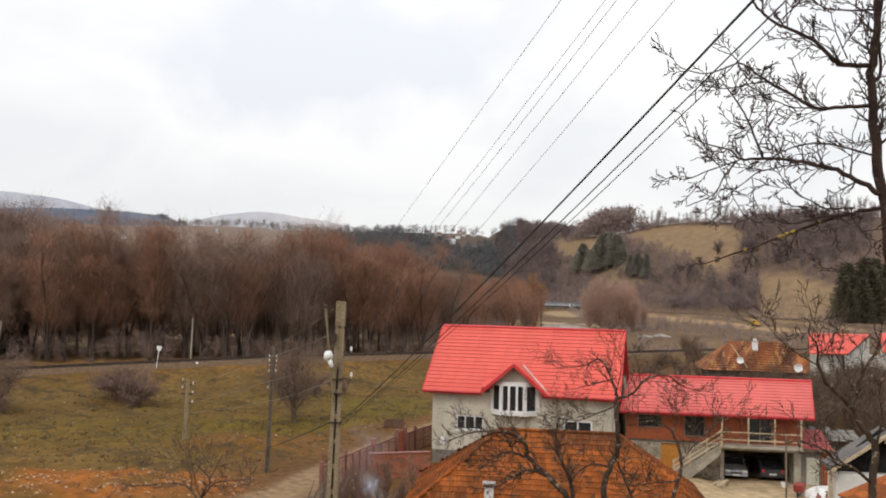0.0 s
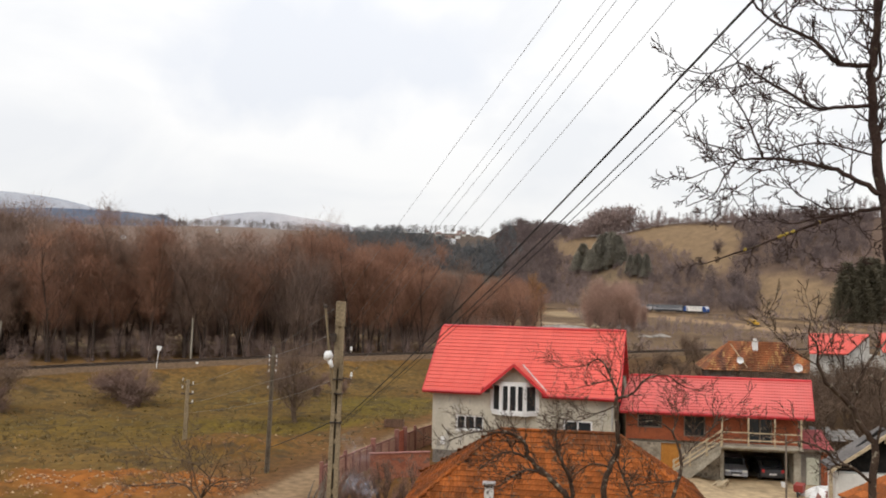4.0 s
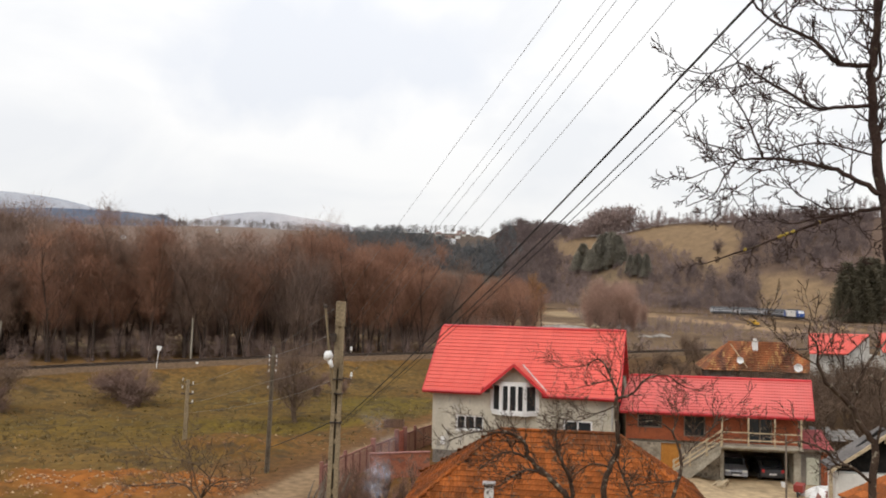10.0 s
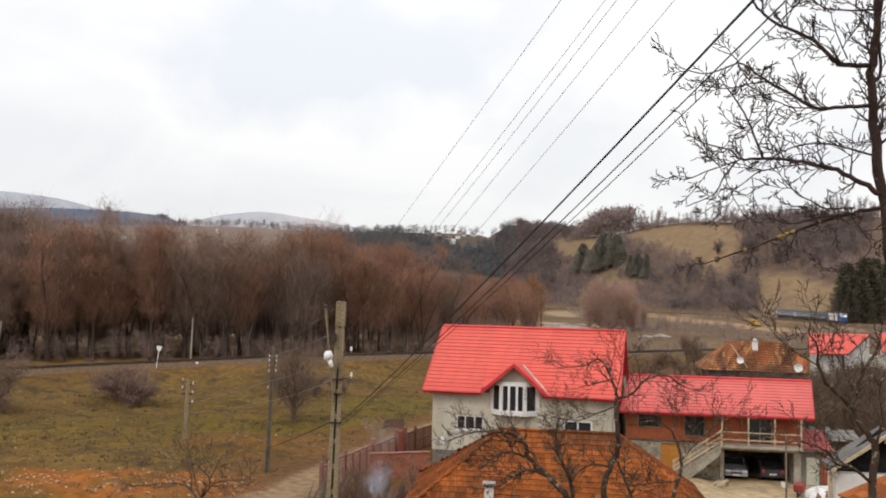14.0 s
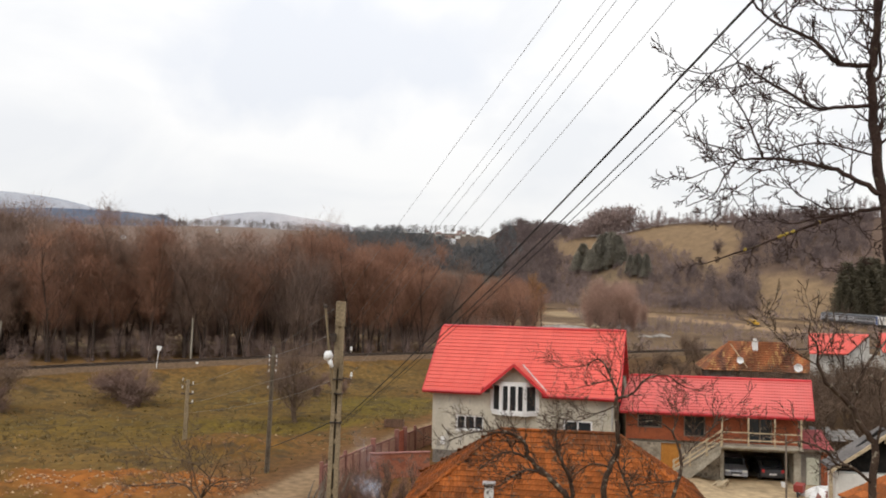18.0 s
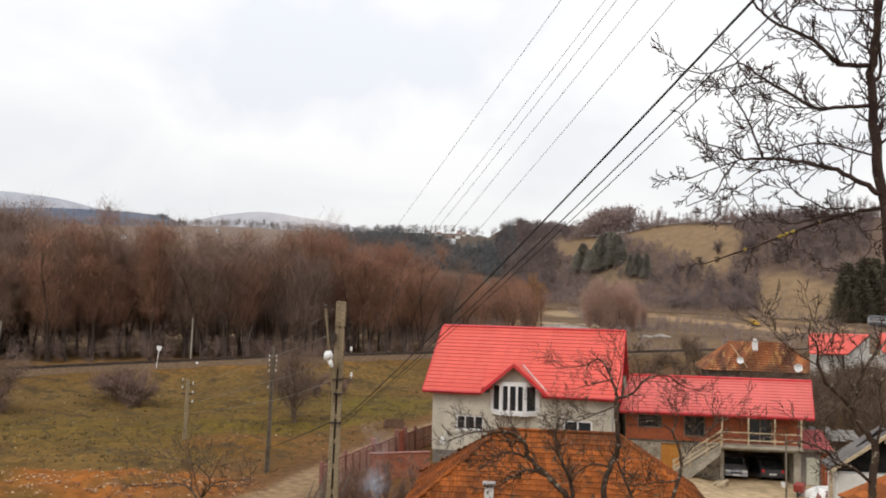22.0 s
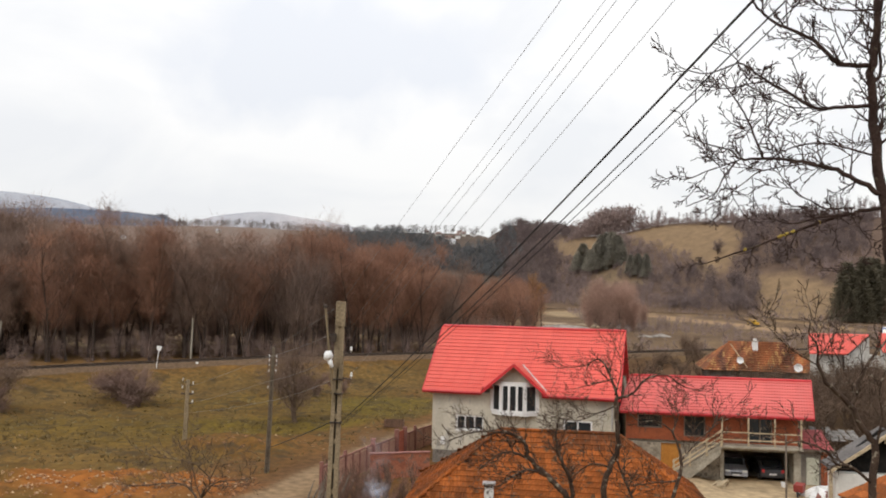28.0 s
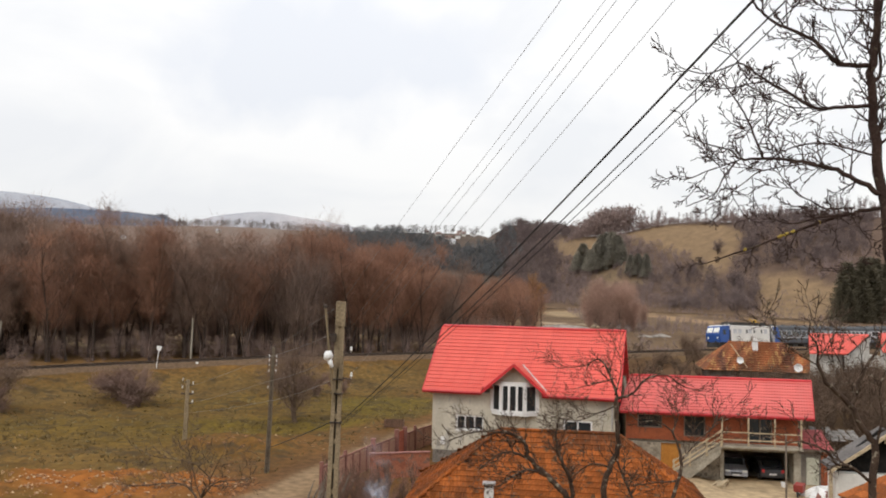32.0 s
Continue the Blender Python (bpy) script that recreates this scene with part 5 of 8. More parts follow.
CAR_DARK = mat("dark_grey_car_paint", (0.04, 0.042, 0.05), (0.06, 0.062, 0.07), 0.8, 6, 0.3, 0, metal=0.2, coat=0.5)
p1, p2 = m0 @ Vector((7.7, 3.35, 0)), m0 @ Vector((10.0, 3.35, 0))
car("parked_car", p1.x, p1.y, -12, CAR_SILVER, "small silver car parked nose out in the open garage")
car("parked_car", p2.x, p2.y, 172, CAR_DARK, "dark grey car parked tail out in the open garage", True)


# ---- the near house with the clay tile roof ----
def build_tile_house():
    h = thing("tile_roofed_house", pose(6.1, 39.65, 0, 0, 0, -7), "low house under a hipped roof of orange clay tiles", "house")
    rx, zr, ex, ez, ey = 2.95, 5.92, 7.6, 2.45, 4.6
    part("wall", Build().box(-ex + 0.7, ex - 0.7, -ey + 0.7, ey - 0.7, -0.3, 2.6), RENDER, h)
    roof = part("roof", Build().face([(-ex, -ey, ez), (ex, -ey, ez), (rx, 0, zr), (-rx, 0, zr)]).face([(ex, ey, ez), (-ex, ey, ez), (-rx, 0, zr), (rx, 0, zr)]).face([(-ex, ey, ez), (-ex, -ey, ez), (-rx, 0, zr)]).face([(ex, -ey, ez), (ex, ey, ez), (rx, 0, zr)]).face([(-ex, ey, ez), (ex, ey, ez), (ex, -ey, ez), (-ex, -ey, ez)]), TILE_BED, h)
    tw, tl = 0.30, 0.36
    tile = Build().extrude([(-0.01, 0.02), (-0.014, 0.082), (tl, 0.03), (tl, 0.0)], 0, 0.006, tw - 0.006)
    tile.box(0.0, 0.05, -0.012, tl - 0.03, 0.05, 0.086).box(0.13, 0.17, -0.012, tl - 0.03, 0.05, 0.083)
    tme = tile.mesh("roof_tile")
    tme.materials.append(TILE)
    rest = []
    rng = random.Random(5)
    tv, tf = np.array(tile.v), tile.f

    def slope(m, half_eave, half_ridge, ln, front):
        rows = int(ln / 0.33)
        count = 0
        for r in range(rows):
            t = r * 0.33 / ln
            half = half_eave + (half_ridge - half_eave) * (t + 0.02)
            n = int(2 * half / tw) + 1
            for i in range(n):
                x = -half + i * tw
                at = m @ pose(x, r * 0.33, 0, rng.uniform(-1, 1.4), rng.uniform(-0.8, 0.8), rng.uniform(-0.8, 0.8))
                if front and r >= 4 and abs(x) < 4.4 and count < 300:
                    part("roof_tile", tme, TILE, roof, at=at)
                    count += 1
                else:
                    rest.append(at)

    pitch = math.degrees(math.atan2(zr - ez, ey))
    ln = math.hypot(zr - ez, ey)
    slope(pose(0, -ey, ez, pitch), ex, rx, ln, True)
    slope(pose(0, ey, ez, 0, 0, 180) @ pose(0, 0, 0, pitch), ex, rx, ln, False)
    p2 = math.degrees(math.atan2(zr - ez, ex - rx))
    l2 = math.hypot(zr - ez, ex - rx)
    slope(pose(-ex, 0, ez, 0, 0, -90) @ pose(0, 0, 0, p2), ey, 0.05, l2, False)
    slope(pose(ex, 0, ez, 0, 0, 90) @ pose(0, 0, 0, p2), ey, 0.05, l2, False)
    b = Build()
    for at in rest:
        n = len(b.v)
        a = np.array(at)
        b.v += (tv @ a[:3, :3].T + a[:3, 3]).tolist()
        b.f += [tuple(n + i for i in q) for q in tf]
    part("roof_tiles", b, TILE_B, roof)["kind"] = "stuff"
    for p, q in (((-rx, 0, zr), (rx, 0, zr)), ((-rx, 0, zr), (-ex, -ey, ez)), ((rx, 0, zr), (ex, -ey, ez)), ((-rx, 0, zr), (-ex, ey, ez)), ((rx, 0, zr), (ex, ey, ez))):
        p, q = Vector(p), Vector(q)
        n = int((q - p).length / 0.38)
        for i in range(n):
            a, c = p.lerp(q, i / n), p.lerp(q, (i + 1.08) / n)
            part("ridge_tile", Build().tube([a + Vector((0, 0, 0.03)), c + Vector((0, 0, 0.05))], [0.095, 0.085], 7), TILE, roof)
    ch = part("chimney", Build().box(-0.35, 0.35, -0.3, 0.3, -1.2, 0.75), SOOTY, h, "white sooty flue with a metal cap", at=pose(-3.3, -3.5, 3.15) @ Matrix.Diagonal((0.6, 0.6, 1, 1)))
    part("chimney_cap", Build().box(-0.5, 0.5, -0.45, 0.45, 0.85, 0.92), STEEL, ch)
    for sx in (-0.35, 0.35):
        part("cap_leg", Build().box(sx - 0.05, sx + 0.05, -0.3, 0.3, 0.75, 0.85), IRON, ch)


build_tile_house()


# ---- houses farther off ----
def build_far_houses():
    # old hipped roof with a white chimney
    h = thing("old_house", pose(41.0, 100, 0, 0, 0, -10), "low old house under a weathered mottled clay tile roof", "house")
    zb = 1.4
    part("wall", Build().box(-6.3, 6.3, -3.2, 4.2, zb, 4.3), PLINTH, h)
    ex, ey, ez, rx, zr = 7.1, 4.0, 3.75, 3.3, 7.25
    roof = part("roof", Build().face([(-ex, -ey, ez), (ex, -ey, ez), (rx, 0.5, zr), (-rx, 0.5, zr)]).face([(ex, 5, ez), (-ex, 5, ez), (-rx, 0.5, zr), (rx, 0.5, zr)]).face([(-ex, 5, ez), (-ex, -ey, ez), (-rx, 0.5, zr)]).face([(ex, -ey, ez), (ex, 5, ez), (rx, 0.5, zr)]).face([(-ex, 5, ez), (ex, 5, ez), (ex, -ey, ez), (-ex, -ey, ez)]), TILE_OLD, h)
    rng = random.Random(2)
    for i in range(13):
        t = i / 13
        half = ex + (rx - ex) * t
        y, z = -ey + 4.5 * t, ez + (zr - ez) * t
        b = Build()
        n = int(half * 2 / 0.5)
        for k in range(n):
            x = -half + k * 2 * half / n
            j = rng.uniform(-0.015, 0.03)
            b.box(x + 0.01, x + 2 * half / n - 0.01, 0, 0.36, 0.02 + j, 0.07 + j)
        part("tile_course", b, TILE_OLD_B, roof, at=pose(0, y, z, 35))
    c = part("chimney", Build().box(-0.42, 0.42, -0.42, 0.42, -1.2, 1.1), WHITE, h, "white-painted chimney", at=pose(-0.42, -0.6, 6.6) @ Matrix.Diagonal((0.75, 0.75, 0.62, 1)))
    part("chimney_cap", Build().box(-0.52, 0.52, -0.52, 0.52, 1.1, 1.25), CONCRETE, c)
    part("flue", Build().box(-0.25, 0.25, -0.25, 0.25, 1.25, 1.75), WHITE, c)
    for x, y, z, s in ((-2.8, -3.3, 5.0, 0.42), (3.75, -4.5, 4.4, 0.52)):
        d = part("satellite_dish", Build().lathe([(0.02, 0.0), (s * 0.55, 0.04), (s * 0.9, 0.14), (s, 0.24), (s * 0.97, 0.26), (s * 0.5, 0.09), (0.02, 0.05)], 18, Matrix.Rotation(radians(75), 4, "X")), WHITE, h, "white satellite dish on the roof", at=pose(x, y, z))
        part("dish_arm", Build().tube([(0, 0, -0.5), (0, -0.1, 0), (0, -0.7, -0.1)], 0.04, 5), STEEL, d)
    part("pole", Build().tube([(-3.6, -1.6, 7.0), (-2.0, -3.9, 4.2)], 0.05, 5), WOOD_RAIL, h)
    # two plain red roofs behind the orchard
    for x, y, turn, cut in ((43.9, 85.6, 0, 2.1), (54.5, 90, 0, 0.0)):
        h = thing("red_roofed_house", pose(x, y, 0, 0, 0, turn), "small pale house with a plain red metal roof", "house")
        part("wall", Build().box(-1.6, 0.9, 0.6, 2.8, 1.2, 7.1), WHITEWASH, h)
        e0, e1, r0, r1 = -3.05, 3.3 - cut, -1.6, 5.5
        r = part("roof", Build().face([(e0, -0.1, 7.0), (e1, -0.1, 7.0), (r1, 3.1, 9.02), (r0, 3.1, 9.02)]).face([(e0, -0.1, 6.86), (r0, 3.1, 8.88), (r1, 3.1, 8.88), (e1, -0.1, 6.86)])
                 .face([(e0, -0.1, 6.86), (e1, -0.1, 6.86), (e1, -0.1, 7.0), (e0, -0.1, 7.0)]).face([(e1, -0.1, 6.86), (r1, 3.1, 8.88), (r1, 3.1, 9.02), (e1, -0.1, 7.0)])
                 .face([(e0, -0.1, 6.86), (e0, -0.1, 7.0), (r0, 3.1, 9.02), (r0, 3.1, 8.88)]).face([(r0, 3.1, 9.02), (r1, 3.1, 9.02), (r1 + 1.4, 6.3, 7.0), (r0 + 1.4, 6.3, 7.0)]), RED_ROOF, h)
        for k in range(1, 9):
            t = k / 9
            part("roof_course", Build().box(e0 + (r0 - e0) * t, e1 + (r1 - e1) * t, -0.03, 0.03, 0.0, 0.03), RED_ROOF, r, at=pose(0, -0.1 + 3.2 * t, 7.0 + 2.02 * t))
        part("verge_board", Build().tube([(e1, -0.15, 6.9), (r1 + 0.02, 3.1, 8.92)], 0.09, 4), IRON, r)
        wy = 3.1
        g = Build()
        for k in (0.12, 0.3):
            g.v += [(e1 - k, 0.0, 1.2), (r1 - k, wy, 1.2), (r1 - k, wy, 8.86), (e1 - k, 0.0, 6.84)]
        g.f += [(0, 1, 2, 3), (7, 6, 5, 4), (0, 4, 5, 1), (1, 5, 6, 2), (2, 6, 7, 3), (3, 7, 4, 0)]
        part("gable_wall", g, WHITEWASH, h)
        part("lower_wall", Build().box(0.2, 6.5, 2.9, 5.0, 1.2, 6.6), WHITEWASH, h)


build_far_houses()


VILLAGE_ROOF = mat("dull_village_roof", (0.2, 0.135, 0.118), (0.27, 0.19, 0.165), 0.3, 4, 0.9, 0.1)


def build_village():
    """Small houses on the far plateau."""
    rng = random.Random(14)
    for x, y, roof_mat in ((2, 1064, VILLAGE_ROOF), (9, 1071, VILLAGE_ROOF), (-7, 1098, VILLAGE_ROOF), (21, 1090, VILLAGE_ROOF), (13, 1052, T_SILVER), (30, 1112, VILLAGE_ROOF), (-60, 1186, T_SILVER), (-95, 1190, VILLAGE_ROOF), (-24, 1124, VILLAGE_ROOF), (44, 1128, T_SILVER), (-455, 1090, T_SILVER), (-330, 1120, T_SILVER), (24, 1140, VILLAGE_ROOF)):
        h = thing("village_house", pose(x, y, gz(x, y), 0, 0, rng.uniform(-60, 60)), "small pale village house on the far plateau", "house", "village")
        w, d, z = rng.uniform(2.2, 4.4), rng.uniform(2.2, 3.4), rng.uniform(2.0, 3.4)
        part("wall", Build().box(-w, w, -d, d, -2, z), WHITE if rng.random() < 0.2 else WHITEWASH, h)
        part("roof", Build().extrude([(-d - 0.6, z - 0.2), (0, z + 3.2), (d + 0.6, z - 0.2)], 0, -w - 0.5, w + 0.5), roof_mat, h)
        for k in (-0.5, 0.5):
            part("window", Build().box(k * w - 0.7, k * w + 0.7, -d - 0.06, -d - 0.02, 1.6, 3.2), PANE, h)


build_village()


# ---- poles and wires ----
def concrete_pole(name, foot, top, w0, w1, label, slots=True, skin=None):
    """A tapered reinforced pole with slots down its web, their shade painted dark."""
    foot, top = Vector(foot), Vector(top)
    ln = (top - foot).length
    m = Matrix.Translation(foot) @ Vector((0, 0, 1)).rotation_difference(top - foot).to_matrix().to_4x4()
    p = thing(name, m, label, "pole", "power poles")

    def w(z):
        return w0 + (w1 - w0) * z / ln

    for s in (-1, 1):
        b = Build()
        for z in (0, ln):
            a, d = w(z) / 2, w(z) * 0.36
            x0, x1 = sorted((s * a, s * a * 0.2))
            b.v += [(x0, -d, z), (x1, -d, z), (x1, d, z), (x0, d, z)]
        b.f += [(3, 2, 1, 0), (4, 5, 6, 7), (0, 1, 5, 4), (1, 2, 6, 5), (2, 3, 7, 6), (3, 0, 4, 7)]
        part("flange", b, (skin or POLE_CON), p)
    b = Build()
    for z in (0, ln):
        a, k = w(z) * 0.11, w(z) * 0.1
        b.v += [(-a, k, z), (a, k, z), (a, 2.2 * k, z), (-a, 2.2 * k, z)]
    b.f += [(3, 2, 1, 0), (4, 5, 6, 7), (0, 1, 5, 4), (1, 2, 6, 5), (2, 3, 7, 6), (3, 0, 4, 7)]
    part("web", b, POLE_DARK if slots else (skin or POLE_CON), p)
    for i in range(int(ln / 0.95)):
        z0 = i * 0.95
        a = w(z0) * 0.11
        part("rung", Build().box(-a, a, -w(z0) * 0.3, w(z0) * 0.1, z0, z0 + (0.16 if slots and z0 < ln * 0.72 else 0.95)), (skin or POLE_CON), p)
    return p


def insulator_mesh():
    me = Build().lathe([(0.015, -0.08), (0.02, 0.0), (0.055, 0.01), (0.065, 0.05), (0.035, 0.07), (0.05, 0.09), (0.05, 0.12), (0.03, 0.15), (0.01, 0.16)], 10).mesh("insulator", smooth=True)
    me.materials.append(PORCELAIN)
    return me


INSULATOR = insulator_mesh()


def wire(name, a, b, sag, r, material, label, bow=0.0):
    a, b = Vector(a), Vector(b)
    pts = []
    for i in range(25):
        t = i / 24
        p = a.lerp(b, t)
        p.z -= 4 * sag * t * (1 - t)
        pts.append(p)
    return solid(name, Build().tube(pts, r, 5), material, label, "wire", "overhead wires")


def build_poles():
    p = concrete_pole("power_pole", (-4.12, 30, 2.3), (-3.92, 30, 12.45), 0.46, 0.32, "weathered concrete power pole with slotted web beside the road")
    inv = p.matrix_basis.inverted()

    def loc(x, y, z):
        return inv @ Vector((x, y, z))

    part("pole_cap", Build().box(-0.18, 0.18, -0.15, 0.15, 9.25, 10.2), POLE_CON, p)
    for z in (8.95, 7.85, 9.5):
        q = loc(-4.0, 30, z)
        part("steel_band", Build().box(-0.225, 0.225, -0.19, 0.19, q.z - 0.03, q.z + 0.03), IRON, p, at=pose(q.x * 0, 0, 0))
    arms = ((-3.53, 11.55), (-3.48, 10.6), (-3.45, 9.6))
    for x, z in arms:
        q = loc(x, 29.95, z)
        if z < 11:
            part("insulator", INSULATOR, PORCELAIN, p, at=Matrix.Translation(q) @ Matrix.Diagonal((1.15, 1.15, 1.0, 1)))
        part("hook", Build().tube([(0.15, 0, q.z - 0.05), (q.x, q.y, q.z - 0.1)], 0.02, 5), IRON, p)
    # the street lamp on its side arm
    arm = part("lamp_arm", Build().tube([loc(-4.1, 29.8, 8.7), loc(-4.2, 29.6, 9.9), loc(-4.3, 29.4, 11.0), loc(-4.42, 29.3, 12.25)], 0.045, 6), POLE_CON, p, "slim steel arm")
    q = loc(-4.3, 29.45, 10.42)
    part("lamp_head", Build().lathe([(0.03, -0.22), (0.15, -0.16), (0.22, 0.0), (0.2, 0.16), (0.08, 0.26), (0.03, 0.28)], 12), WHITE, p, "white round lamp head", smooth=True, at=Matrix.Translation(q) @ Matrix.Rotation(radians(25), 4, "Y") @ Matrix.Diagonal((0.8, 0.8, 0.8, 1)))
    part("lamp_skirt", Build().lathe([(0.02, -0.3), (0.07, -0.28), (0.1, 0.0), (0.02, 0.05)], 10), WHITE, p, smooth=True, at=Matrix.Translation(loc(-4.23, 29.45, 10.26)) @ Matrix.Rotation(radians(-20), 4, "Y"))
    part("lamp_cap", Build().lathe([(0.02, -0.06), (0.08, -0.05), (0.09, 0.05), (0.03, 0.08)], 8), IRON, p, at=Matrix.Translation(loc(-4.42, 29.3, 12.3)))
    q = loc(-4.15, 29.75, 11.1)
    part("junction_box", Build().box(-0.1, 0.1, -0.08, 0.08, -0.16, 0.16), IRON, p, at=Matrix.Translation(q))
    # the poles beside the field
    p2 = concrete_pole("power_pole", (-11.55, 52.4, 0.4), (-11.35, 52.4, 8.95), 0.31, 0.2, "slim dark concrete power pole at the field's edge", True, POLE_OLD)
    for z in (8.3, 8.0, 7.7, 7.3, 6.2):
        for s in ((-1, 1) if z > 7 else (-1,)):
            part("insulator", INSULATOR, PORCELAIN, p2, at=pose(s * 0.24, 0, z - 0.4) @ Matrix.Diagonal((0.8, 0.8, 0.8, 1)))
    part("cross_arm", Build().box(-0.34, 0.34, -0.04, 0.04, 7.4, 7.48), IRON, p2)
    p3 = concrete_pole("power_pole", (-20.3, 62, 0.4), (-20.2, 62, 5.45), 0.32, 0.24, "pale weathered concrete power pole in the field", False)
    for z, s in ((5.0, -1), (4.4, -1), (4.75, 1), (4.05, 1), (3.3, 1)):
        part("insulator", INSULATOR, PORCELAIN, p3, at=pose(s * 0.42, 0, z) @ Matrix.Diagonal((1.0, 1.0, 1.0, 1)))
        part("hook", Build().tube([(s * 0.1, 0, z - 0.1), (s * 0.42, 0, z - 0.1)], 0.025, 5), IRON, p3)
    part("cross_arm", Build().box(-0.5, 0.5, -0.06, 0.06, 3.9, 4.0), IRON, p3)
    # poles of the railway's telegraph
    label = "grey telegraph pole beside the railway"
    for x, y, h, lean in ((-36.4, 112.4, 6.6, 1.2), (-58.4, 101, 6.6, 6.5)):
        z = gz(x, y)
        t = thing("telegraph_pole", pose(x, y, z, 0, lean, 0), label, "pole", "telegraph poles")
        part("shaft", Build().tube([(0, 0, -0.5), (0, 0, h)], [0.16, 0.11], 8), CONCRETE, t)
        part("cross_arm", Build().box(-0.5, 0.5, -0.05, 0.05, h - 1.3, h - 1.2), IRON, t)
    # line-side sign
    s = thing("railway_sign", pose(-35.4, 96.2, gz(-35.4, 96.2), 0, 7, 0) @ Matrix.Diagonal((0.85, 0.85, 0.9, 1)), "white line-side sign on a leaning white post", "sign")
    part("post", Build().tube([(0, 0, -0.3), (0, 0, 3.0)], 0.06, 6), WHITE, s)
    part("board", Build().extrude([(-0.4, 3.15), (0.4, 3.15), (0.28, 2.55), (0.0, 2.4), (-0.28, 2.55)], 1, -0.09, -0.06), WHITE, s)


build_poles()


def build_wires():
    # five bare wires from the power pole up over the viewer's head
    bare = "thin bare overhead wire"
    for (x, z), (tx, tz), sag in WIRES:
        wire("overhead_wire", (x, 29.9, z), (tx, -1, tz), sag, 0.0043, WIRE, bare)
    for (x, z), (tx, tz), sag, r in CABLES:
        wire("overhead_cable", (x, 29.9, z), (tx, -1, tz), sag, r, CABLE, "thick black twisted overhead cable")
    # from the power pole across the field
    for z, z2 in ((12.2, 8.85), (11.25, 8.35), (10.25, 6.65), (9.45, 5.3)):
        wire("overhead_wire", (-4.2, 30, z), (-11.6, 52.4, z2), 0.1, 0.009, WIRE, bare)
    for z, z2 in ((8.35, 4.95), (6.65, 3.6), (5.3, 2.85)):
        wire("overhead_wire", (-11.6, 52.4, z), (-20.0, 62, z2), 0.08, 0.011, WIRE, bare)
    wire("overhead_cable", (-4.3, 30, 7.8), (-11.5, 52.4, 2.2), 0.06, 0.025, CABLE, "thick black twisted overhead cable")


WIRES = [((-4.0, 12.3), (5.62, 20.92), -0.05), ((-3.53, 11.7), (5.86, 21.08), 0.27), ((-3.53, 11.5), (5.73, 21.01), 0.49), ((-3.48, 10.75), (6.05, 21.07), 0.32), ((-3.45, 9.75), (6.47, 21.08), 0.23)]
CABLES = [((-3.9, 7.8), (4.81, 18.42), 0.29, 0.0125), ((-3.9, 7.7), (5.27, 18.55), 0.3, 0.008), ((-3.9, 7.65), (5.45, 18.6), 0.33, 0.006)]
build_wires()


# ---- the near trees ----
def spray(wood, rng, p, d, length, r, level, tips):
    """A shoot that zigzags from bud to bud, with side shoots to either hand in turn."""
    n = (3, 4, 6)[level]
    side = d.cross(Vector((rng.gauss(0, 0.5), rng.gauss(0, 1), rng.gauss(0, 0.5)))).normalized()
    turn = rng.choice((-1, 1))
    pts, rads, kids = [p.copy()], [r], []
    for i in range(n):
        d = (d + side * turn * rng.uniform(0.05, 0.26) + Vector((rng.gauss(0, 0.08), rng.gauss(0, 0.08), rng.gauss(0.05, 0.1)))).normalized()
        pts.append(pts[-1] + d * length / n * rng.uniform(0.75, 1.25))
        rads.append(max(r * (1 - 0.8 * (i + 1) / n), tips))
        if level and rng.random() < 0.88:
            way = (d * rng.uniform(0.7, 1.15) + side * turn * rng.uniform(0.5, 0.9) + Vector((rng.gauss(0, 0.2), rng.gauss(0, 0.2), rng.gauss(0.08, 0.2)))).normalized()
            kids.append((pts[-1], way, length * rng.uniform(0.28, 0.6) * (1 - 0.35 * i / n), max(rads[-1] * 0.75, tips)))
        turn = -turn
    wood.tube(pts, rads, 4 if r < 0.012 else 5, False)
    for q, way, ln, rr in kids:
        spray(wood, rng, q, way, ln, rr, level - 1, tips)


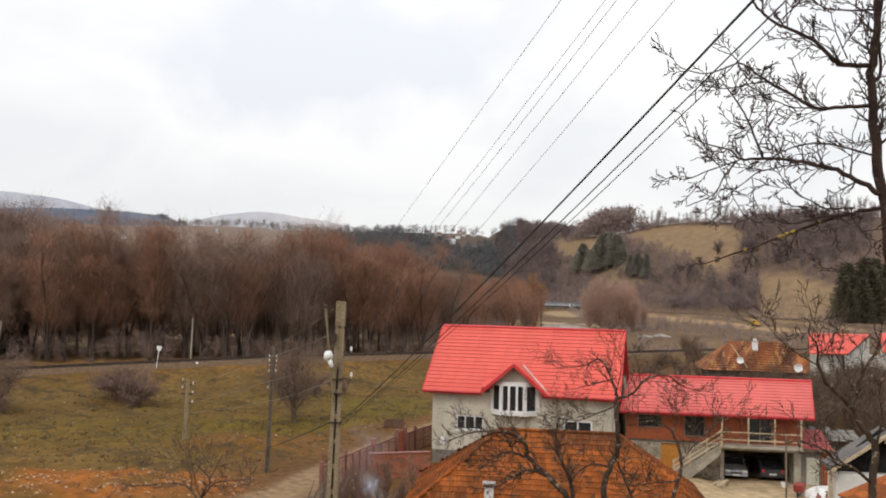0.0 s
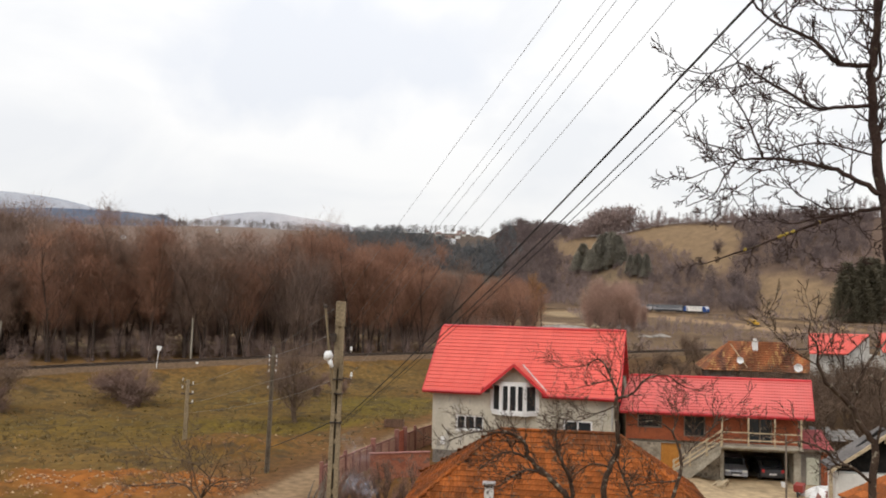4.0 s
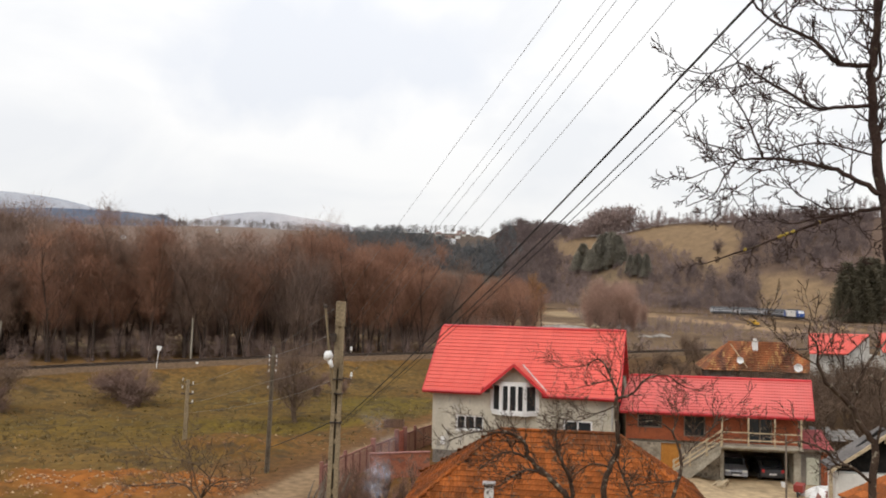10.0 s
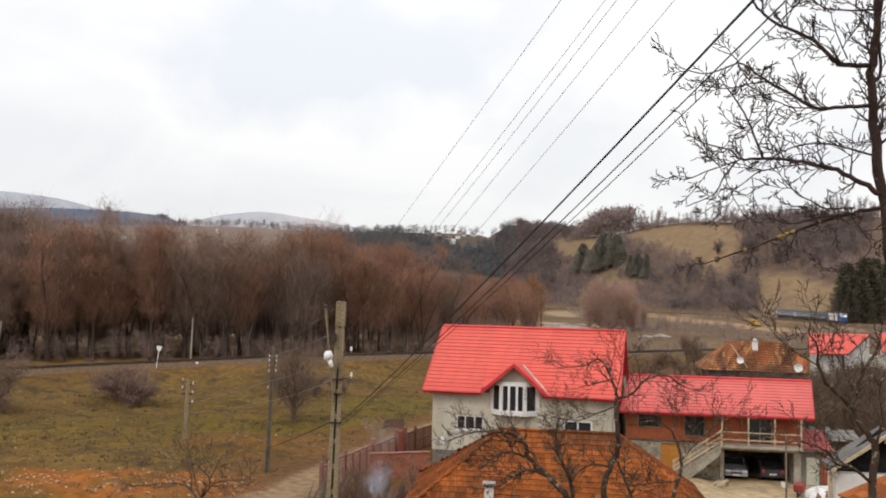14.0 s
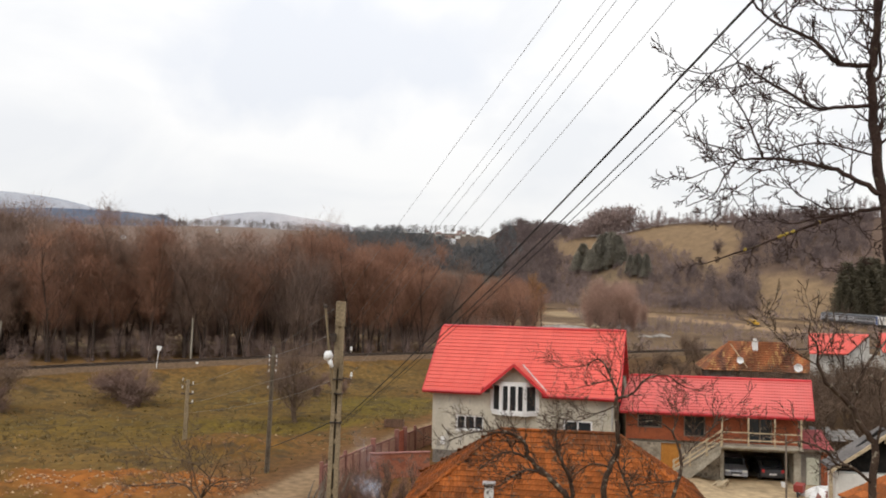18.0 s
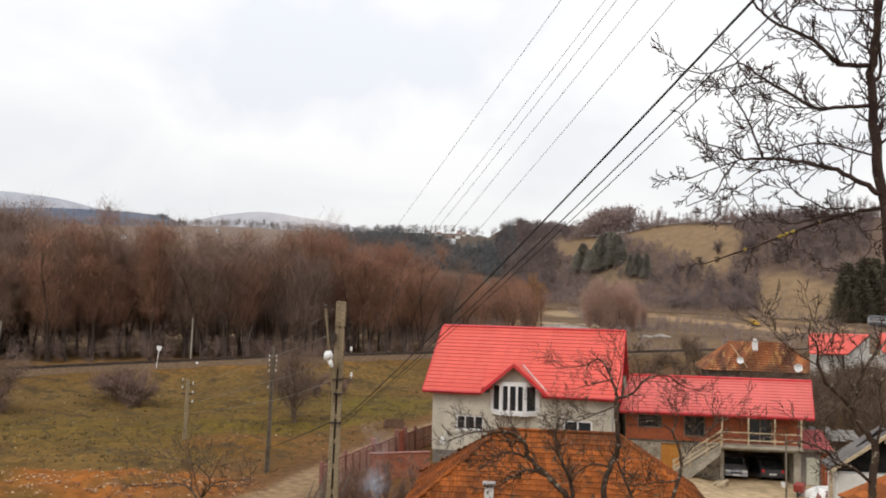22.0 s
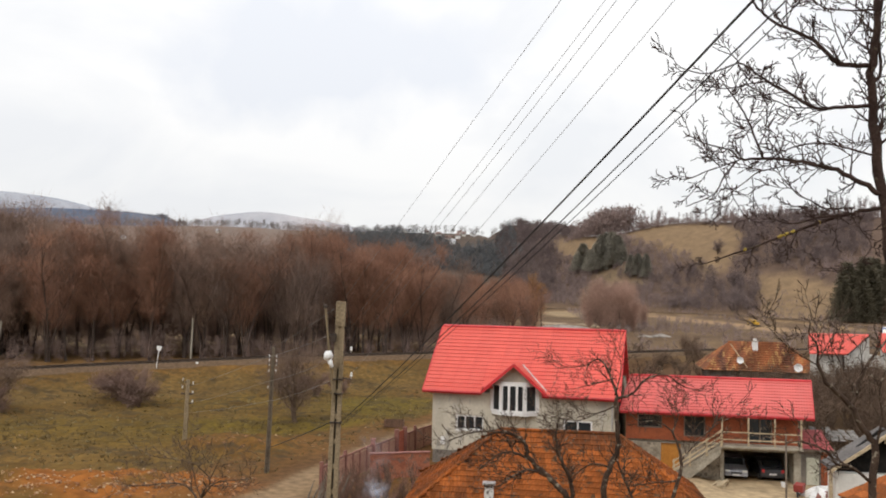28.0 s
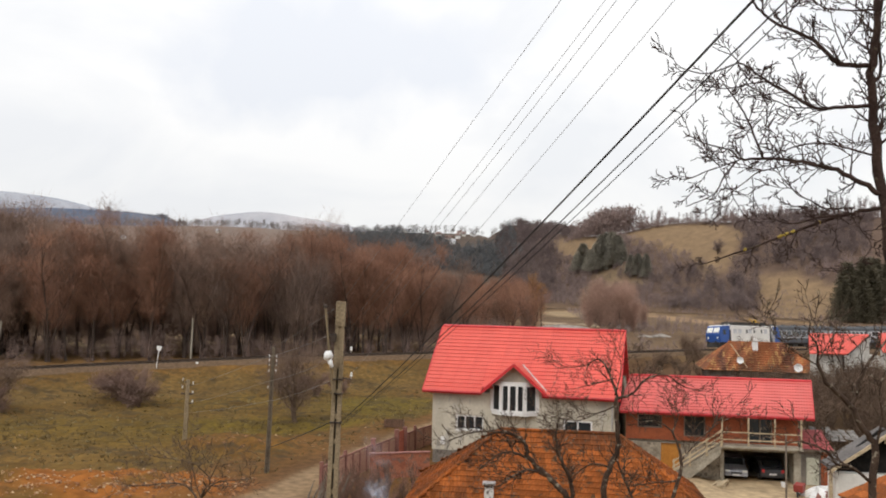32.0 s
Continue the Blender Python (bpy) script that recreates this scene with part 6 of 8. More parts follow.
def limb_tree(name, limbs, seed, bark, label, shoots, size, level, tips, reach=1.0, bare_below=-99.0, fade=0.0, trunk_shoots=0.0):
    """limbs: each a list of (x, y, z, radius); the first is the trunk. Shoots sprout along every limb but the trunk."""
    rng = random.Random(seed)
    x0, y0, z0, r0 = limbs[0][0]
    foot = (x0, y0, gz(x0, y0) - 0.2)
    limbs = [[(*foot, r0 * 1.35), (x0, y0, (foot[2] + z0) / 2, r0 * 1.12), *limbs[0]], *limbs[1:]]
    ob = thing(name, pose(foot[0], foot[1], foot[2]), label, "tree", "fruit trees")
    o = Vector(foot[:3])
    wood = Build()
    twigs = Build()
    for li, lb in enumerate(limbs):
        lb = [(*q[:3], q[3] * reach) for q in lb]
        raw = [Vector(q[:3]) - o for q in lb]
        pts, rads = [], []
        for i in range(len(raw) - 1):
            p0, p1, p2, p3 = raw[max(i - 1, 0)], raw[i], raw[i + 1], raw[min(i + 2, len(raw) - 1)]
            for k in range(4):
                t = k / 4
                q = 0.5 * (2 * p1 + (p2 - p0) * t + (2 * p0 - 5 * p1 + 4 * p2 - p3) * t * t + (3 * p1 - p0 - 3 * p2 + p3) * t ** 3)
                rr = lb[i][3] + (lb[i + 1][3] - lb[i][3]) * t
                pts.append(q + Vector((rng.gauss(0, 0.25), rng.gauss(0, 0.25), rng.gauss(0, 0.25))) * rr * (0 if i + k == 0 else 1))
                rads.append(rr)
        pts.append(raw[-1])
        rads.append(lb[-1][3])
        wood.tube(pts, rads, 7)
        if li == 0 and not trunk_shoots:
            continue
        total = sum((b - a).length for a, b in zip(pts, pts[1:]))
        low = sum(q[2] for q in lb) / len(lb) < bare_below
        cnt = max(3, int(total * shoots * (0.85 if low else 1) * (trunk_shoots if li == 0 else 1)))
        for k in range(cnt):
            f = ((k + rng.random()) / cnt) ** (1 + fade)
            t = ((0.12 + 0.88 * f) if li else (0.5 + 0.5 * f)) * (len(pts) - 1)
            i = min(int(t), len(pts) - 2)
            p = pts[i].lerp(pts[i + 1], t - i)
            along_d = (pts[i + 1] - pts[i]).normalized()
            ax = Vector((rng.gauss(0, 1), rng.gauss(0, 0.8), rng.gauss(0.25, 1))).normalized()
            ax = (ax - along_d * ax.dot(along_d)).normalized()
            d = (along_d * rng.uniform(0.65, 1.3) + ax).normalized()
            r = min(max(rads[i] * 0.5, tips * 1.3), tips * 3)
            spray(twigs, rng, p, d, size * (0.6 if low else 1) * (1 - fade * f) * rng.uniform(0.35, 1.15), r, level, tips)
    part("trunk", wood, bark, ob, smooth=True)
    part("crown", twigs, bark, ob)["kind"] = "stuff"
    return ob


NEAR_TREE = []
NEAR_TREE.append([(5.4, 9.0, 12.29, 0.062), (5.32, 9.0, 13.34, 0.0574), (5.18, 9.0, 14.17, 0.0527), (5.1, 9.0, 14.81, 0.0481), (5.04, 9.0, 15.28, 0.0435), (5.08, 9.0, 15.83, 0.0389), (5.13, 9.0, 16.31, 0.0343), (5.13, 9.0, 16.93, 0.0296), (5.1, 9.0, 17.63, 0.025)])
NEAR_TREE.append([(5.04, 9.0, 15.78, 0.026), (4.71, 9.01, 15.79, 0.0236), (4.6, 9.01, 15.86, 0.0211), (4.38, 9.02, 16.08, 0.0187), (4.11, 9.03, 16.21, 0.0163), (3.84, 9.03, 16.35, 0.0139), (3.68, 9.04, 16.51, 0.0114), (3.56, 9.04, 16.74, 0.009)])
NEAR_TREE.append([(5.02, 9.0, 15.3, 0.021), (4.71, 9.01, 15.28, 0.019), (4.41, 9.02, 15.26, 0.017), (4.11, 9.03, 15.42, 0.015), (3.88, 9.05, 15.56, 0.013), (3.68, 9.06, 15.69, 0.011), (3.49, 9.07, 15.8, 0.009), (3.15, 9.08, 15.67, 0.007), (2.81, 9.09, 15.74, 0.005), (2.7, 9.1, 15.91, 0.003)])
NEAR_TREE.append([(3.82, 9.0, 15.57, 0.009), (3.5, 8.86, 15.48, 0.0073), (3.22, 8.71, 15.39, 0.0057), (2.88, 8.57, 15.38, 0.004)])
NEAR_TREE.append([(5.15, 9.0, 14.26, 0.028), (4.95, 9.04, 14.38, 0.0253), (4.67, 9.07, 14.53, 0.0227), (4.42, 9.11, 14.6, 0.02), (4.16, 9.15, 14.66, 0.0173), (3.84, 9.19, 14.68, 0.0147), (3.58, 9.22, 14.67, 0.012), (3.46, 9.26, 14.79, 0.0093), (3.19, 9.3, 14.86, 0.0067), (2.94, 9.34, 15.0, 0.004)])
NEAR_TREE.append([(3.76, 9.0, 14.65, 0.012), (3.63, 8.93, 14.9, 0.0103), (3.49, 8.87, 15.15, 0.0085), (3.28, 8.8, 15.4, 0.0067), (3.18, 8.73, 15.47, 0.005)])
NEAR_TREE.append([(3.45, 9.0, 14.6, 0.011), (3.29, 8.99, 14.4, 0.0087), (3.17, 8.98, 14.2, 0.0063), (2.84, 8.97, 14.05, 0.004)])
NEAR_TREE.append([(4.26, 9.0, 14.59, 0.008), (3.76, 8.99, 14.5, 0.0067), (3.55, 8.99, 14.36, 0.0055), (3.29, 8.98, 14.16, 0.0043), (2.97, 8.98, 13.92, 0.003)])
NEAR_TREE.append([(3.49, 9.0, 14.62, 0.008), (3.12, 8.88, 14.48, 0.0063), (2.78, 8.77, 14.34, 0.0047), (2.59, 8.65, 14.37, 0.003)])
NEAR_TREE.append([(5.17, 9.0, 14.09, 0.022), (4.92, 9.05, 14.04, 0.0196), (4.6, 9.09, 13.95, 0.0172), (4.29, 9.14, 13.83, 0.0149), (4.04, 9.18, 13.73, 0.0125), (3.79, 9.23, 13.62, 0.0101), (3.46, 9.28, 13.5, 0.0077), (3.14, 9.32, 13.39, 0.0054), (3.03, 9.37, 13.46, 0.003)])
NEAR_TREE.append([(4.79, 9.0, 14.0, 0.013), (4.46, 9.08, 13.96, 0.0103), (4.16, 9.16, 13.89, 0.0077), (4.0, 9.24, 13.95, 0.005)])
NEAR_TREE.append([(4.84, 9.0, 14.08, 0.01), (4.44, 8.89, 14.05, 0.0085), (4.25, 8.78, 14.11, 0.007), (4.0, 8.67, 14.19, 0.0055), (3.82, 8.56, 14.38, 0.004)])
NEAR_TREE.append([(5.1, 9.0, 14.69, 0.012), (4.78, 9.02, 14.79, 0.0103), (4.45, 9.05, 14.85, 0.0085), (4.13, 9.07, 14.79, 0.0067), (3.87, 9.09, 14.65, 0.005)])
NEAR_TREE.append([(4.96, 9.0, 14.01, 0.006), (4.84, 8.91, 13.86, 0.0054), (4.92, 8.81, 13.66, 0.0048), (4.83, 8.72, 13.52, 0.0042), (4.55, 8.62, 13.36, 0.0036), (4.08, 8.53, 13.34, 0.003)])
NEAR_TREE.append([(5.07, 9.0, 15.62, 0.018), (5.16, 8.99, 15.69, 0.0157), (5.13, 8.98, 16.17, 0.0133), (5.18, 8.97, 16.64, 0.011)])
NEAR_TREE.append([(5.1, 9.0, 14.8, 0.016), (5.38, 9.19, 14.97, 0.012), (5.8, 9.38, 15.14, 0.008)])
NEAR_TREE.append([(5.07, 9.0, 15.27, 0.01), (5.62, 9.42, 15.48, 0.005)])
NEAR_TREE.append([(5.11, 9.0, 16.46, 0.011), (4.83, 9.1, 16.49, 0.009), (4.61, 9.2, 16.55, 0.007), (4.48, 9.3, 16.72, 0.005)])
NEAR_TREE.append([(4.06, 9.0, 16.22, 0.008), (4.14, 9.22, 16.65, 0.0065), (4.27, 9.44, 17.06, 0.005)])
NEAR_TREE.append([(4.4, 9.0, 15.26, 0.008), (4.04, 8.87, 15.23, 0.0063), (3.75, 8.73, 15.26, 0.0047), (3.53, 8.6, 15.02, 0.003)])
NEAR_TREE.append([(4.77, 9.0, 15.86, 0.007), (4.57, 8.86, 16.11, 0.0055), (4.43, 8.72, 16.33, 0.004)])
ORCHARD_A = []
ORCHARD_A.append([(5.11, 27.0, 4.44, 0.12), (4.6, 27.0, 5.77, 0.111), (4.11, 27.0, 6.34, 0.102), (3.71, 27.0, 6.72, 0.093), (3.13, 27.0, 7.24, 0.084), (3.05, 27.0, 7.67, 0.075)])
ORCHARD_A.append([(3.05, 27.0, 7.63, 0.07), (2.91, 26.97, 7.87, 0.0584), (2.51, 26.95, 8.08, 0.0468), (1.82, 26.92, 8.16, 0.0352), (1.13, 26.9, 8.11, 0.0236), (0.26, 26.87, 7.79, 0.012)])
ORCHARD_A.append([(3.77, 27.0, 6.68, 0.06), (3.11, 26.87, 6.89, 0.0467), (2.51, 26.73, 6.66, 0.0333), (2.06, 26.6, 6.36, 0.02)])
ORCHARD_A.append([(4.7, 27.0, 5.67, 0.09), (4.55, 26.94, 6.65, 0.0725), (4.17, 26.89, 7.43, 0.055), (4.04, 26.83, 8.15, 0.0375), (4.14, 26.77, 8.7, 0.02)])
ORCHARD_A.append([(3.13, 27.0, 7.24, 0.05), (2.53, 27.06, 7.45, 0.0373), (2.04, 27.11, 7.33, 0.0247), (1.46, 27.17, 6.82, 0.012)])
ORCHARD_B = []
ORCHARD_B.append([(6.21, 28.0, 4.14, 0.13), (5.95, 28.0, 6.03, 0.1217), (6.18, 28.0, 6.83, 0.1133), (6.42, 28.0, 7.34, 0.105), (6.46, 28.0, 7.94, 0.0967), (6.37, 28.0, 8.65, 0.0883), (6.43, 28.0, 9.32, 0.08)])
ORCHARD_B.append([(6.43, 28.0, 9.28, 0.06), (6.16, 28.2, 10.14, 0.0475), (5.82, 28.4, 10.61, 0.035), (5.24, 28.61, 10.33, 0.0225), (4.33, 28.81, 10.21, 0.01)])
ORCHARD_B.append([(6.45, 28.0, 9.24, 0.06), (7.02, 28.17, 9.43, 0.0504), (7.52, 28.34, 9.91, 0.0408), (8.31, 28.51, 10.07, 0.0312), (8.93, 28.69, 9.69, 0.0216), (9.72, 28.86, 9.44, 0.012)])
ORCHARD_B.append([(6.37, 28.0, 8.99, 0.035), (5.62, 28.33, 8.58, 0.0267), (5.06, 28.65, 8.31, 0.0183), (4.23, 28.98, 8.38, 0.01)])
ORCHARD_B.append([(6.32, 28.0, 9.96, 0.03), (5.48, 27.66, 9.78, 0.02), (4.61, 27.33, 9.61, 0.01)])
ORCHARD_B.append([(6.18, 28.0, 6.81, 0.045), (5.63, 28.31, 6.83, 0.034), (5.24, 28.62, 6.53, 0.023), (4.92, 28.93, 6.08, 0.012)])
ORCHARD_B.append([(7.17, 28.0, 5.25, 0.06), (6.69, 28.07, 6.42, 0.05), (6.46, 28.14, 7.01, 0.04)])
ORCHARD_B.append([(6.32, 28.0, 9.36, 0.03), (6.49, 27.71, 10.4, 0.02), (6.22, 27.42, 11.12, 0.01)])
ORCHARD_C = []
ORCHARD_C.append([(7.55, 26.0, 4.81, 0.08), (7.97, 26.0, 6.76, 0.07), (8.12, 26.0, 7.38, 0.06), (8.02, 26.0, 7.97, 0.05), (7.78, 26.0, 8.49, 0.04)])
ORCHARD_C.append([(7.78, 26.0, 8.49, 0.03), (7.26, 26.07, 8.79, 0.02), (6.52, 26.15, 8.63, 0.01)])
ORCHARD_C.append([(8.07, 26.0, 6.85, 0.035), (6.95, 25.56, 6.83, 0.0235), (6.07, 25.13, 6.81, 0.012)])
ORCHARD_C.append([(8.12, 26.0, 7.51, 0.035), (8.72, 26.33, 8.02, 0.0267), (9.56, 26.65, 8.64, 0.0183), (10.47, 26.98, 8.9, 0.01)])
ORCHARD_C.append([(7.81, 26.0, 8.42, 0.03), (8.09, 26.3, 8.96, 0.02), (7.99, 26.6, 9.58, 0.01)])
ORCHARD_D = []
ORCHARD_D.append([(12.19, 22.0, 5.72, 0.12), (12.26, 22.0, 7.75, 0.1083), (12.36, 22.0, 8.83, 0.0967), (12.06, 22.0, 9.33, 0.085), (11.59, 22.0, 10.05, 0.0733), (10.98, 22.0, 10.64, 0.0617), (10.73, 22.0, 11.18, 0.05)])
ORCHARD_D.append([(10.73, 22.0, 11.18, 0.035), (10.63, 21.77, 11.68, 0.0267), (10.28, 21.53, 12.03, 0.0183), (10.24, 21.3, 12.43, 0.01)])
ORCHARD_D.append([(11.67, 22.0, 9.93, 0.06), (11.9, 22.13, 10.26, 0.0512), (12.08, 22.27, 10.76, 0.0425), (12.63, 22.4, 11.46, 0.0338), (13.21, 22.54, 12.0, 0.025)])
ORCHARD_D.append([(12.26, 22.0, 7.83, 0.05), (11.56, 21.82, 8.32, 0.0424), (11.07, 21.64, 8.41, 0.0348), (10.71, 21.45, 8.78, 0.0272), (9.96, 21.27, 9.08, 0.0196), (9.38, 21.09, 9.04, 0.012)])
ORCHARD_D.append([(10.77, 22.0, 11.09, 0.022), (9.85, 21.7, 11.57, 0.0167), (9.12, 21.39, 12.14, 0.0113), (8.73, 21.09, 12.44, 0.006)])
ORCHARD_D.append([(12.36, 22.0, 8.7, 0.04), (12.51, 21.89, 9.68, 0.0317), (12.36, 21.77, 10.48, 0.0233), (12.61, 21.66, 11.28, 0.015)])
ORCHARD_D.append([(11.27, 22.0, 10.33, 0.025), (11.6, 22.32, 11.04, 0.0193), (11.44, 22.64, 11.66, 0.0137), (11.77, 22.96, 12.15, 0.008)])
ORCHARD_D.append([(10.77, 22.0, 11.21, 0.02), (11.37, 22.5, 11.84, 0.013), (11.88, 23.0, 12.07, 0.006)])
ORCHARD_E = []
ORCHARD_E.append([(-10.08, 33.0, 2.2, 0.09), (-10.1, 33.0, 3.84, 0.08)])
ORCHARD_E.append([(-10.1, 33.0, 3.79, 0.06), (-9.87, 32.83, 4.36, 0.0504), (-9.56, 32.66, 4.87, 0.0408), (-10.05, 32.49, 5.49, 0.0312), (-10.71, 32.32, 5.74, 0.0216), (-12.01, 32.15, 5.96, 0.012)])
ORCHARD_E.append([(-9.96, 33.0, 4.08, 0.05), (-9.37, 32.69, 4.75, 0.0373), (-8.35, 32.38, 4.97, 0.0247), (-7.62, 32.06, 5.1, 0.012)])
ORCHARD_E.append([(-10.1, 33.0, 3.89, 0.06), (-10.59, 32.95, 4.5, 0.048), (-11.34, 32.91, 4.66, 0.036), (-12.51, 32.86, 4.53, 0.024), (-13.16, 32.82, 4.57, 0.012)])
ORCHARD_E.append([(-9.68, 33.0, 4.79, 0.035), (-9.25, 32.66, 5.58, 0.0225), (-8.89, 32.31, 6.22, 0.01)])
ORCHARD_E.append([(-10.03, 33.0, 4.07, 0.035), (-10.38, 33.25, 4.72, 0.0267), (-10.66, 33.49, 5.61, 0.0183), (-10.96, 33.74, 6.28, 0.01)])



def lumpy_patch(ln):
    rng = np.random.default_rng(int(ln * 1000))
    return Build().tube([(-ln, 0, 0), (-ln * 0.4, 0.004, 0.004), (ln * 0.3, -0.003, 0.006), (ln, 0, 0.0)], [0.008, 0.021, 0.019 + 0.004 * rng.uniform(), 0.006], 7)


WALNUT = limb_tree("walnut_tree", NEAR_TREE, 5, BARK_WALNUT, "old bare walnut tree with crooked dark limbs and lichen", 5.8, 0.58, 2, 0.0052, 1.18, 14.05, 0.4, 0.4)
ORCHARD_LABEL = "gnarled bare fruit tree in front of the houses"
limb_tree("fruit_tree", ORCHARD_A, 6, BARK_ORCHARD, ORCHARD_LABEL, 10.0, 1.0, 2, 0.0078, 1.0)
limb_tree("fruit_tree", ORCHARD_B, 7, BARK_ORCHARD, ORCHARD_LABEL, 5.2, 1.1, 2, 0.0075, 0.88)
limb_tree("fruit_tree", ORCHARD_C, 8, BARK_ORCHARD, ORCHARD_LABEL, 6.2, 1.1, 2, 0.0075, 0.88)
limb_tree("fruit_tree", ORCHARD_D, 9, BARK_ORCHARD, ORCHARD_LABEL, 3.6, 1.1, 2, 0.0085, 1.0)
limb_tree("fruit_tree", ORCHARD_E, 10, BARK_GREY, "low spreading bare fruit tree at the road's edge", 4.5, 1.25, 2, 0.008, 0.85)

# yellow lichen on the lowest limb
LIMB = min(NEAR_TREE[1:], key=lambda l: min((Vector(q[:3]) - Vector((3.79, 9.0, 13.68))).length for q in l))
for k, (t, ln) in enumerate(((0.3, 0.016), (0.43, 0.03), (0.47, 0.045), (0.5, 0.04), (0.68, 0.02))):
    s = t * (len(LIMB) - 1)
    p, q = (Vector(LIMB[min(int(s) + n, len(LIMB) - 1)][:3]) for n in (0, 1))
    at = Matrix.Translation(p.lerp(q, s - int(s)) + Vector((0, -0.008, 0.01))) @ Vector((1, 0, 0)).rotation_difference(q - p).to_matrix().to_4x4()
    part("lichen", lumpy_patch(ln), LICHEN, WALNUT, "yellow lichen crust", at=WALNUT.matrix_basis.inverted() @ at)


# ---- fences, sheds and clutter ----
DULL_BRICK = mat("dull_red_brick", (0.26, 0.09, 0.052), (0.36, 0.14, 0.08), 1.2, 12, 0.9, 0.4, speck=((0.14, 0.1, 0.08), 3.0, 0.57))
GATE_RED = mat("red_gate_paint", (0.33, 0.095, 0.06), (0.4, 0.125, 0.08), 1.2, 14, 0.7, 0.1)
FENCE_PANEL = mat("faded_red_panel", (0.35, 0.19, 0.14), (0.43, 0.245, 0.18), 1.2, 14, 0.8, 0.2, rand=0.12)


def build_fence():
    f = thing("fence", pose(0, 0, 0), "red-brown board fence along the dirt road", "fence")
    pts = [(-7.0, 46.6), (-6.05, 50.4), (-4.6, 54.4), (-3.2, 57.8), (-1.9, 61.0), (-0.6, 63.4)]
    rng = random.Random(4)
    board = Build().box(-0.07, 0.07, -0.012, 0.012, 0.08, 1.62).mesh("board")
    board.materials.append(FENCE_RED)
    for (ax, ay), (bx, by) in zip(pts, pts[1:]):
        a, b = Vector((ax, ay, gz(ax, ay))), Vector((bx, by, gz(bx, by)))
        d = b - a
        turn = math.degrees(math.atan2(d.y, d.x))
        part("post", Build().box(-0.09, 0.09, -0.09, 0.09, -0.2, 1.95), FENCE_RED, f, at=Matrix.Translation(a) @ pose(0, 0, 0, 0, 0, turn))
        for z in (0.4, 1.3):
            part("rail", Build().box(0, d.length, 0.02, 0.08, z, z + 0.1), FENCE_RED, f, at=Matrix.Translation(a) @ pose(0, 0, 0, 0, 0, turn))
        n = max(2, int(round(d.length / 1.15)))
        for i in range(n):
            p = a.lerp(b, i / n)
            m = Matrix.Translation(p) @ pose(0, 0, rng.uniform(-0.03, 0.03), 0, 0, turn)
            part("panel", Build().box(0.05, d.length / n - 0.05, -0.02, 0.02, 0.06, 1.5), FENCE_PANEL, f, at=m)
            if i:
                part("post", Build().box(-0.05, 0.05, -0.05, 0.05, -0.2, 1.62), FENCE_RED, f, at=m)
        part("top_rail", Build().box(0.1, d.length - 0.1, -0.045, 0.045, 1.52, 1.63), FENCE_RED, f, at=Matrix.Translation(a) @ pose(0, 0, 0, 0, 0, turn))
    # gate posts of the same paint, taller
    for x, y, h in ((-4.6, 54.4, 2.1), (-3.15, 57.8, 2.2), (-2.6, 58.9, 2.2)):
        part("gate_post", Build().box(-0.17, 0.17, -0.17, 0.17, -0.2, h), FENCE_RED, f, at=pose(x, y, gz(x, y)), bevel=0.02)
    ga, gb = Vector((-3.15, 57.8, gz(-3.15, 57.8))), Vector((-2.6, 58.9, gz(-2.6, 58.9)))
    part("gate_leaf", Build().box(0.12, (gb - ga).length - 0.12, -0.03, 0.03, 0.1, 2.0), GATE_RED, f, "bright red sheet gate", at=Matrix.Translation(ga) @ pose(0, 0, 0, 0, 0, math.degrees(math.atan2(gb.y - ga.y, gb.x - ga.x))))
    # a low red wall inside the fence
    lw = thing("low_wall", pose(-4.5, 51.2, gz(-4.5, 51.2), 0, 0, 14), "low wall of faded red brick behind the brush", "wall")
    part("wall", Build().box(0, 4.0, -0.12, 0.12, -0.3, 1.6), DULL_BRICK, lw)
    part("coping", Build().box(-0.05, 4.05, -0.17, 0.17, 1.6, 1.67), FENCE_RED, lw)
    # rough stakes nearer the viewer
    s = thing("stake_fence", pose(0, 0, 0), "row of rough leaning weathered wooden stakes", "fence")
    for i in range(14):
        x, y = -6.95 + i * 0.12 + rng.uniform(-0.05, 0.05), 39.6 + i * 0.32
        h = rng.uniform(1.3, 2.2)
        part("stake", Build().tube([(0, 0, -0.2), (rng.uniform(-0.05, 0.05), 0, h * 0.6), (rng.uniform(-0.1, 0.1), 0, h)], [0.07, 0.06, 0.015], 5), WOOD_OLD, s, at=pose(x, y, gz(x, y), rng.uniform(-6, 6), rng.uniform(8, 32), 0))


build_fence()


WHITE_LIME = mat("fresh_whitewash", (0.66, 0.645, 0.60), (0.78, 0.765, 0.72), 0.9, 12, 0.9, 0.2, spec=0.1, vary=0.07)


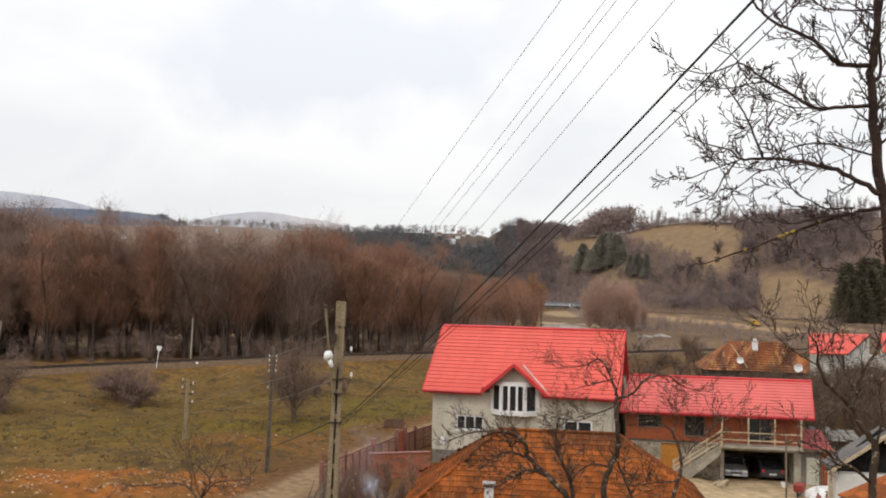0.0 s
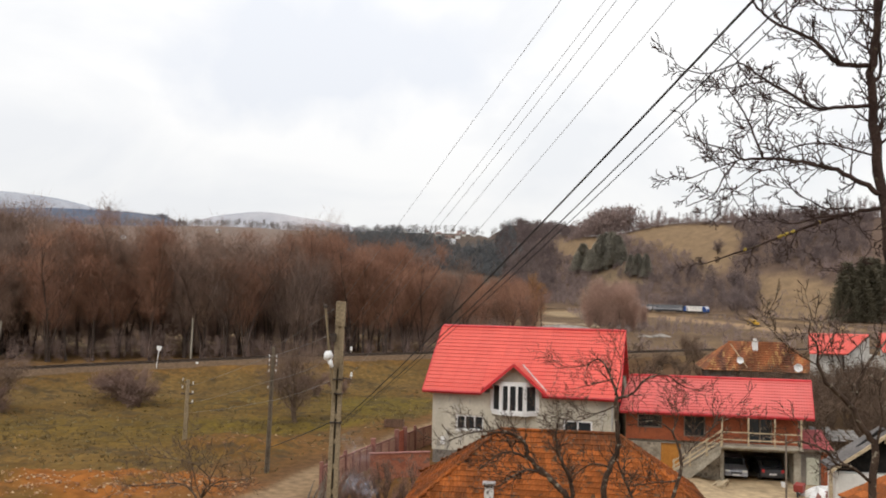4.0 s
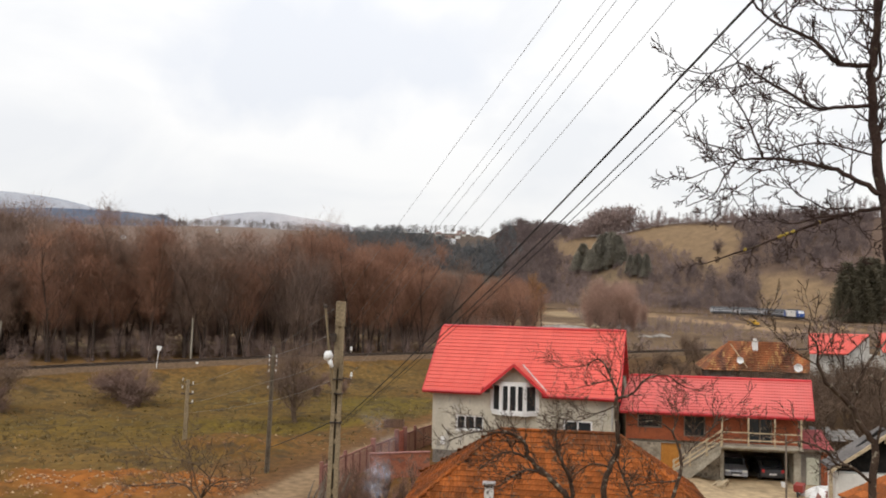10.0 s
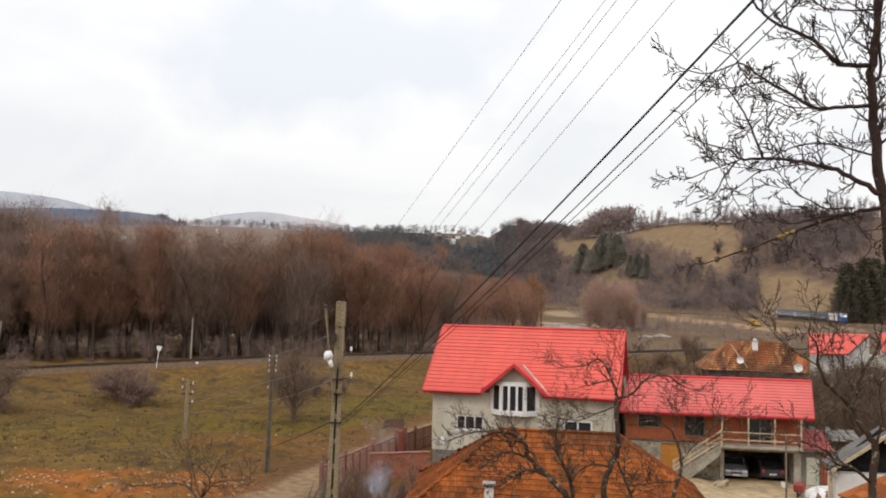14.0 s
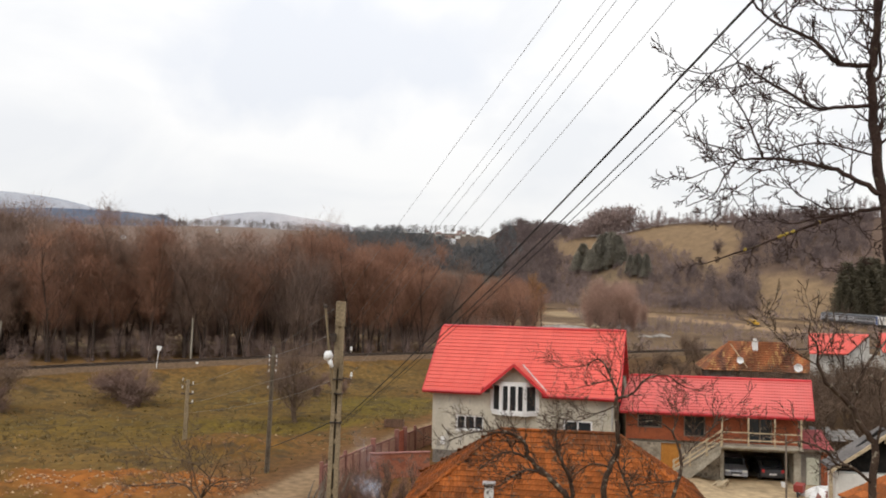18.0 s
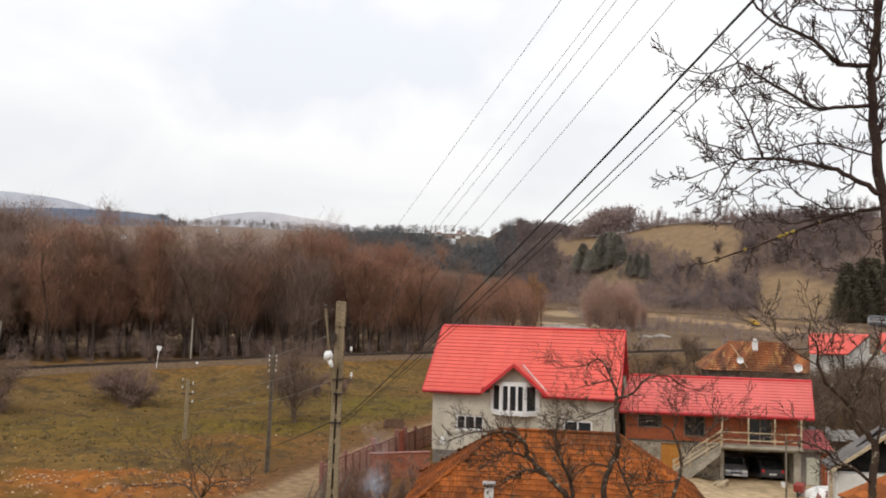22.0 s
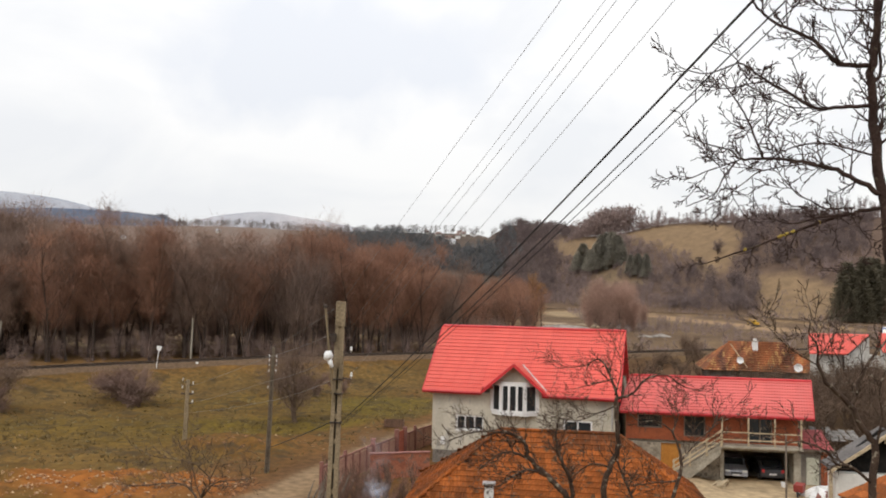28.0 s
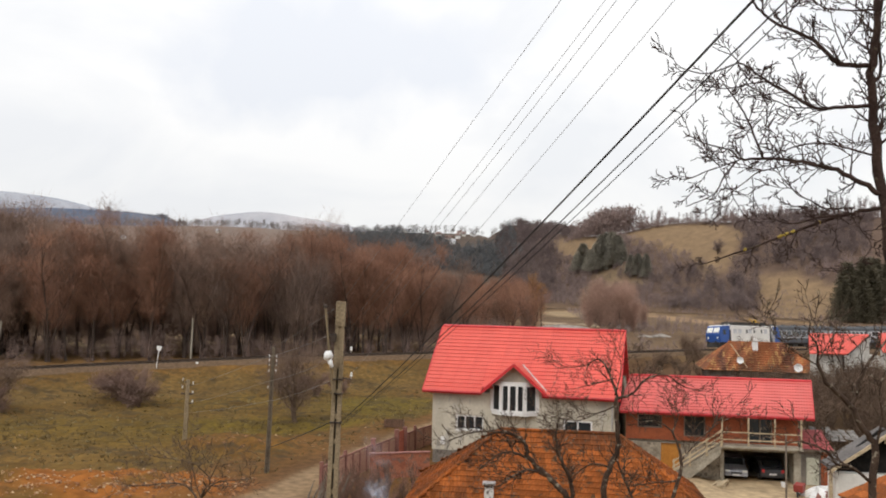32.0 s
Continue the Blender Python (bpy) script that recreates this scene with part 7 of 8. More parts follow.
def build_sheds():
    # timber shed with a grey gable roof beside the yard
    s = thing("shed", pose(23.2, 42.2, 0, 0, 0, -8), "timber shed with grey sheet roof, pale verge boards and white wall", "shed")
    part("wall", Build().box(-1.5, 3.2, 0.2, 1.4, 0.3, 3.5), WHITE_LIME, s)
    # sheet painted black for the shade under the open gable
    part("loft_wall", Build().extrude([(-1.9, 3.56), (3.2, 3.56), (3.2, 5.9), (0.9, 5.9)], 1, 0.45, 0.6), DARK, s, "dark open loft")
    for y in (-0.25,):
        part("verge_board", Build().extrude([(-1.95, 3.72), (-1.9, 3.56), (1.25, 5.77), (1.15, 5.92)], 1, y - 0.05, y + 0.05), WOOD_RAIL, s)
    part("tie_beam", Build().box(0.9, 3.4, -0.3, -0.12, 5.25, 5.5), WOOD_RAIL, s)
    part("roof", Build().face([(-1.95, -0.25, 3.8), (1.2, -0.25, 5.9), (1.3, 1.5, 5.96), (-1.85, 1.5, 3.86)]).face([(-1.95, -0.25, 3.72), (-1.85, 1.5, 3.78), (1.3, 1.5, 5.88), (1.2, -0.25, 5.82)])
         .face([(-1.95, -0.25, 3.8), (-1.95, -0.25, 3.72), (1.2, -0.25, 5.82), (1.2, -0.25, 5.9)]).face([(-1.95, -0.25, 3.72), (-1.95, -0.25, 3.8), (-1.85, 1.5, 3.86), (-1.85, 1.5, 3.78)])
         .face([(1.2, -0.25, 5.9), (4.6, -0.25, 3.6), (4.6, 1.5, 3.66), (1.3, 1.5, 5.96)]), SLATE, s)
    part("corner_post", Build().box(-1.85, -1.7, 0.0, 0.18, 0.2, 3.6), WOOD_RAIL, s)
    # corner of a clay roof close by
    h = thing("clay_roofed_shed", pose(18.6, 26.0, 0, 0, 0, 0), "corner of a shed roof of orange clay tiles", "shed")
    part("wall", Build().box(-1.8, 3.8, 0.4, 4.0, 1.0, 5.6), PLINTH, h)
    roof = part("roof", Build().face([(-3.1, -0.2, 5.4), (3.9, -0.2, 8.3), (3.9, 4.2, 8.3), (-3.1, 4.2, 5.4)]).face([(-3.1, -0.2, 5.28), (-3.1, 4.2, 5.28), (3.9, 4.2, 8.18), (3.9, -0.2, 8.18)]).face([(-3.1, -0.2, 5.4), (-3.1, -0.2, 5.28), (3.9, -0.2, 8.18), (3.9, -0.2, 8.3)]), TILE, h)
    for i in range(20):
        t = i / 20
        for k in range(8):
            part("roof_tile", tile_piece(), TILE, roof, at=pose(-3.1 + 7 * t, -0.2 + k * 0.55, 5.42 + 2.9 * t, 0, -22.5, 0))


def tile_piece():
    me = bpy.data.meshes.get("broad_roof_tile")
    if me is None:
        me = Build().box(0, 0.4, 0.008, 0.54, 0.0, 0.045).mesh("broad_roof_tile", bevel=0.008)
        me.materials.append(TILE)
    return me


SLATE = mat("grey_sheet_roof", (0.1, 0.09, 0.085), (0.15, 0.138, 0.13), 0.7, 10, 0.9, 0.15)
build_sheds()


def lumpy(seed, rx, ry, rz, rough=0.25, n=18, m=10):
    """A soft uneven heap, flat below."""
    rng = np.random.default_rng(seed)
    b = Build()
    ph = rng.uniform(0, 6.28, 6)
    for i in range(m + 1):
        t = i / m * math.pi / 2
        for k in range(n):
            a = 2 * math.pi * k / n
            r = math.cos(t) * (1 + rough * (0.5 * math.sin(3 * a + ph[0]) + 0.4 * math.sin(5 * a + ph[1] + 3 * t) + 0.3 * math.sin(9 * a + ph[2])))
            b.v.append((rx * r * math.cos(a), ry * r * math.sin(a), rz * math.sin(t) * (1 + rough * 0.5 * math.sin(4 * a + ph[3] + t * 4)) - (0.05 if i == 0 else 0)))
    for i in range(m):
        for k in range(n):
            b.f.append((i * n + k, i * n + (k + 1) % n, (i + 1) * n + (k + 1) % n, (i + 1) * n + k))
    b.f.append(tuple(range(n - 1, -1, -1)))
    b.f.append(tuple(range(m * n, m * n + n)))
    return b


OLD_SHEET = mat("weathered_pale_sheet", (0.08, 0.07, 0.06), (0.24, 0.225, 0.21), 2.2, 9, 0.8, 0.3, rand=0.3)
PALE_STONE = mat("pale_warm_stone", (0.34, 0.22, 0.115), (0.56, 0.4, 0.25), 3, 20, 0.95, 0.3, spec=0.1)


def build_clutter():
    z = gz(24.3, 49.9)
    t = thing("tarpaulin_heap", pose(24.4, 49.6, z), "white crumpled tarpaulin over a heap in the yard", "tarpaulin")
    part("sheet", lumpy(3, 1.15, 0.75, 0.6, 0.7, 30, 8), WHITE, t, at=pose(0, 0, 0, 0, -14, 0))
    part("covered_load", lumpy(4, 0.8, 0.6, 0.55, 0.4), FENCE_RED, t, at=pose(0.2, -0.75, 0))
    w = thing("wheelbarrow", pose(23.15, 49.9, gz(23.15, 49.9), 0, 0, 55) @ Matrix.Diagonal((0.72, 0.8, 0.9, 1)), "red wheelbarrow tipped up in the yard", "wheelbarrow")
    part("tray", Build().extrude([(-0.55, 0.35), (0.5, 0.35), (0.75, 0.85), (-0.7, 0.85)], 1, -0.35, 0.35), BARROW, w, bevel=0.03)
    part("wheel", Build().lathe([(0.03, -0.05), (0.2, -0.05), (0.2, 0.05), (0.03, 0.05)], 12, Matrix.Rotation(radians(90), 4, "X")), T_DARK, w, at=pose(-0.75, 0, 0.2))
    for s in (-0.28, 0.28):
        part("handle", Build().tube([(-0.75, s * 0.3, 0.2), (0.5, s, 0.33), (1.15, s, 0.6)], 0.025, 6), IRON, w)
        part("leg", Build().tube([(0.4, s, 0.35), (0.45, s, 0.0)], 0.025, 6), IRON, w)
    solid("bucket", Build().lathe([(0.13, 0), (0.17, 0.32), (0.155, 0.32), (0.12, 0.03)], 14), WHITE, "white plastic bucket beside the garage", "bucket", m=pose(23.2, 52.3, gz(23.2, 52.3)))
    p = thing("timber_pile", pose(18.9, 52.2, gz(18.9, 52.2), 0, 0, 60), "small pile of pale sawn timber by the stair", "timber")
    rng = random.Random(8)
    for i in range(9):
        part("plank", Build().box(-0.9, 0.9, -0.08, 0.08, 0, 0.1), WOOD_RAIL, p, at=pose(rng.uniform(-0.2, 0.2), (i % 4) * 0.18 - 0.3, 0.1 * (i // 4) + 0.02, 0, 0, rng.uniform(-8, 8)))
    solid("yard_post", Build().tube([(0, 0, -0.3), (0, 0, 4.1)], [0.07, 0.05], 8), WOOD_OLD, "thin weathered post standing in the yard", "post", m=pose(21.55, 48.2, gz(21.55, 48.2)))
    # a low open shelter under pale sheets behind the yard
    zs = gz(29.6, 58)
    sh = thing("sheet_shelter", pose(29.6, 58, zs, 0, 0, -4), "low open shelter under pale weathered roofing sheets", "shelter")
    for px_, py_ in ((-1.7, 0), (1.7, 0), (-1.7, 1.6), (1.7, 1.6)):
        part("post", Build().tube([(px_, py_, -0.2), (px_, py_, 2.45 - zs + 0.36 * py_)], 0.06, 6), WOOD_OLD, sh)
    for k in range(7):
        part("sheet", Build().box(-0.26, 0.26, -0.3 + 0.12 * (k % 3), 1.3 + 0.3 * (k % 2), -0.015, 0.015), OLD_SHEET, sh, at=pose(-1.72 + 0.55 * k, 0, 2.5 - zs + 0.06 * (k % 2), 20 + 4 * math.sin(k * 2.3), 5 * math.sin(k * 1.7), 9 * math.sin(k * 3.1)))
    solid("marker_stone", Build().lathe([(0.22, -0.2), (0.22, 0.35), (0.14, 0.48), (0.01, 0.5)], 10), WHITE, "small white marker stone on the railway bank", "stone", m=pose(-31.2, 99.0, gz(-31.2, 99.0)))
    # hay rack in the field
    t = thing("wooden_trough", pose(-4.1, 70.5, gz(-4.1, 70.5), 0, 0, -4), "dark wooden trough at the field's edge", "trough")
    for y in (-0.5, 0.5):
        for k in range(3):
            part("plank", Build().box(-0.85, 0.85, y - 0.03, y + 0.03, 0.08 + k * 0.2, 0.26 + k * 0.2), TROUGH, t)
    for x in (-0.85, 0.85):
        part("end_board", Build().box(x - 0.03, x + 0.03, -0.47, 0.47, 0.0, 0.68), TROUGH, t)
    # stones and rags lying about, and the rubble's broken bricks
    rng = np.random.default_rng(12)
    for nm, mt, spots, lab in (
            ("pale_stones", PALE_STONE, [(x, y) for x, y in zip(rng.uniform(-40, 2, 40), rng.uniform(56, 92, 40))] + [(x, y) for x, y in zip(rng.uniform(-13, -3, 50), rng.normal(62.5, 1.3, 50))], "pale stones and scraps strewn over the field"),
            ("brick_rubble", RUBBLE, [(x, y) for x, y in zip(rng.uniform(-38, -11.5, 900), rng.normal(47.2, 1.8, 900))] + [(x, y) for x, y in zip(rng.normal(-15.6, 2.0, 60), rng.normal(60.2, 1.3, 60))], "broken red brick rubble on the soil heaps"),
            ("rubble_stones", PALE_STONE, [(x, y) for x, y in zip(rng.uniform(-38, -11.5, 620), rng.normal(47.6, 1.6, 620))], "pale broken stones among the rubble")):
        out = Build()
        for x, y in spots:
            if abs(float(road_offset(np.array(x), np.array(y)))) < 1.6:
                continue
            s = (0.03 + 0.085 * rng.uniform() ** 2.2) * (0.85 if nm != "brick_rubble" else 1.0)
            xx, yy = np.array([x]), np.array([y])
            heap = patch(xx, yy, -25, 47.0, 15, 3.9, 4, 0.5) * (0.35 + 0.3 * wav(xx, yy, 2.3, 1)) + patch(xx, yy, -15.6, 60.5, 4.4, 3.0, 0, 0.8) * (0.7 + 0.3 * wav(xx, yy, 1.9, 1))
            out.box(-s, s, -s * 0.7, s * 0.7, -s * 0.5, s * 0.6, Matrix.Translation((x, y, gz(x, y) + float(heap[0]))) @ Euler(rng.uniform(-0.6, 0.6, 3)).to_matrix().to_4x4())
        solid(nm, out, mt, lab, "rubble", kind="stuff")
    # tufts of dry grass
    n = 8000
    x, y = rng.uniform(-75, 4, n), rng.uniform(50, 112, n)
    d, _ = track_distance(x, y)
    keep = (d > 3.6) & (y < 112 + 0.42 * x) & (road_offset(x, y) > 3.4) & (wav(x, y, 7, 2) + rng.normal(0, 0.5, n) > -0.2)
    x, y = x[keep], y[keep]
    bl = Blades(77)
    z = ground_height(x, y)
    for k in range(2):
        bl.add(np.stack([x, y, z - 0.03], 1) + rng.normal(0, 0.08, (len(x), 3)) * np.array([1, 1, 0]), rng.normal(0, 0.5, (len(x), 3)) * np.array([1, 1, 0]) + np.array([0, 0, 1]), rng.uniform(0.07, 0.22, len(x)), rng.uniform(0.10, 0.3, len(x)))
    tuft = bl.mesh("grass_tufts")
    tuft.materials.append(DRY_GRASS)
    tagged(new("grass_tufts", tuft), "tufts of dry olive winter grass on the field and bank", "grass", kind="stuff")
    # dark dead weeds in clumps on the field and the bank
    n = 4200
    x, y = rng.uniform(-60, 3, n), rng.uniform(54, 100, n)
    d, _ = track_distance(x, y)
    keep = (d > 5) & (y < 106 + 0.42 * x) & (road_offset(x, y) > 5) & (wav(x, y, 12, 2) + 0.5 * wav(x, y, 31, 5) + rng.normal(0, 0.25, n) > 0.22)
    x, y = x[keep], y[keep]
    bl = Blades(78)
    z = ground_height(x, y)
    wide = rng.uniform(0.15, 0.5, len(x))[:, None]
    for k in range(10):
        off = rng.normal(0, 1, (len(x), 3)) * np.array([1.3, 0.7, 0]) * wide
        bl.add(np.stack([x, y, z - 0.04], 1) + off, rng.normal(0, 0.6, (len(x), 3)) * np.array([1, 1, 0]) + np.array([0, 0, 1]), rng.uniform(0.06, 0.24, len(x)), rng.uniform(0.05, 0.2, len(x)))
    weeds = bl.mesh("dead_weeds")
    weeds.materials.append(WEED)
    tagged(new("dead_weeds", weeds), "clumps of dark dead weeds in the winter grass", "weeds", kind="stuff")
    # gravel heaps and a small digger by the river
    for x, y, rx, rz, k in ((55, 207, 1.8, 0.5, 1), (59.5, 210, 2.6, 0.6, 2), (62, 217, 1.2, 0.6, 4), (36, 236, 7, 1.2, 5), (41, 243, 6.0, 1.1, 6)):
        solid("stony_mound", lumpy(20 + k, rx, 2.2, rz, 0.3), GRAVEL, "pale grey gravel heap on the valley floor", "gravel heap", "gravel heaps", smooth=True, m=pose(x, y, gz(x, y)))
    e = thing("excavator", pose(123.5, 303, gz(123.5, 303), 0, 0, -20) @ Matrix.Diagonal((0.8, 0.8, 0.85, 1)), "small yellow excavator standing beside the far line", "excavator")
    part("cab", Build().box(-1.2, 0.4, -0.9, 0.9, 1.1, 3.0), YELLOW, e, bevel=0.1)
    part("counterweight", Build().box(0.4, 1.8, -1.0, 1.0, 1.0, 2.1), YELLOW, e, bevel=0.12)
    part("cab_window", Build().box(-1.22, -0.2, -0.92, -0.88, 1.9, 2.8), PANE, e)
    part("boom", Build().tube([(-0.9, 0.3, 1.6), (-2.4, 0.3, 3.4), (-3.6, 0.3, 2.6)], [0.22, 0.2, 0.15], 6), YELLOW, e)
    part("dipper", Build().tube([(-3.6, 0.3, 2.6), (-3.3, 0.3, 1.2)], 0.14, 6), YELLOW, e)
    part("bucket", Build().extrude([(-3.6, 0.5), (-2.9, 0.5), (-3.0, 1.2), (-3.4, 1.2)], 1, -0.1, 0.7), IRON, e)
    for y in (-0.85, 0.85):
        part("track", Build().extrude([(-1.6, 0.1), (1.6, 0.1), (1.8, 0.45), (1.6, 0.8), (-1.6, 0.8), (-1.8, 0.45)], 1, y - 0.25, y + 0.25), T_DARK, e, bevel=0.08)


TROUGH = mat("dark_wet_wood", (0.11, 0.062, 0.04), (0.16, 0.092, 0.06), 2, 18, 0.85, 0.2)
BARROW = mat("worn_red_paint", (0.26, 0.045, 0.04), (0.34, 0.07, 0.055), 2, 14, 0.6, 0.1)
DRY_GRASS = mat("dry_grass", (0.175, 0.138, 0.068), (0.235, 0.186, 0.098), 0.12, 1.5, 0.95, 0, spec=0.05)
WEED = mat("dead_weeds", (0.14, 0.1, 0.048), (0.19, 0.138, 0.068), 0.2, 2, 0.95, 0, spec=0.05)
GRAVEL = mat("pale_gravel", (0.17, 0.145, 0.125), (0.34, 0.305, 0.27), 0.6, 6, 0.95, 0.5)
YELLOW = mat("yellow_machine_paint", (0.55, 0.33, 0.03), (0.62, 0.38, 0.045), 1, 10, 0.5, 0.05, vary=0.08)
build_clutter()


RED_BRUSH = mat("reddish_brush_twigs", (0.23, 0.125, 0.095), (0.3, 0.17, 0.13), 0.5, 4, 0.9, 0, spec=0.05, rand=0.3)
BRAMBLE = mat("bramble_twigs", (0.21, 0.14, 0.115), (0.27, 0.18, 0.145), 0.5, 4, 0.9, 0, spec=0.05, rand=0.2)
THICKET = mat("thicket_twigs", (0.125, 0.086, 0.062), (0.175, 0.121, 0.087), 0.3, 3, 0.9, 0, spec=0.05, rand=0.25)


# ---- bushes near the houses and on the bank ----
def build_bushes():
    rng = random.Random(31)
    w, c = bare_tree(301, 6.0, 2.7, 34, 4200, 0.2, 0.026, 0.14, 0.7, 2, 0.2)
    first = tree_thing("bare_tree", w, c.mesh("crown"), BARK_GREY, BUSH, -13.7, 73, 0, 1.12, "small leafless tree with a wide twiggy crown in the field", "field trees")
    spots = [(-43.0, 74.5, 0.8), (-19, 91.5, 0.4)]
    low = bare_tree(305, 1.9, 1.7, 22, 30, 0.035, 0.03, 0.02, 0.35, 9)[0]
    c2 = bare_tree(305, 1.9, 1.7, 22, 1700, 0.035, 0.03, 0.02, 0.35, 9)[1]
    br = tree_thing("bramble_bush", low, c2.mesh("crown"), BARK_GREY, BRAMBLE, -35, 84, 0, 1.2, "low sprawling purple-brown bramble on the bank", "brambles", "bush")
    for x, y, s in ((-33.4, 82.2, 1.2), (-36.2, 85.4, 1.1), (-32.0, 80.8, 1.15), (-30.8, 79.6, 0.95), (-34.8, 83.6, 1.1), (-42.6, 73.6, 0.9), (-14.6, 90, 0.9), (-16.8, 91, 0.9), (-12.0, 92, 0.7)):
        copy_thing(br, pose(x, y, gz(x, y), 0, 0, rng.uniform(0, 360)) @ Matrix.Diagonal((s, s, s, 1)))
    w, c = bare_tree(306, 1.7, 0.5, 20, 460, 0.02, 0.013, 0.05, 2.0, 9, 0.12, 1.1)
    fb = tree_thing("fence_brush", w, c.mesh("crown"), BARK_GREY, RED_BRUSH, -3.4, 44, 0, 1.0, "upright reddish brown brush inside the fence", "fence brush", "bush")
    for k in range(54):
        y = rng.uniform(36.5, 50)
        x = rng.uniform(-0.152 * y + 0.2, -0.028 * y)
        s = rng.uniform(0.7, 1.15) * (0.75 if y < 40 else 1)
        copy_thing(fb, pose(x, y, gz(x, y), 0, 0, rng.uniform(0, 360)) @ Matrix.Diagonal((s, s, s, 1)))
    for x, y, s in spots:
        copy_thing(first, pose(x, y, gz(x, y), 0, 0, rng.uniform(0, 360)) @ Matrix.Diagonal((s * 1.2, s * 1.2, s, 1)))
    # the orchard thicket between the yard and the far houses
    w, c = bare_tree(303, 6.0, 2.1, 30, 1500, 0.09, 0.036, 0.06, 1.0, 4)
    th = tree_thing("thicket_tree", w, c.mesh("crown"), BARK_GREY, THICKET, 29.5, 62, 0, 1.0, "tangled bare plum thicket behind the yard", "thicket", "bush")
    for i in range(58):
        y = rng.uniform(57, 84)
        x = y * rng.uniform(0.485, 0.60)
        s = rng.uniform(0.5, 0.8)
        if y < 64 and x < 0.55 * y:
            s *= 0.5
        copy_thing(th, pose(x, y, gz(x, y), 0, 0, rng.uniform(0, 360)) @ Matrix.Diagonal((s, s, s, 1)))
    for i in range(22):
        y = rng.uniform(66, 96)
        x = y * rng.uniform(0.25, 0.47)
        s = rng.uniform(0.35, 0.55)
        copy_thing(th, pose(x, y, gz(x, y), 0, 0, rng.uniform(0, 360)) @ Matrix.Diagonal((s, s, s, 1)))
    for i in range(16):
        y = rng.uniform(100, 122)
        x = y * rng.uniform(0.23, 0.36)
        s = rng.uniform(0.25, 0.45)
        copy_thing(th, pose(x, y, gz(x, y), 0, 0, rng.uniform(0, 360)) @ Matrix.Diagonal((s * 1.4, s * 1.4, s, 1)))
    for i in range(20):
        y = rng.uniform(76, 84)
        x = y * rng.uniform(0.47, 0.585)
        s = rng.uniform(0.48, 0.66)
        copy_thing(th, pose(x, y, gz(x, y), 0, 0, rng.uniform(0, 360)) @ Matrix.Diagonal((s, s, s, 1)))
    # brush along the line beyond the house
    for i in range(26):
        y = rng.uniform(120, 150)
        x = y * rng.uniform(0.22, 0.5)
        d, _ = track_distance(np.array([x]), np.array([y]))
        if d[0] < 5:
            continue
        s = rng.uniform(0.4, 0.8)
        copy_thing(th, pose(x, y, gz(x, y), 0, 0, rng.uniform(0, 360)) @ Matrix.Diagonal((s, s, s, 1)))


build_bushes()


# ---- thin smoke from a bonfire behind the fence ----
def smoke_material():
    m = bpy.data.materials.new("thin_smoke")
    m.use_nodes = True
    nd, ln = m.node_tree.nodes, m.node_tree.links
    bs = nd["Principled BSDF"]
    bs.inputs["Base Color"].default_value = (0.62, 0.66, 0.78, 1)
    bs.inputs["Roughness"].default_value = 1.0
    bs.inputs["Specular IOR Level"].default_value = 0.0
    tc, ns, rp = nd.new("ShaderNodeTexCoord"), nd.new("ShaderNodeTexNoise"), nd.new("ShaderNodeMapRange")
    ns.inputs["Scale"].default_value, ns.inputs["Detail"].default_value = 3.4, 4.0
    rp.inputs[1].default_value, rp.inputs[2].default_value, rp.inputs[3].default_value, rp.inputs[4].default_value = 0.36, 0.72, 0.0, 0.46
    thin, mul = nd.new("ShaderNodeAttribute"), nd.new("ShaderNodeMath")
    thin.attribute_name, mul.operation = "thickness", "MULTIPLY"
    ln.new(tc.outputs["Object"], ns.inputs["Vector"])
    ln.new(ns.outputs[0], rp.inputs[0])
    ln.new(rp.outputs[0], mul.inputs[0])
    ln.new(thin.outputs["Fac"], mul.inputs[1])
    ln.new(mul.outputs[0], bs.inputs["Alpha"])
    return m


SMOKE = smoke_material()


def build_smoke():
    """Wisps: each a curling veil of smoke or two, thin towards the rims."""
    puffs = []
    for k in range(9):
        rng = np.random.default_rng(50 + k)
        v, f, a = [], [], []
        for s in range(2 if k == 2 else 1):
            n0, ph, turn = len(v), rng.uniform(0, 6.28, 3), rng.uniform(-0.7, 0.7)
            wide, tall = rng.uniform(0.65, 0.95) + 0.04 * k, rng.uniform(0.9, 1.4) * (1 if k < 6 else 1.6)
            for i in range(11):
                t = i / 10
                cx, cy = 0.22 * math.sin(3 * t + ph[0]) + 0.2 * math.sin(2.1 * k) + 0.3 * s, 0.2 * math.sin(2.5 * t + ph[1])
                for j in range(7):
                    u = j / 3 - 1
                    r = wide * u * (0.5 + 0.6 * t)
                    v.append((cx + r * math.cos(turn), cy + r * math.sin(turn) + 0.12 * math.sin(3 * u + ph[2] + 2 * t), (t - 0.5) * tall))
                    a.append(max(0.0, (1 - u * u) * math.sin(math.pi * t)) ** 1.2 * (0.85 if k < 6 else 0.4))
            f += [(n0 + i * 7 + j, n0 + i * 7 + j + 1, n0 + i * 7 + j + 8, n0 + i * 7 + j + 7) for i in range(10) for j in range(6)]
        me = bpy.data.meshes.new("smoke_puff")
        me.from_pydata(v, [], f)
        me.attributes.new("thickness", "FLOAT", "POINT").data.foreach_set("value", np.array(a, np.float32))
        me.materials.append(SMOKE)
        me.shade_smooth()
        ob = tagged(new("smoke_puff", me), "thin bluish smoke wisp drifting from a bonfire", "smoke", "bonfire smoke")
        ob.visible_shadow = False
        puffs.append(ob)
    return puffs


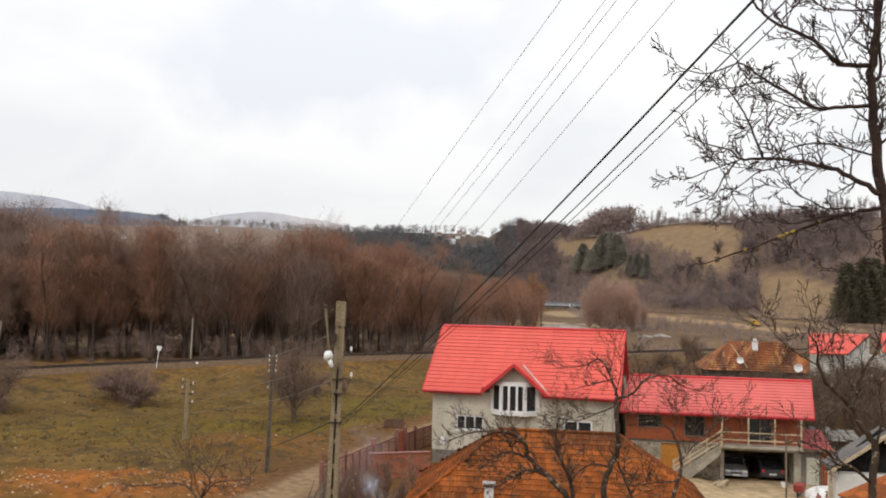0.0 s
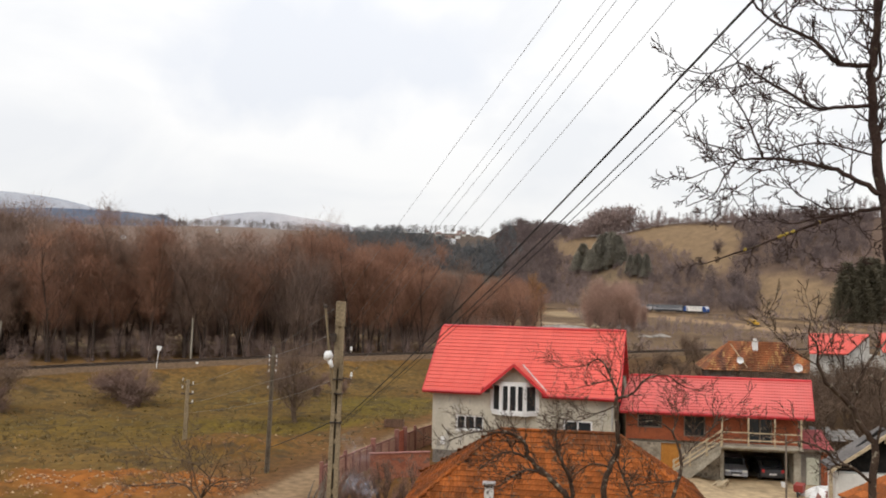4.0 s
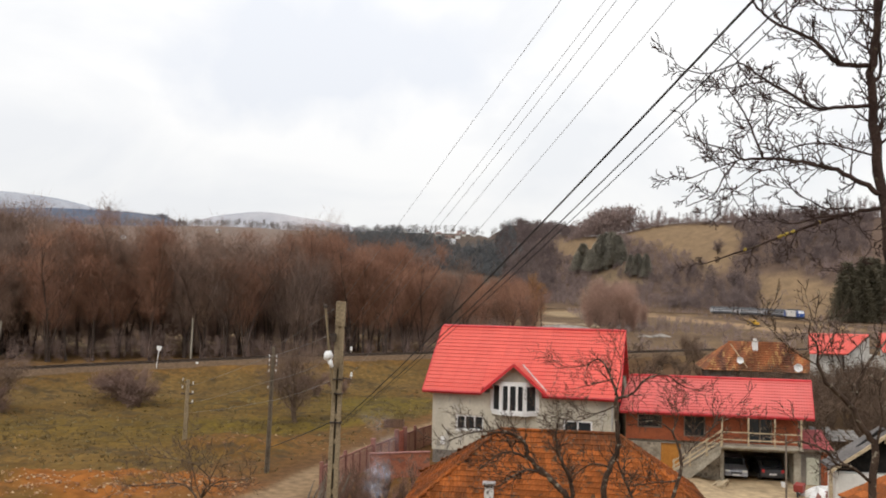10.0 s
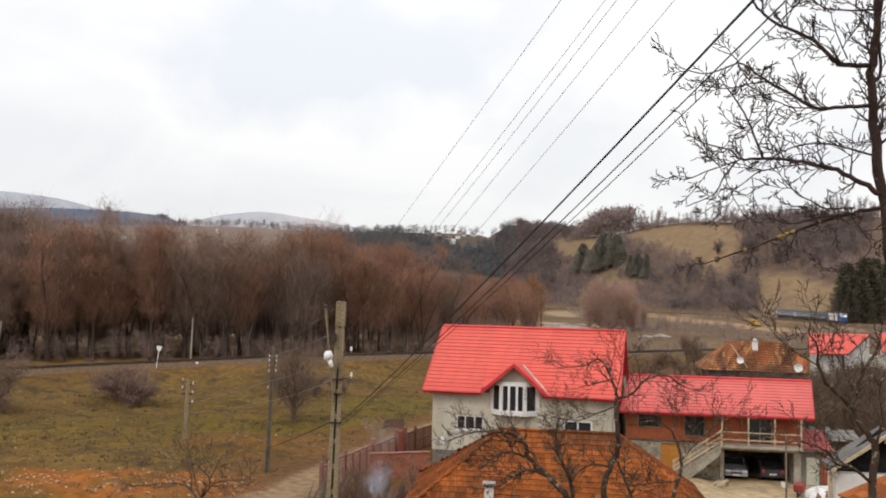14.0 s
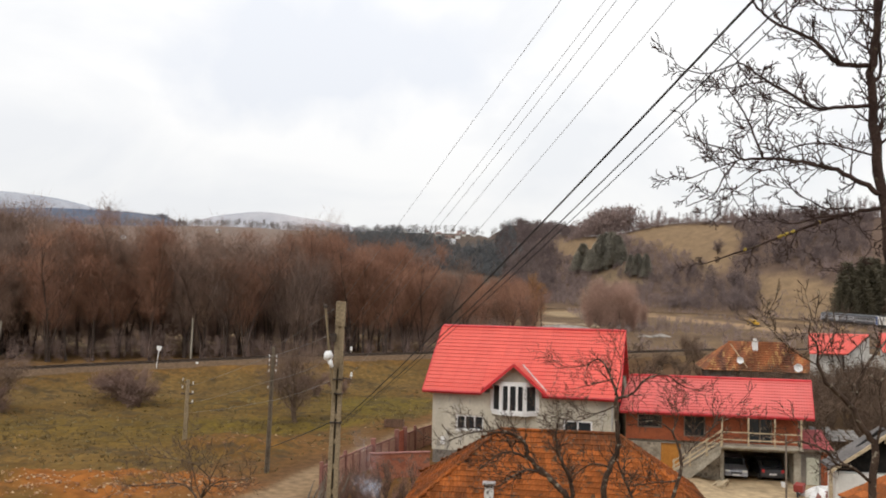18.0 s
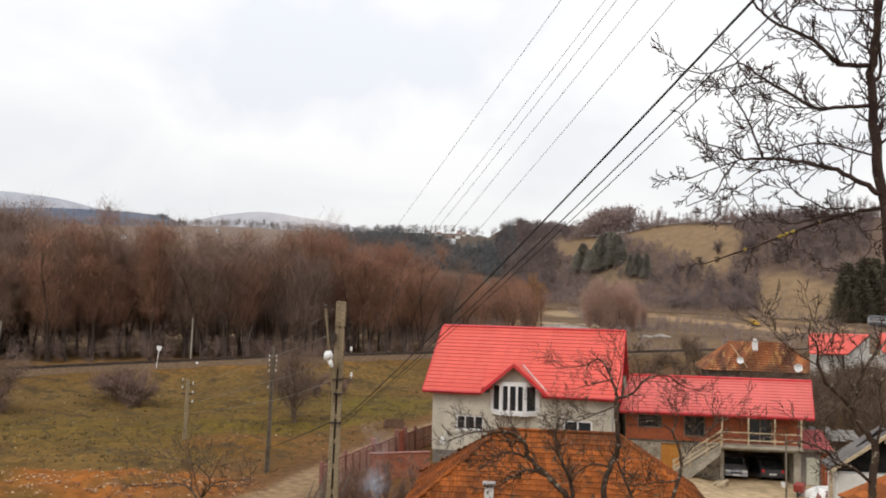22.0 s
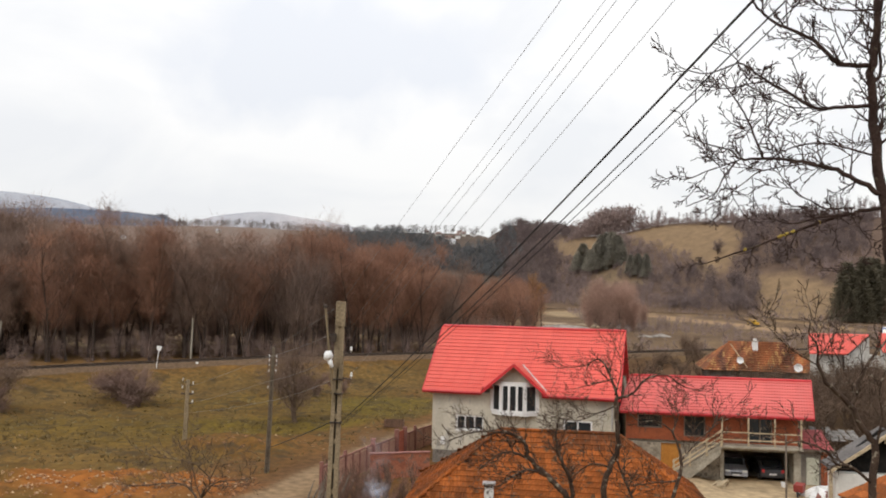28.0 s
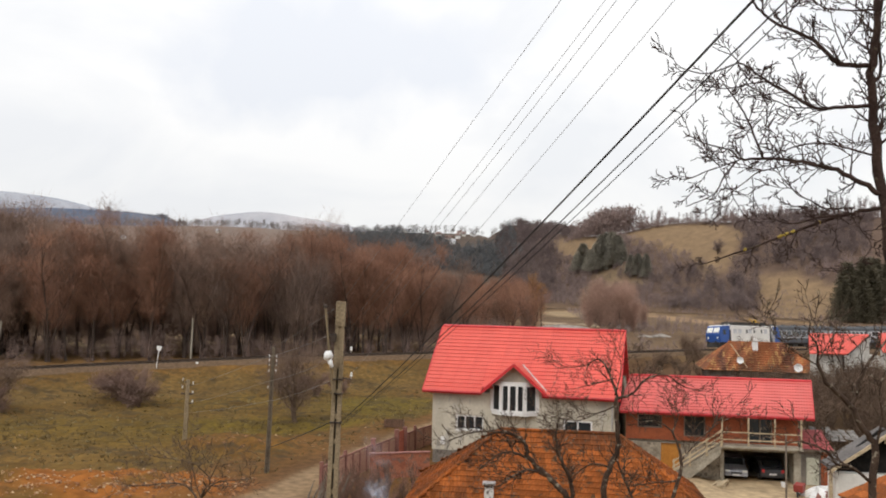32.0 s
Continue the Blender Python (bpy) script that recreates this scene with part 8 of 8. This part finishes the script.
PUFFS = build_smoke()
f = thing("bonfire", pose(-3.6, 41.6, gz(-3.6, 41.6)), "small smouldering heap of ash and sticks", "bonfire")
part("ash_heap", lumpy(61, 0.7, 0.6, 0.25, 0.4), PLINTH, f)
for k in range(6):
    part("stick", Build().tube([(0.5 * math.cos(k), 0.5 * math.sin(k), 0.05), (0.1 * math.cos(k + 2), 0.1 * math.sin(k + 2), 0.45)], 0.03, 5), BARK, f)


# ---- the train ----
def bogie(parent, x, wheels, gauge=0.75):
    b = part("bogie", Build().box(-1.75, 1.75, -1.05, -0.9, 0.35, 0.75).box(-1.75, 1.75, 0.9, 1.05, 0.35, 0.75).box(-0.3, 0.3, -0.9, 0.9, 0.45, 0.8), T_DARK, parent, at=pose(x, 0, 0))
    for wx in wheels:
        for s in (-1, 1):
            part("wheel", Build().lathe([(0.1, -0.07), (0.45, -0.07), (0.5, -0.05), (0.5, 0.03), (0.46, 0.07), (0.1, 0.07)], 16, Matrix.Rotation(radians(90), 4, "X")), IRON, b, at=pose(wx, s * gauge, 0.5))


def locomotive():
    """Runs towards +x; the cab's white brow, blue front and ends, cream sides."""
    t = thing("locomotive", Matrix(), "cream and blue electric locomotive drawing the passenger train", "locomotive", "train")
    L = 9.6
    side = [(-L, 1.1), (L, 1.1), (L + 0.12, 2.3), (L - 0.55, 3.55), (L - 1.0, 3.75), (-L + 1.0, 3.75), (-L + 0.55, 3.55), (-L - 0.12, 2.3)]
    part("body", Build().extrude(side, 1, -1.48, 1.48), T_WHITE, t, bevel=0.12)
    for s in (-1, 1):
        if s > 0:
            blue = [(7.1, 1.07), (L + 0.03, 1.07), (L + 0.16, 2.32), (L - 0.48, 3.57), (L - 0.95, 3.68), (6.5, 3.68)]
        else:
            blue = [(-7.4, 3.6), (-L + 0.52, 3.6), (-L - 0.16, 2.32), (-L - 0.03, 1.07), (-7.4, 1.07)][::-1]
        end = part("cab_end", Build().extrude(blue if s > 0 else blue[::-1], 1, -1.52, 1.52), T_BLUE, t, "bright blue cab end", bevel=0.04)
        for y in (-0.7, 0.7):
            # leading windscreens are near white: the sky's reflection is in the colour
            part("windscreen", Build().box(-0.02, 0.03, -0.58, 0.58, -0.42, 0.42), LAMP_SKY_WHITE if s > 0 else PANE, end, "windscreen reflecting the sky", at=pose(s * (L - 0.1), y, 2.98, 0, -s * 24, 0))
            part("headlight", Build().lathe([(0.02, -0.05), (0.16, -0.05), (0.16, 0.05), (0.02, 0.07)], 12, Matrix.Rotation(radians(90), 4, "Y")), LAMP_SKY_WHITE, end, at=pose(s * (L + 0.08), y * 1.45, 1.75))
        for y in (-1.53, 1.53):
            part("cab_window", Build().box(-0.4, 0.4, -0.015, 0.015, -0.36, 0.36), PANE, end, at=pose(s * 8.3, y, 2.65))
            part("cab_door", Build().box(-0.34, 0.34, -0.02, 0.02, -0.95, 0.95), T_DARK, t, at=pose(s * 6.6, y * 0.98, 2.1))
        part("snow_plough", Build().extrude([(s * (L - 0.5), 0.25), (s * (L + 0.3), 0.3), (s * (L + 0.1), 1.05), (s * (L - 0.5), 1.05)], 1, -1.3, 1.3), T_DARK, t)
        for y in (-0.88, 0.88):
            part("buffer", Build().lathe([(0.08, 0), (0.08, 0.5), (0.22, 0.5), (0.22, 0.58)], 10, Matrix.Rotation(radians(90 * s), 4, "Y")), T_DARK, t, at=pose(s * L, y, 1.05))
    for x in (-3.6, -1.2, 1.2):
        for y in (-1.49, 1.49):
            part("body_window", Build().box(-0.22, 0.22, -0.012, 0.012, -0.3, 0.3), PANE, t, at=pose(x, y, 2.85))
    for x in (-4.9, 0.2, 3.4, 4.9):
        for y in (-1.49, 1.49):
            part("grille", Build().box(-0.5, 0.5, -0.012, 0.012, -0.35, 0.35), T_SILVER, t, at=pose(x, y, 2.85))
    part("underframe", Build().box(-L + 0.4, L - 0.4, -1.3, 1.3, 0.75, 1.09).box(-1.6, 1.6, -1.35, 1.35, 0.35, 0.8), T_DARK, t)
    part("roof_housing", Build().extrude([(-6.2, 3.7), (5.6, 3.7), (5.1, 4.28), (-5.7, 4.28)], 1, -1.2, 1.2), T_DARK, t, "dark roof equipment", bevel=0.04)
    for s in (-1, 1):
        pg = part("pantograph", Build().tube([(s * 5.4, -0.5, 3.78), (s * 7.2, -0.35, 4.1), (s * 5.9, -0.5, 4.3)], 0.035, 5).tube([(s * 5.4, 0.5, 3.78), (s * 7.2, 0.35, 4.1), (s * 5.9, 0.5, 4.3)], 0.035, 5).tube([(s * 5.9, -0.9, 4.3), (s * 5.9, 0.9, 4.3)], 0.04, 5), IRON, t)
        for x in (5.5, 6.6):
            part("roof_insulator", INSULATOR, PORCELAIN, pg, at=pose(s * x, 0.6, 3.75) @ Matrix.Diagonal((2, 2, 1.5, 1)))
    for x in (-5.1, 5.1):
        bogie(t, x, (-1.6, 0.1, 1.6))
    return t


def carriage(lower, upper, label):
    t = thing("carriage", Matrix(), label, "railway carriage", "train")
    L, W = 11.0, 1.42
    part("body", Build().extrude([(-W, 1.05), (W, 1.05), (W + 0.02, 2.2), (W - 0.06, 3.35), (-W + 0.06, 3.35), (-W - 0.02, 2.2)], 0, -L, L), lower, t, bevel=0.05)
    part("roof", Build().extrude([(-W + 0.02, 3.352), (W - 0.02, 3.352), (W - 0.12, 3.62), (W * 0.62, 3.9), (0, 4.02), (-W * 0.62, 3.9), (-W + 0.12, 3.62)], 0, -L, L), T_ROOF, t, bevel=0.04)
    for y in (-1, 1):
        band = part("window_band", Build().extrude([(y * (W + 0.025), 2.12), (y * (W + 0.03), 2.2), (y * (W - 0.03), 3.15), (y * (W - 0.08), 3.15), (y * (W - 0.03), 2.12)], 0, -L + 0.05, L - 0.05), upper, t)
        part("waist_stripe", Build().box(-L + 0.1, L - 0.1, -0.012, 0.012, 1.86, 2.02), T_SILVER, t, "pale waist stripe", at=pose(0, y * (W + 0.03), 0))
        wm = Build().box(-0.62, 0.62, -0.015, 0.015, -0.38, 0.38).mesh("window")
        wm.materials.append(PANE)
        for i in range(10):
            part("window", wm, PANE, band, at=pose(-8.1 + i * 1.8, y * (W + 0.012), 2.66, 3.2 * y))
        for x in (-10.1, 10.1):
            d = part("door", Build().box(-0.42, 0.42, -0.02, 0.02, -1.0, 1.0), upper, t, at=pose(x, y * (W + 0.02), 2.15))
            part("door_window", Build().box(-0.24, 0.24, -0.012, 0.012, 0.2, 0.8), PANE, d, at=pose(0, y * 0.02, 0))
    for s in (-1, 1):
        part("gangway", Build().box(-0.2, 0.2, -0.75, 0.75, 1.0, 3.3), T_DARK, t, at=pose(s * (L + 0.12), 0, 0))
        bogie(t, s * 7.6, (-1.25, 1.25))
    part("underframe", Build().box(-L + 0.3, L - 0.3, -1.25, 1.25, 0.82, 1.04).box(-3.5, -1.0, -1.2, 1.2, 0.4, 0.82).box(1.2, 2.8, -1.2, 1.2, 0.45, 0.82), T_DARK, t)
    for x in (-8, -4, 0, 4, 8):
        part("roof_vent", Build().box(-0.3, 0.3, -0.25, 0.25, 3.98, 4.12), T_ROOF, t, at=pose(x, 0, 0))
    return t


LOCO = locomotive()
COACHES = [carriage(T_GREYBLUE, T_GREY, "dark blue-grey passenger carriage with a grey window band"),
           carriage(T_GREYBLUE, T_SILVER, "blue-grey passenger carriage with a pale silver window band"),
           carriage(T_GREYBLUE, T_SILVER, "blue-grey passenger carriage with a pale silver window band")]


def shorten(ob, k, tall=1.09):
    """Draws a vehicle's parts together along its length and up; wheels stay round."""
    done = set()
    for c in ob.children_recursive:
        c.location.x *= k
        c.location.z *= 1.0 if c.name.split(".")[0] == "wheel" else tall
        if c.name.split(".")[0] != "wheel" and c.data.name not in done:
            done.add(c.data.name)
            for v in c.data.vertices:
                v.co.x *= k
                v.co.z *= tall


shorten(LOCO, 0.82)
for coach in COACHES:
    shorten(coach, 0.92)


def nose_at(t):
    """How far along the line the locomotive's nose is at t seconds."""
    return float(np.interp(t, [0, 3, 6, 9, 10, 13, 17, 20, 21, 22, 23, 24, 26, 27, 28, 29, 30.5, 31.2, 32], [0, 41, 81, 122, 135, 175.5, 229.5, 271, 284.7, 298.5, 311, 323, 346, 358, 371.5, 388, 418, 430, 444]))


def vehicle_pose(u, half_base):
    a, b = along(u - half_base), along(u + half_base)
    d = b - a
    return Matrix.Translation((a + b) / 2) @ Vector((1, 0, 0)).rotation_difference(d).to_matrix().to_4x4()


def motions():
    back = [8.1, 26.7, 47.5, 68.3]
    for ob, off, hb in zip([LOCO, *COACHES], back, (4.2, 7.0, 7.0, 7.0)):
        walk(ob, [(t * 0.5, vehicle_pose(nose_at(t * 0.5) - off, hb)) for t in range(65)])
    beat = [0, 2, 3.5, 5.5, 7, 9, 11, 12, 13, 14.5, 17, 20, 21, 24, 28, 32]
    drift = [-0.1, -0.4, -0.6, -0.3, -0.4, -0.1, 0.95, 0.8, 0.8, 0.2, -0.4, 0.35, 0.15, 0.35, 0.2, 0.3]
    lift = [0.2, 0.05, 0.0, -0.4, -0.1, 0.7, 0.9, 0.5, 0.65, 0.35, -0.1, 0.35, 0.3, 0.0, -0.1, -0.25]
    for k, ob in enumerate(PUFFS):
        h = 0.45 + 0.2 * k if k < 6 else 2.0 + 0.9 * (k - 6)
        rows = []
        for i in range(33):
            t = i * 1.0
            dx, dz = float(np.interp(t, beat, drift)), float(np.interp(t, beat, lift))
            rows.append((t, pose(-3.6 + dx * (0.5 + 0.14 * min(k, 6)) + 0.16 * math.sin(0.9 * t + k * 1.7), 41.6, gz(-3.6, 41.6) + h + dz * (0.4 + 0.16 * min(k, 6)) + 0.15 * math.sin(0.7 * t + k * 2.3), 0, 8 * math.sin(0.8 * t + k), 25 * math.sin(0.5 * t + k))))
        walk(ob, rows)


motions()
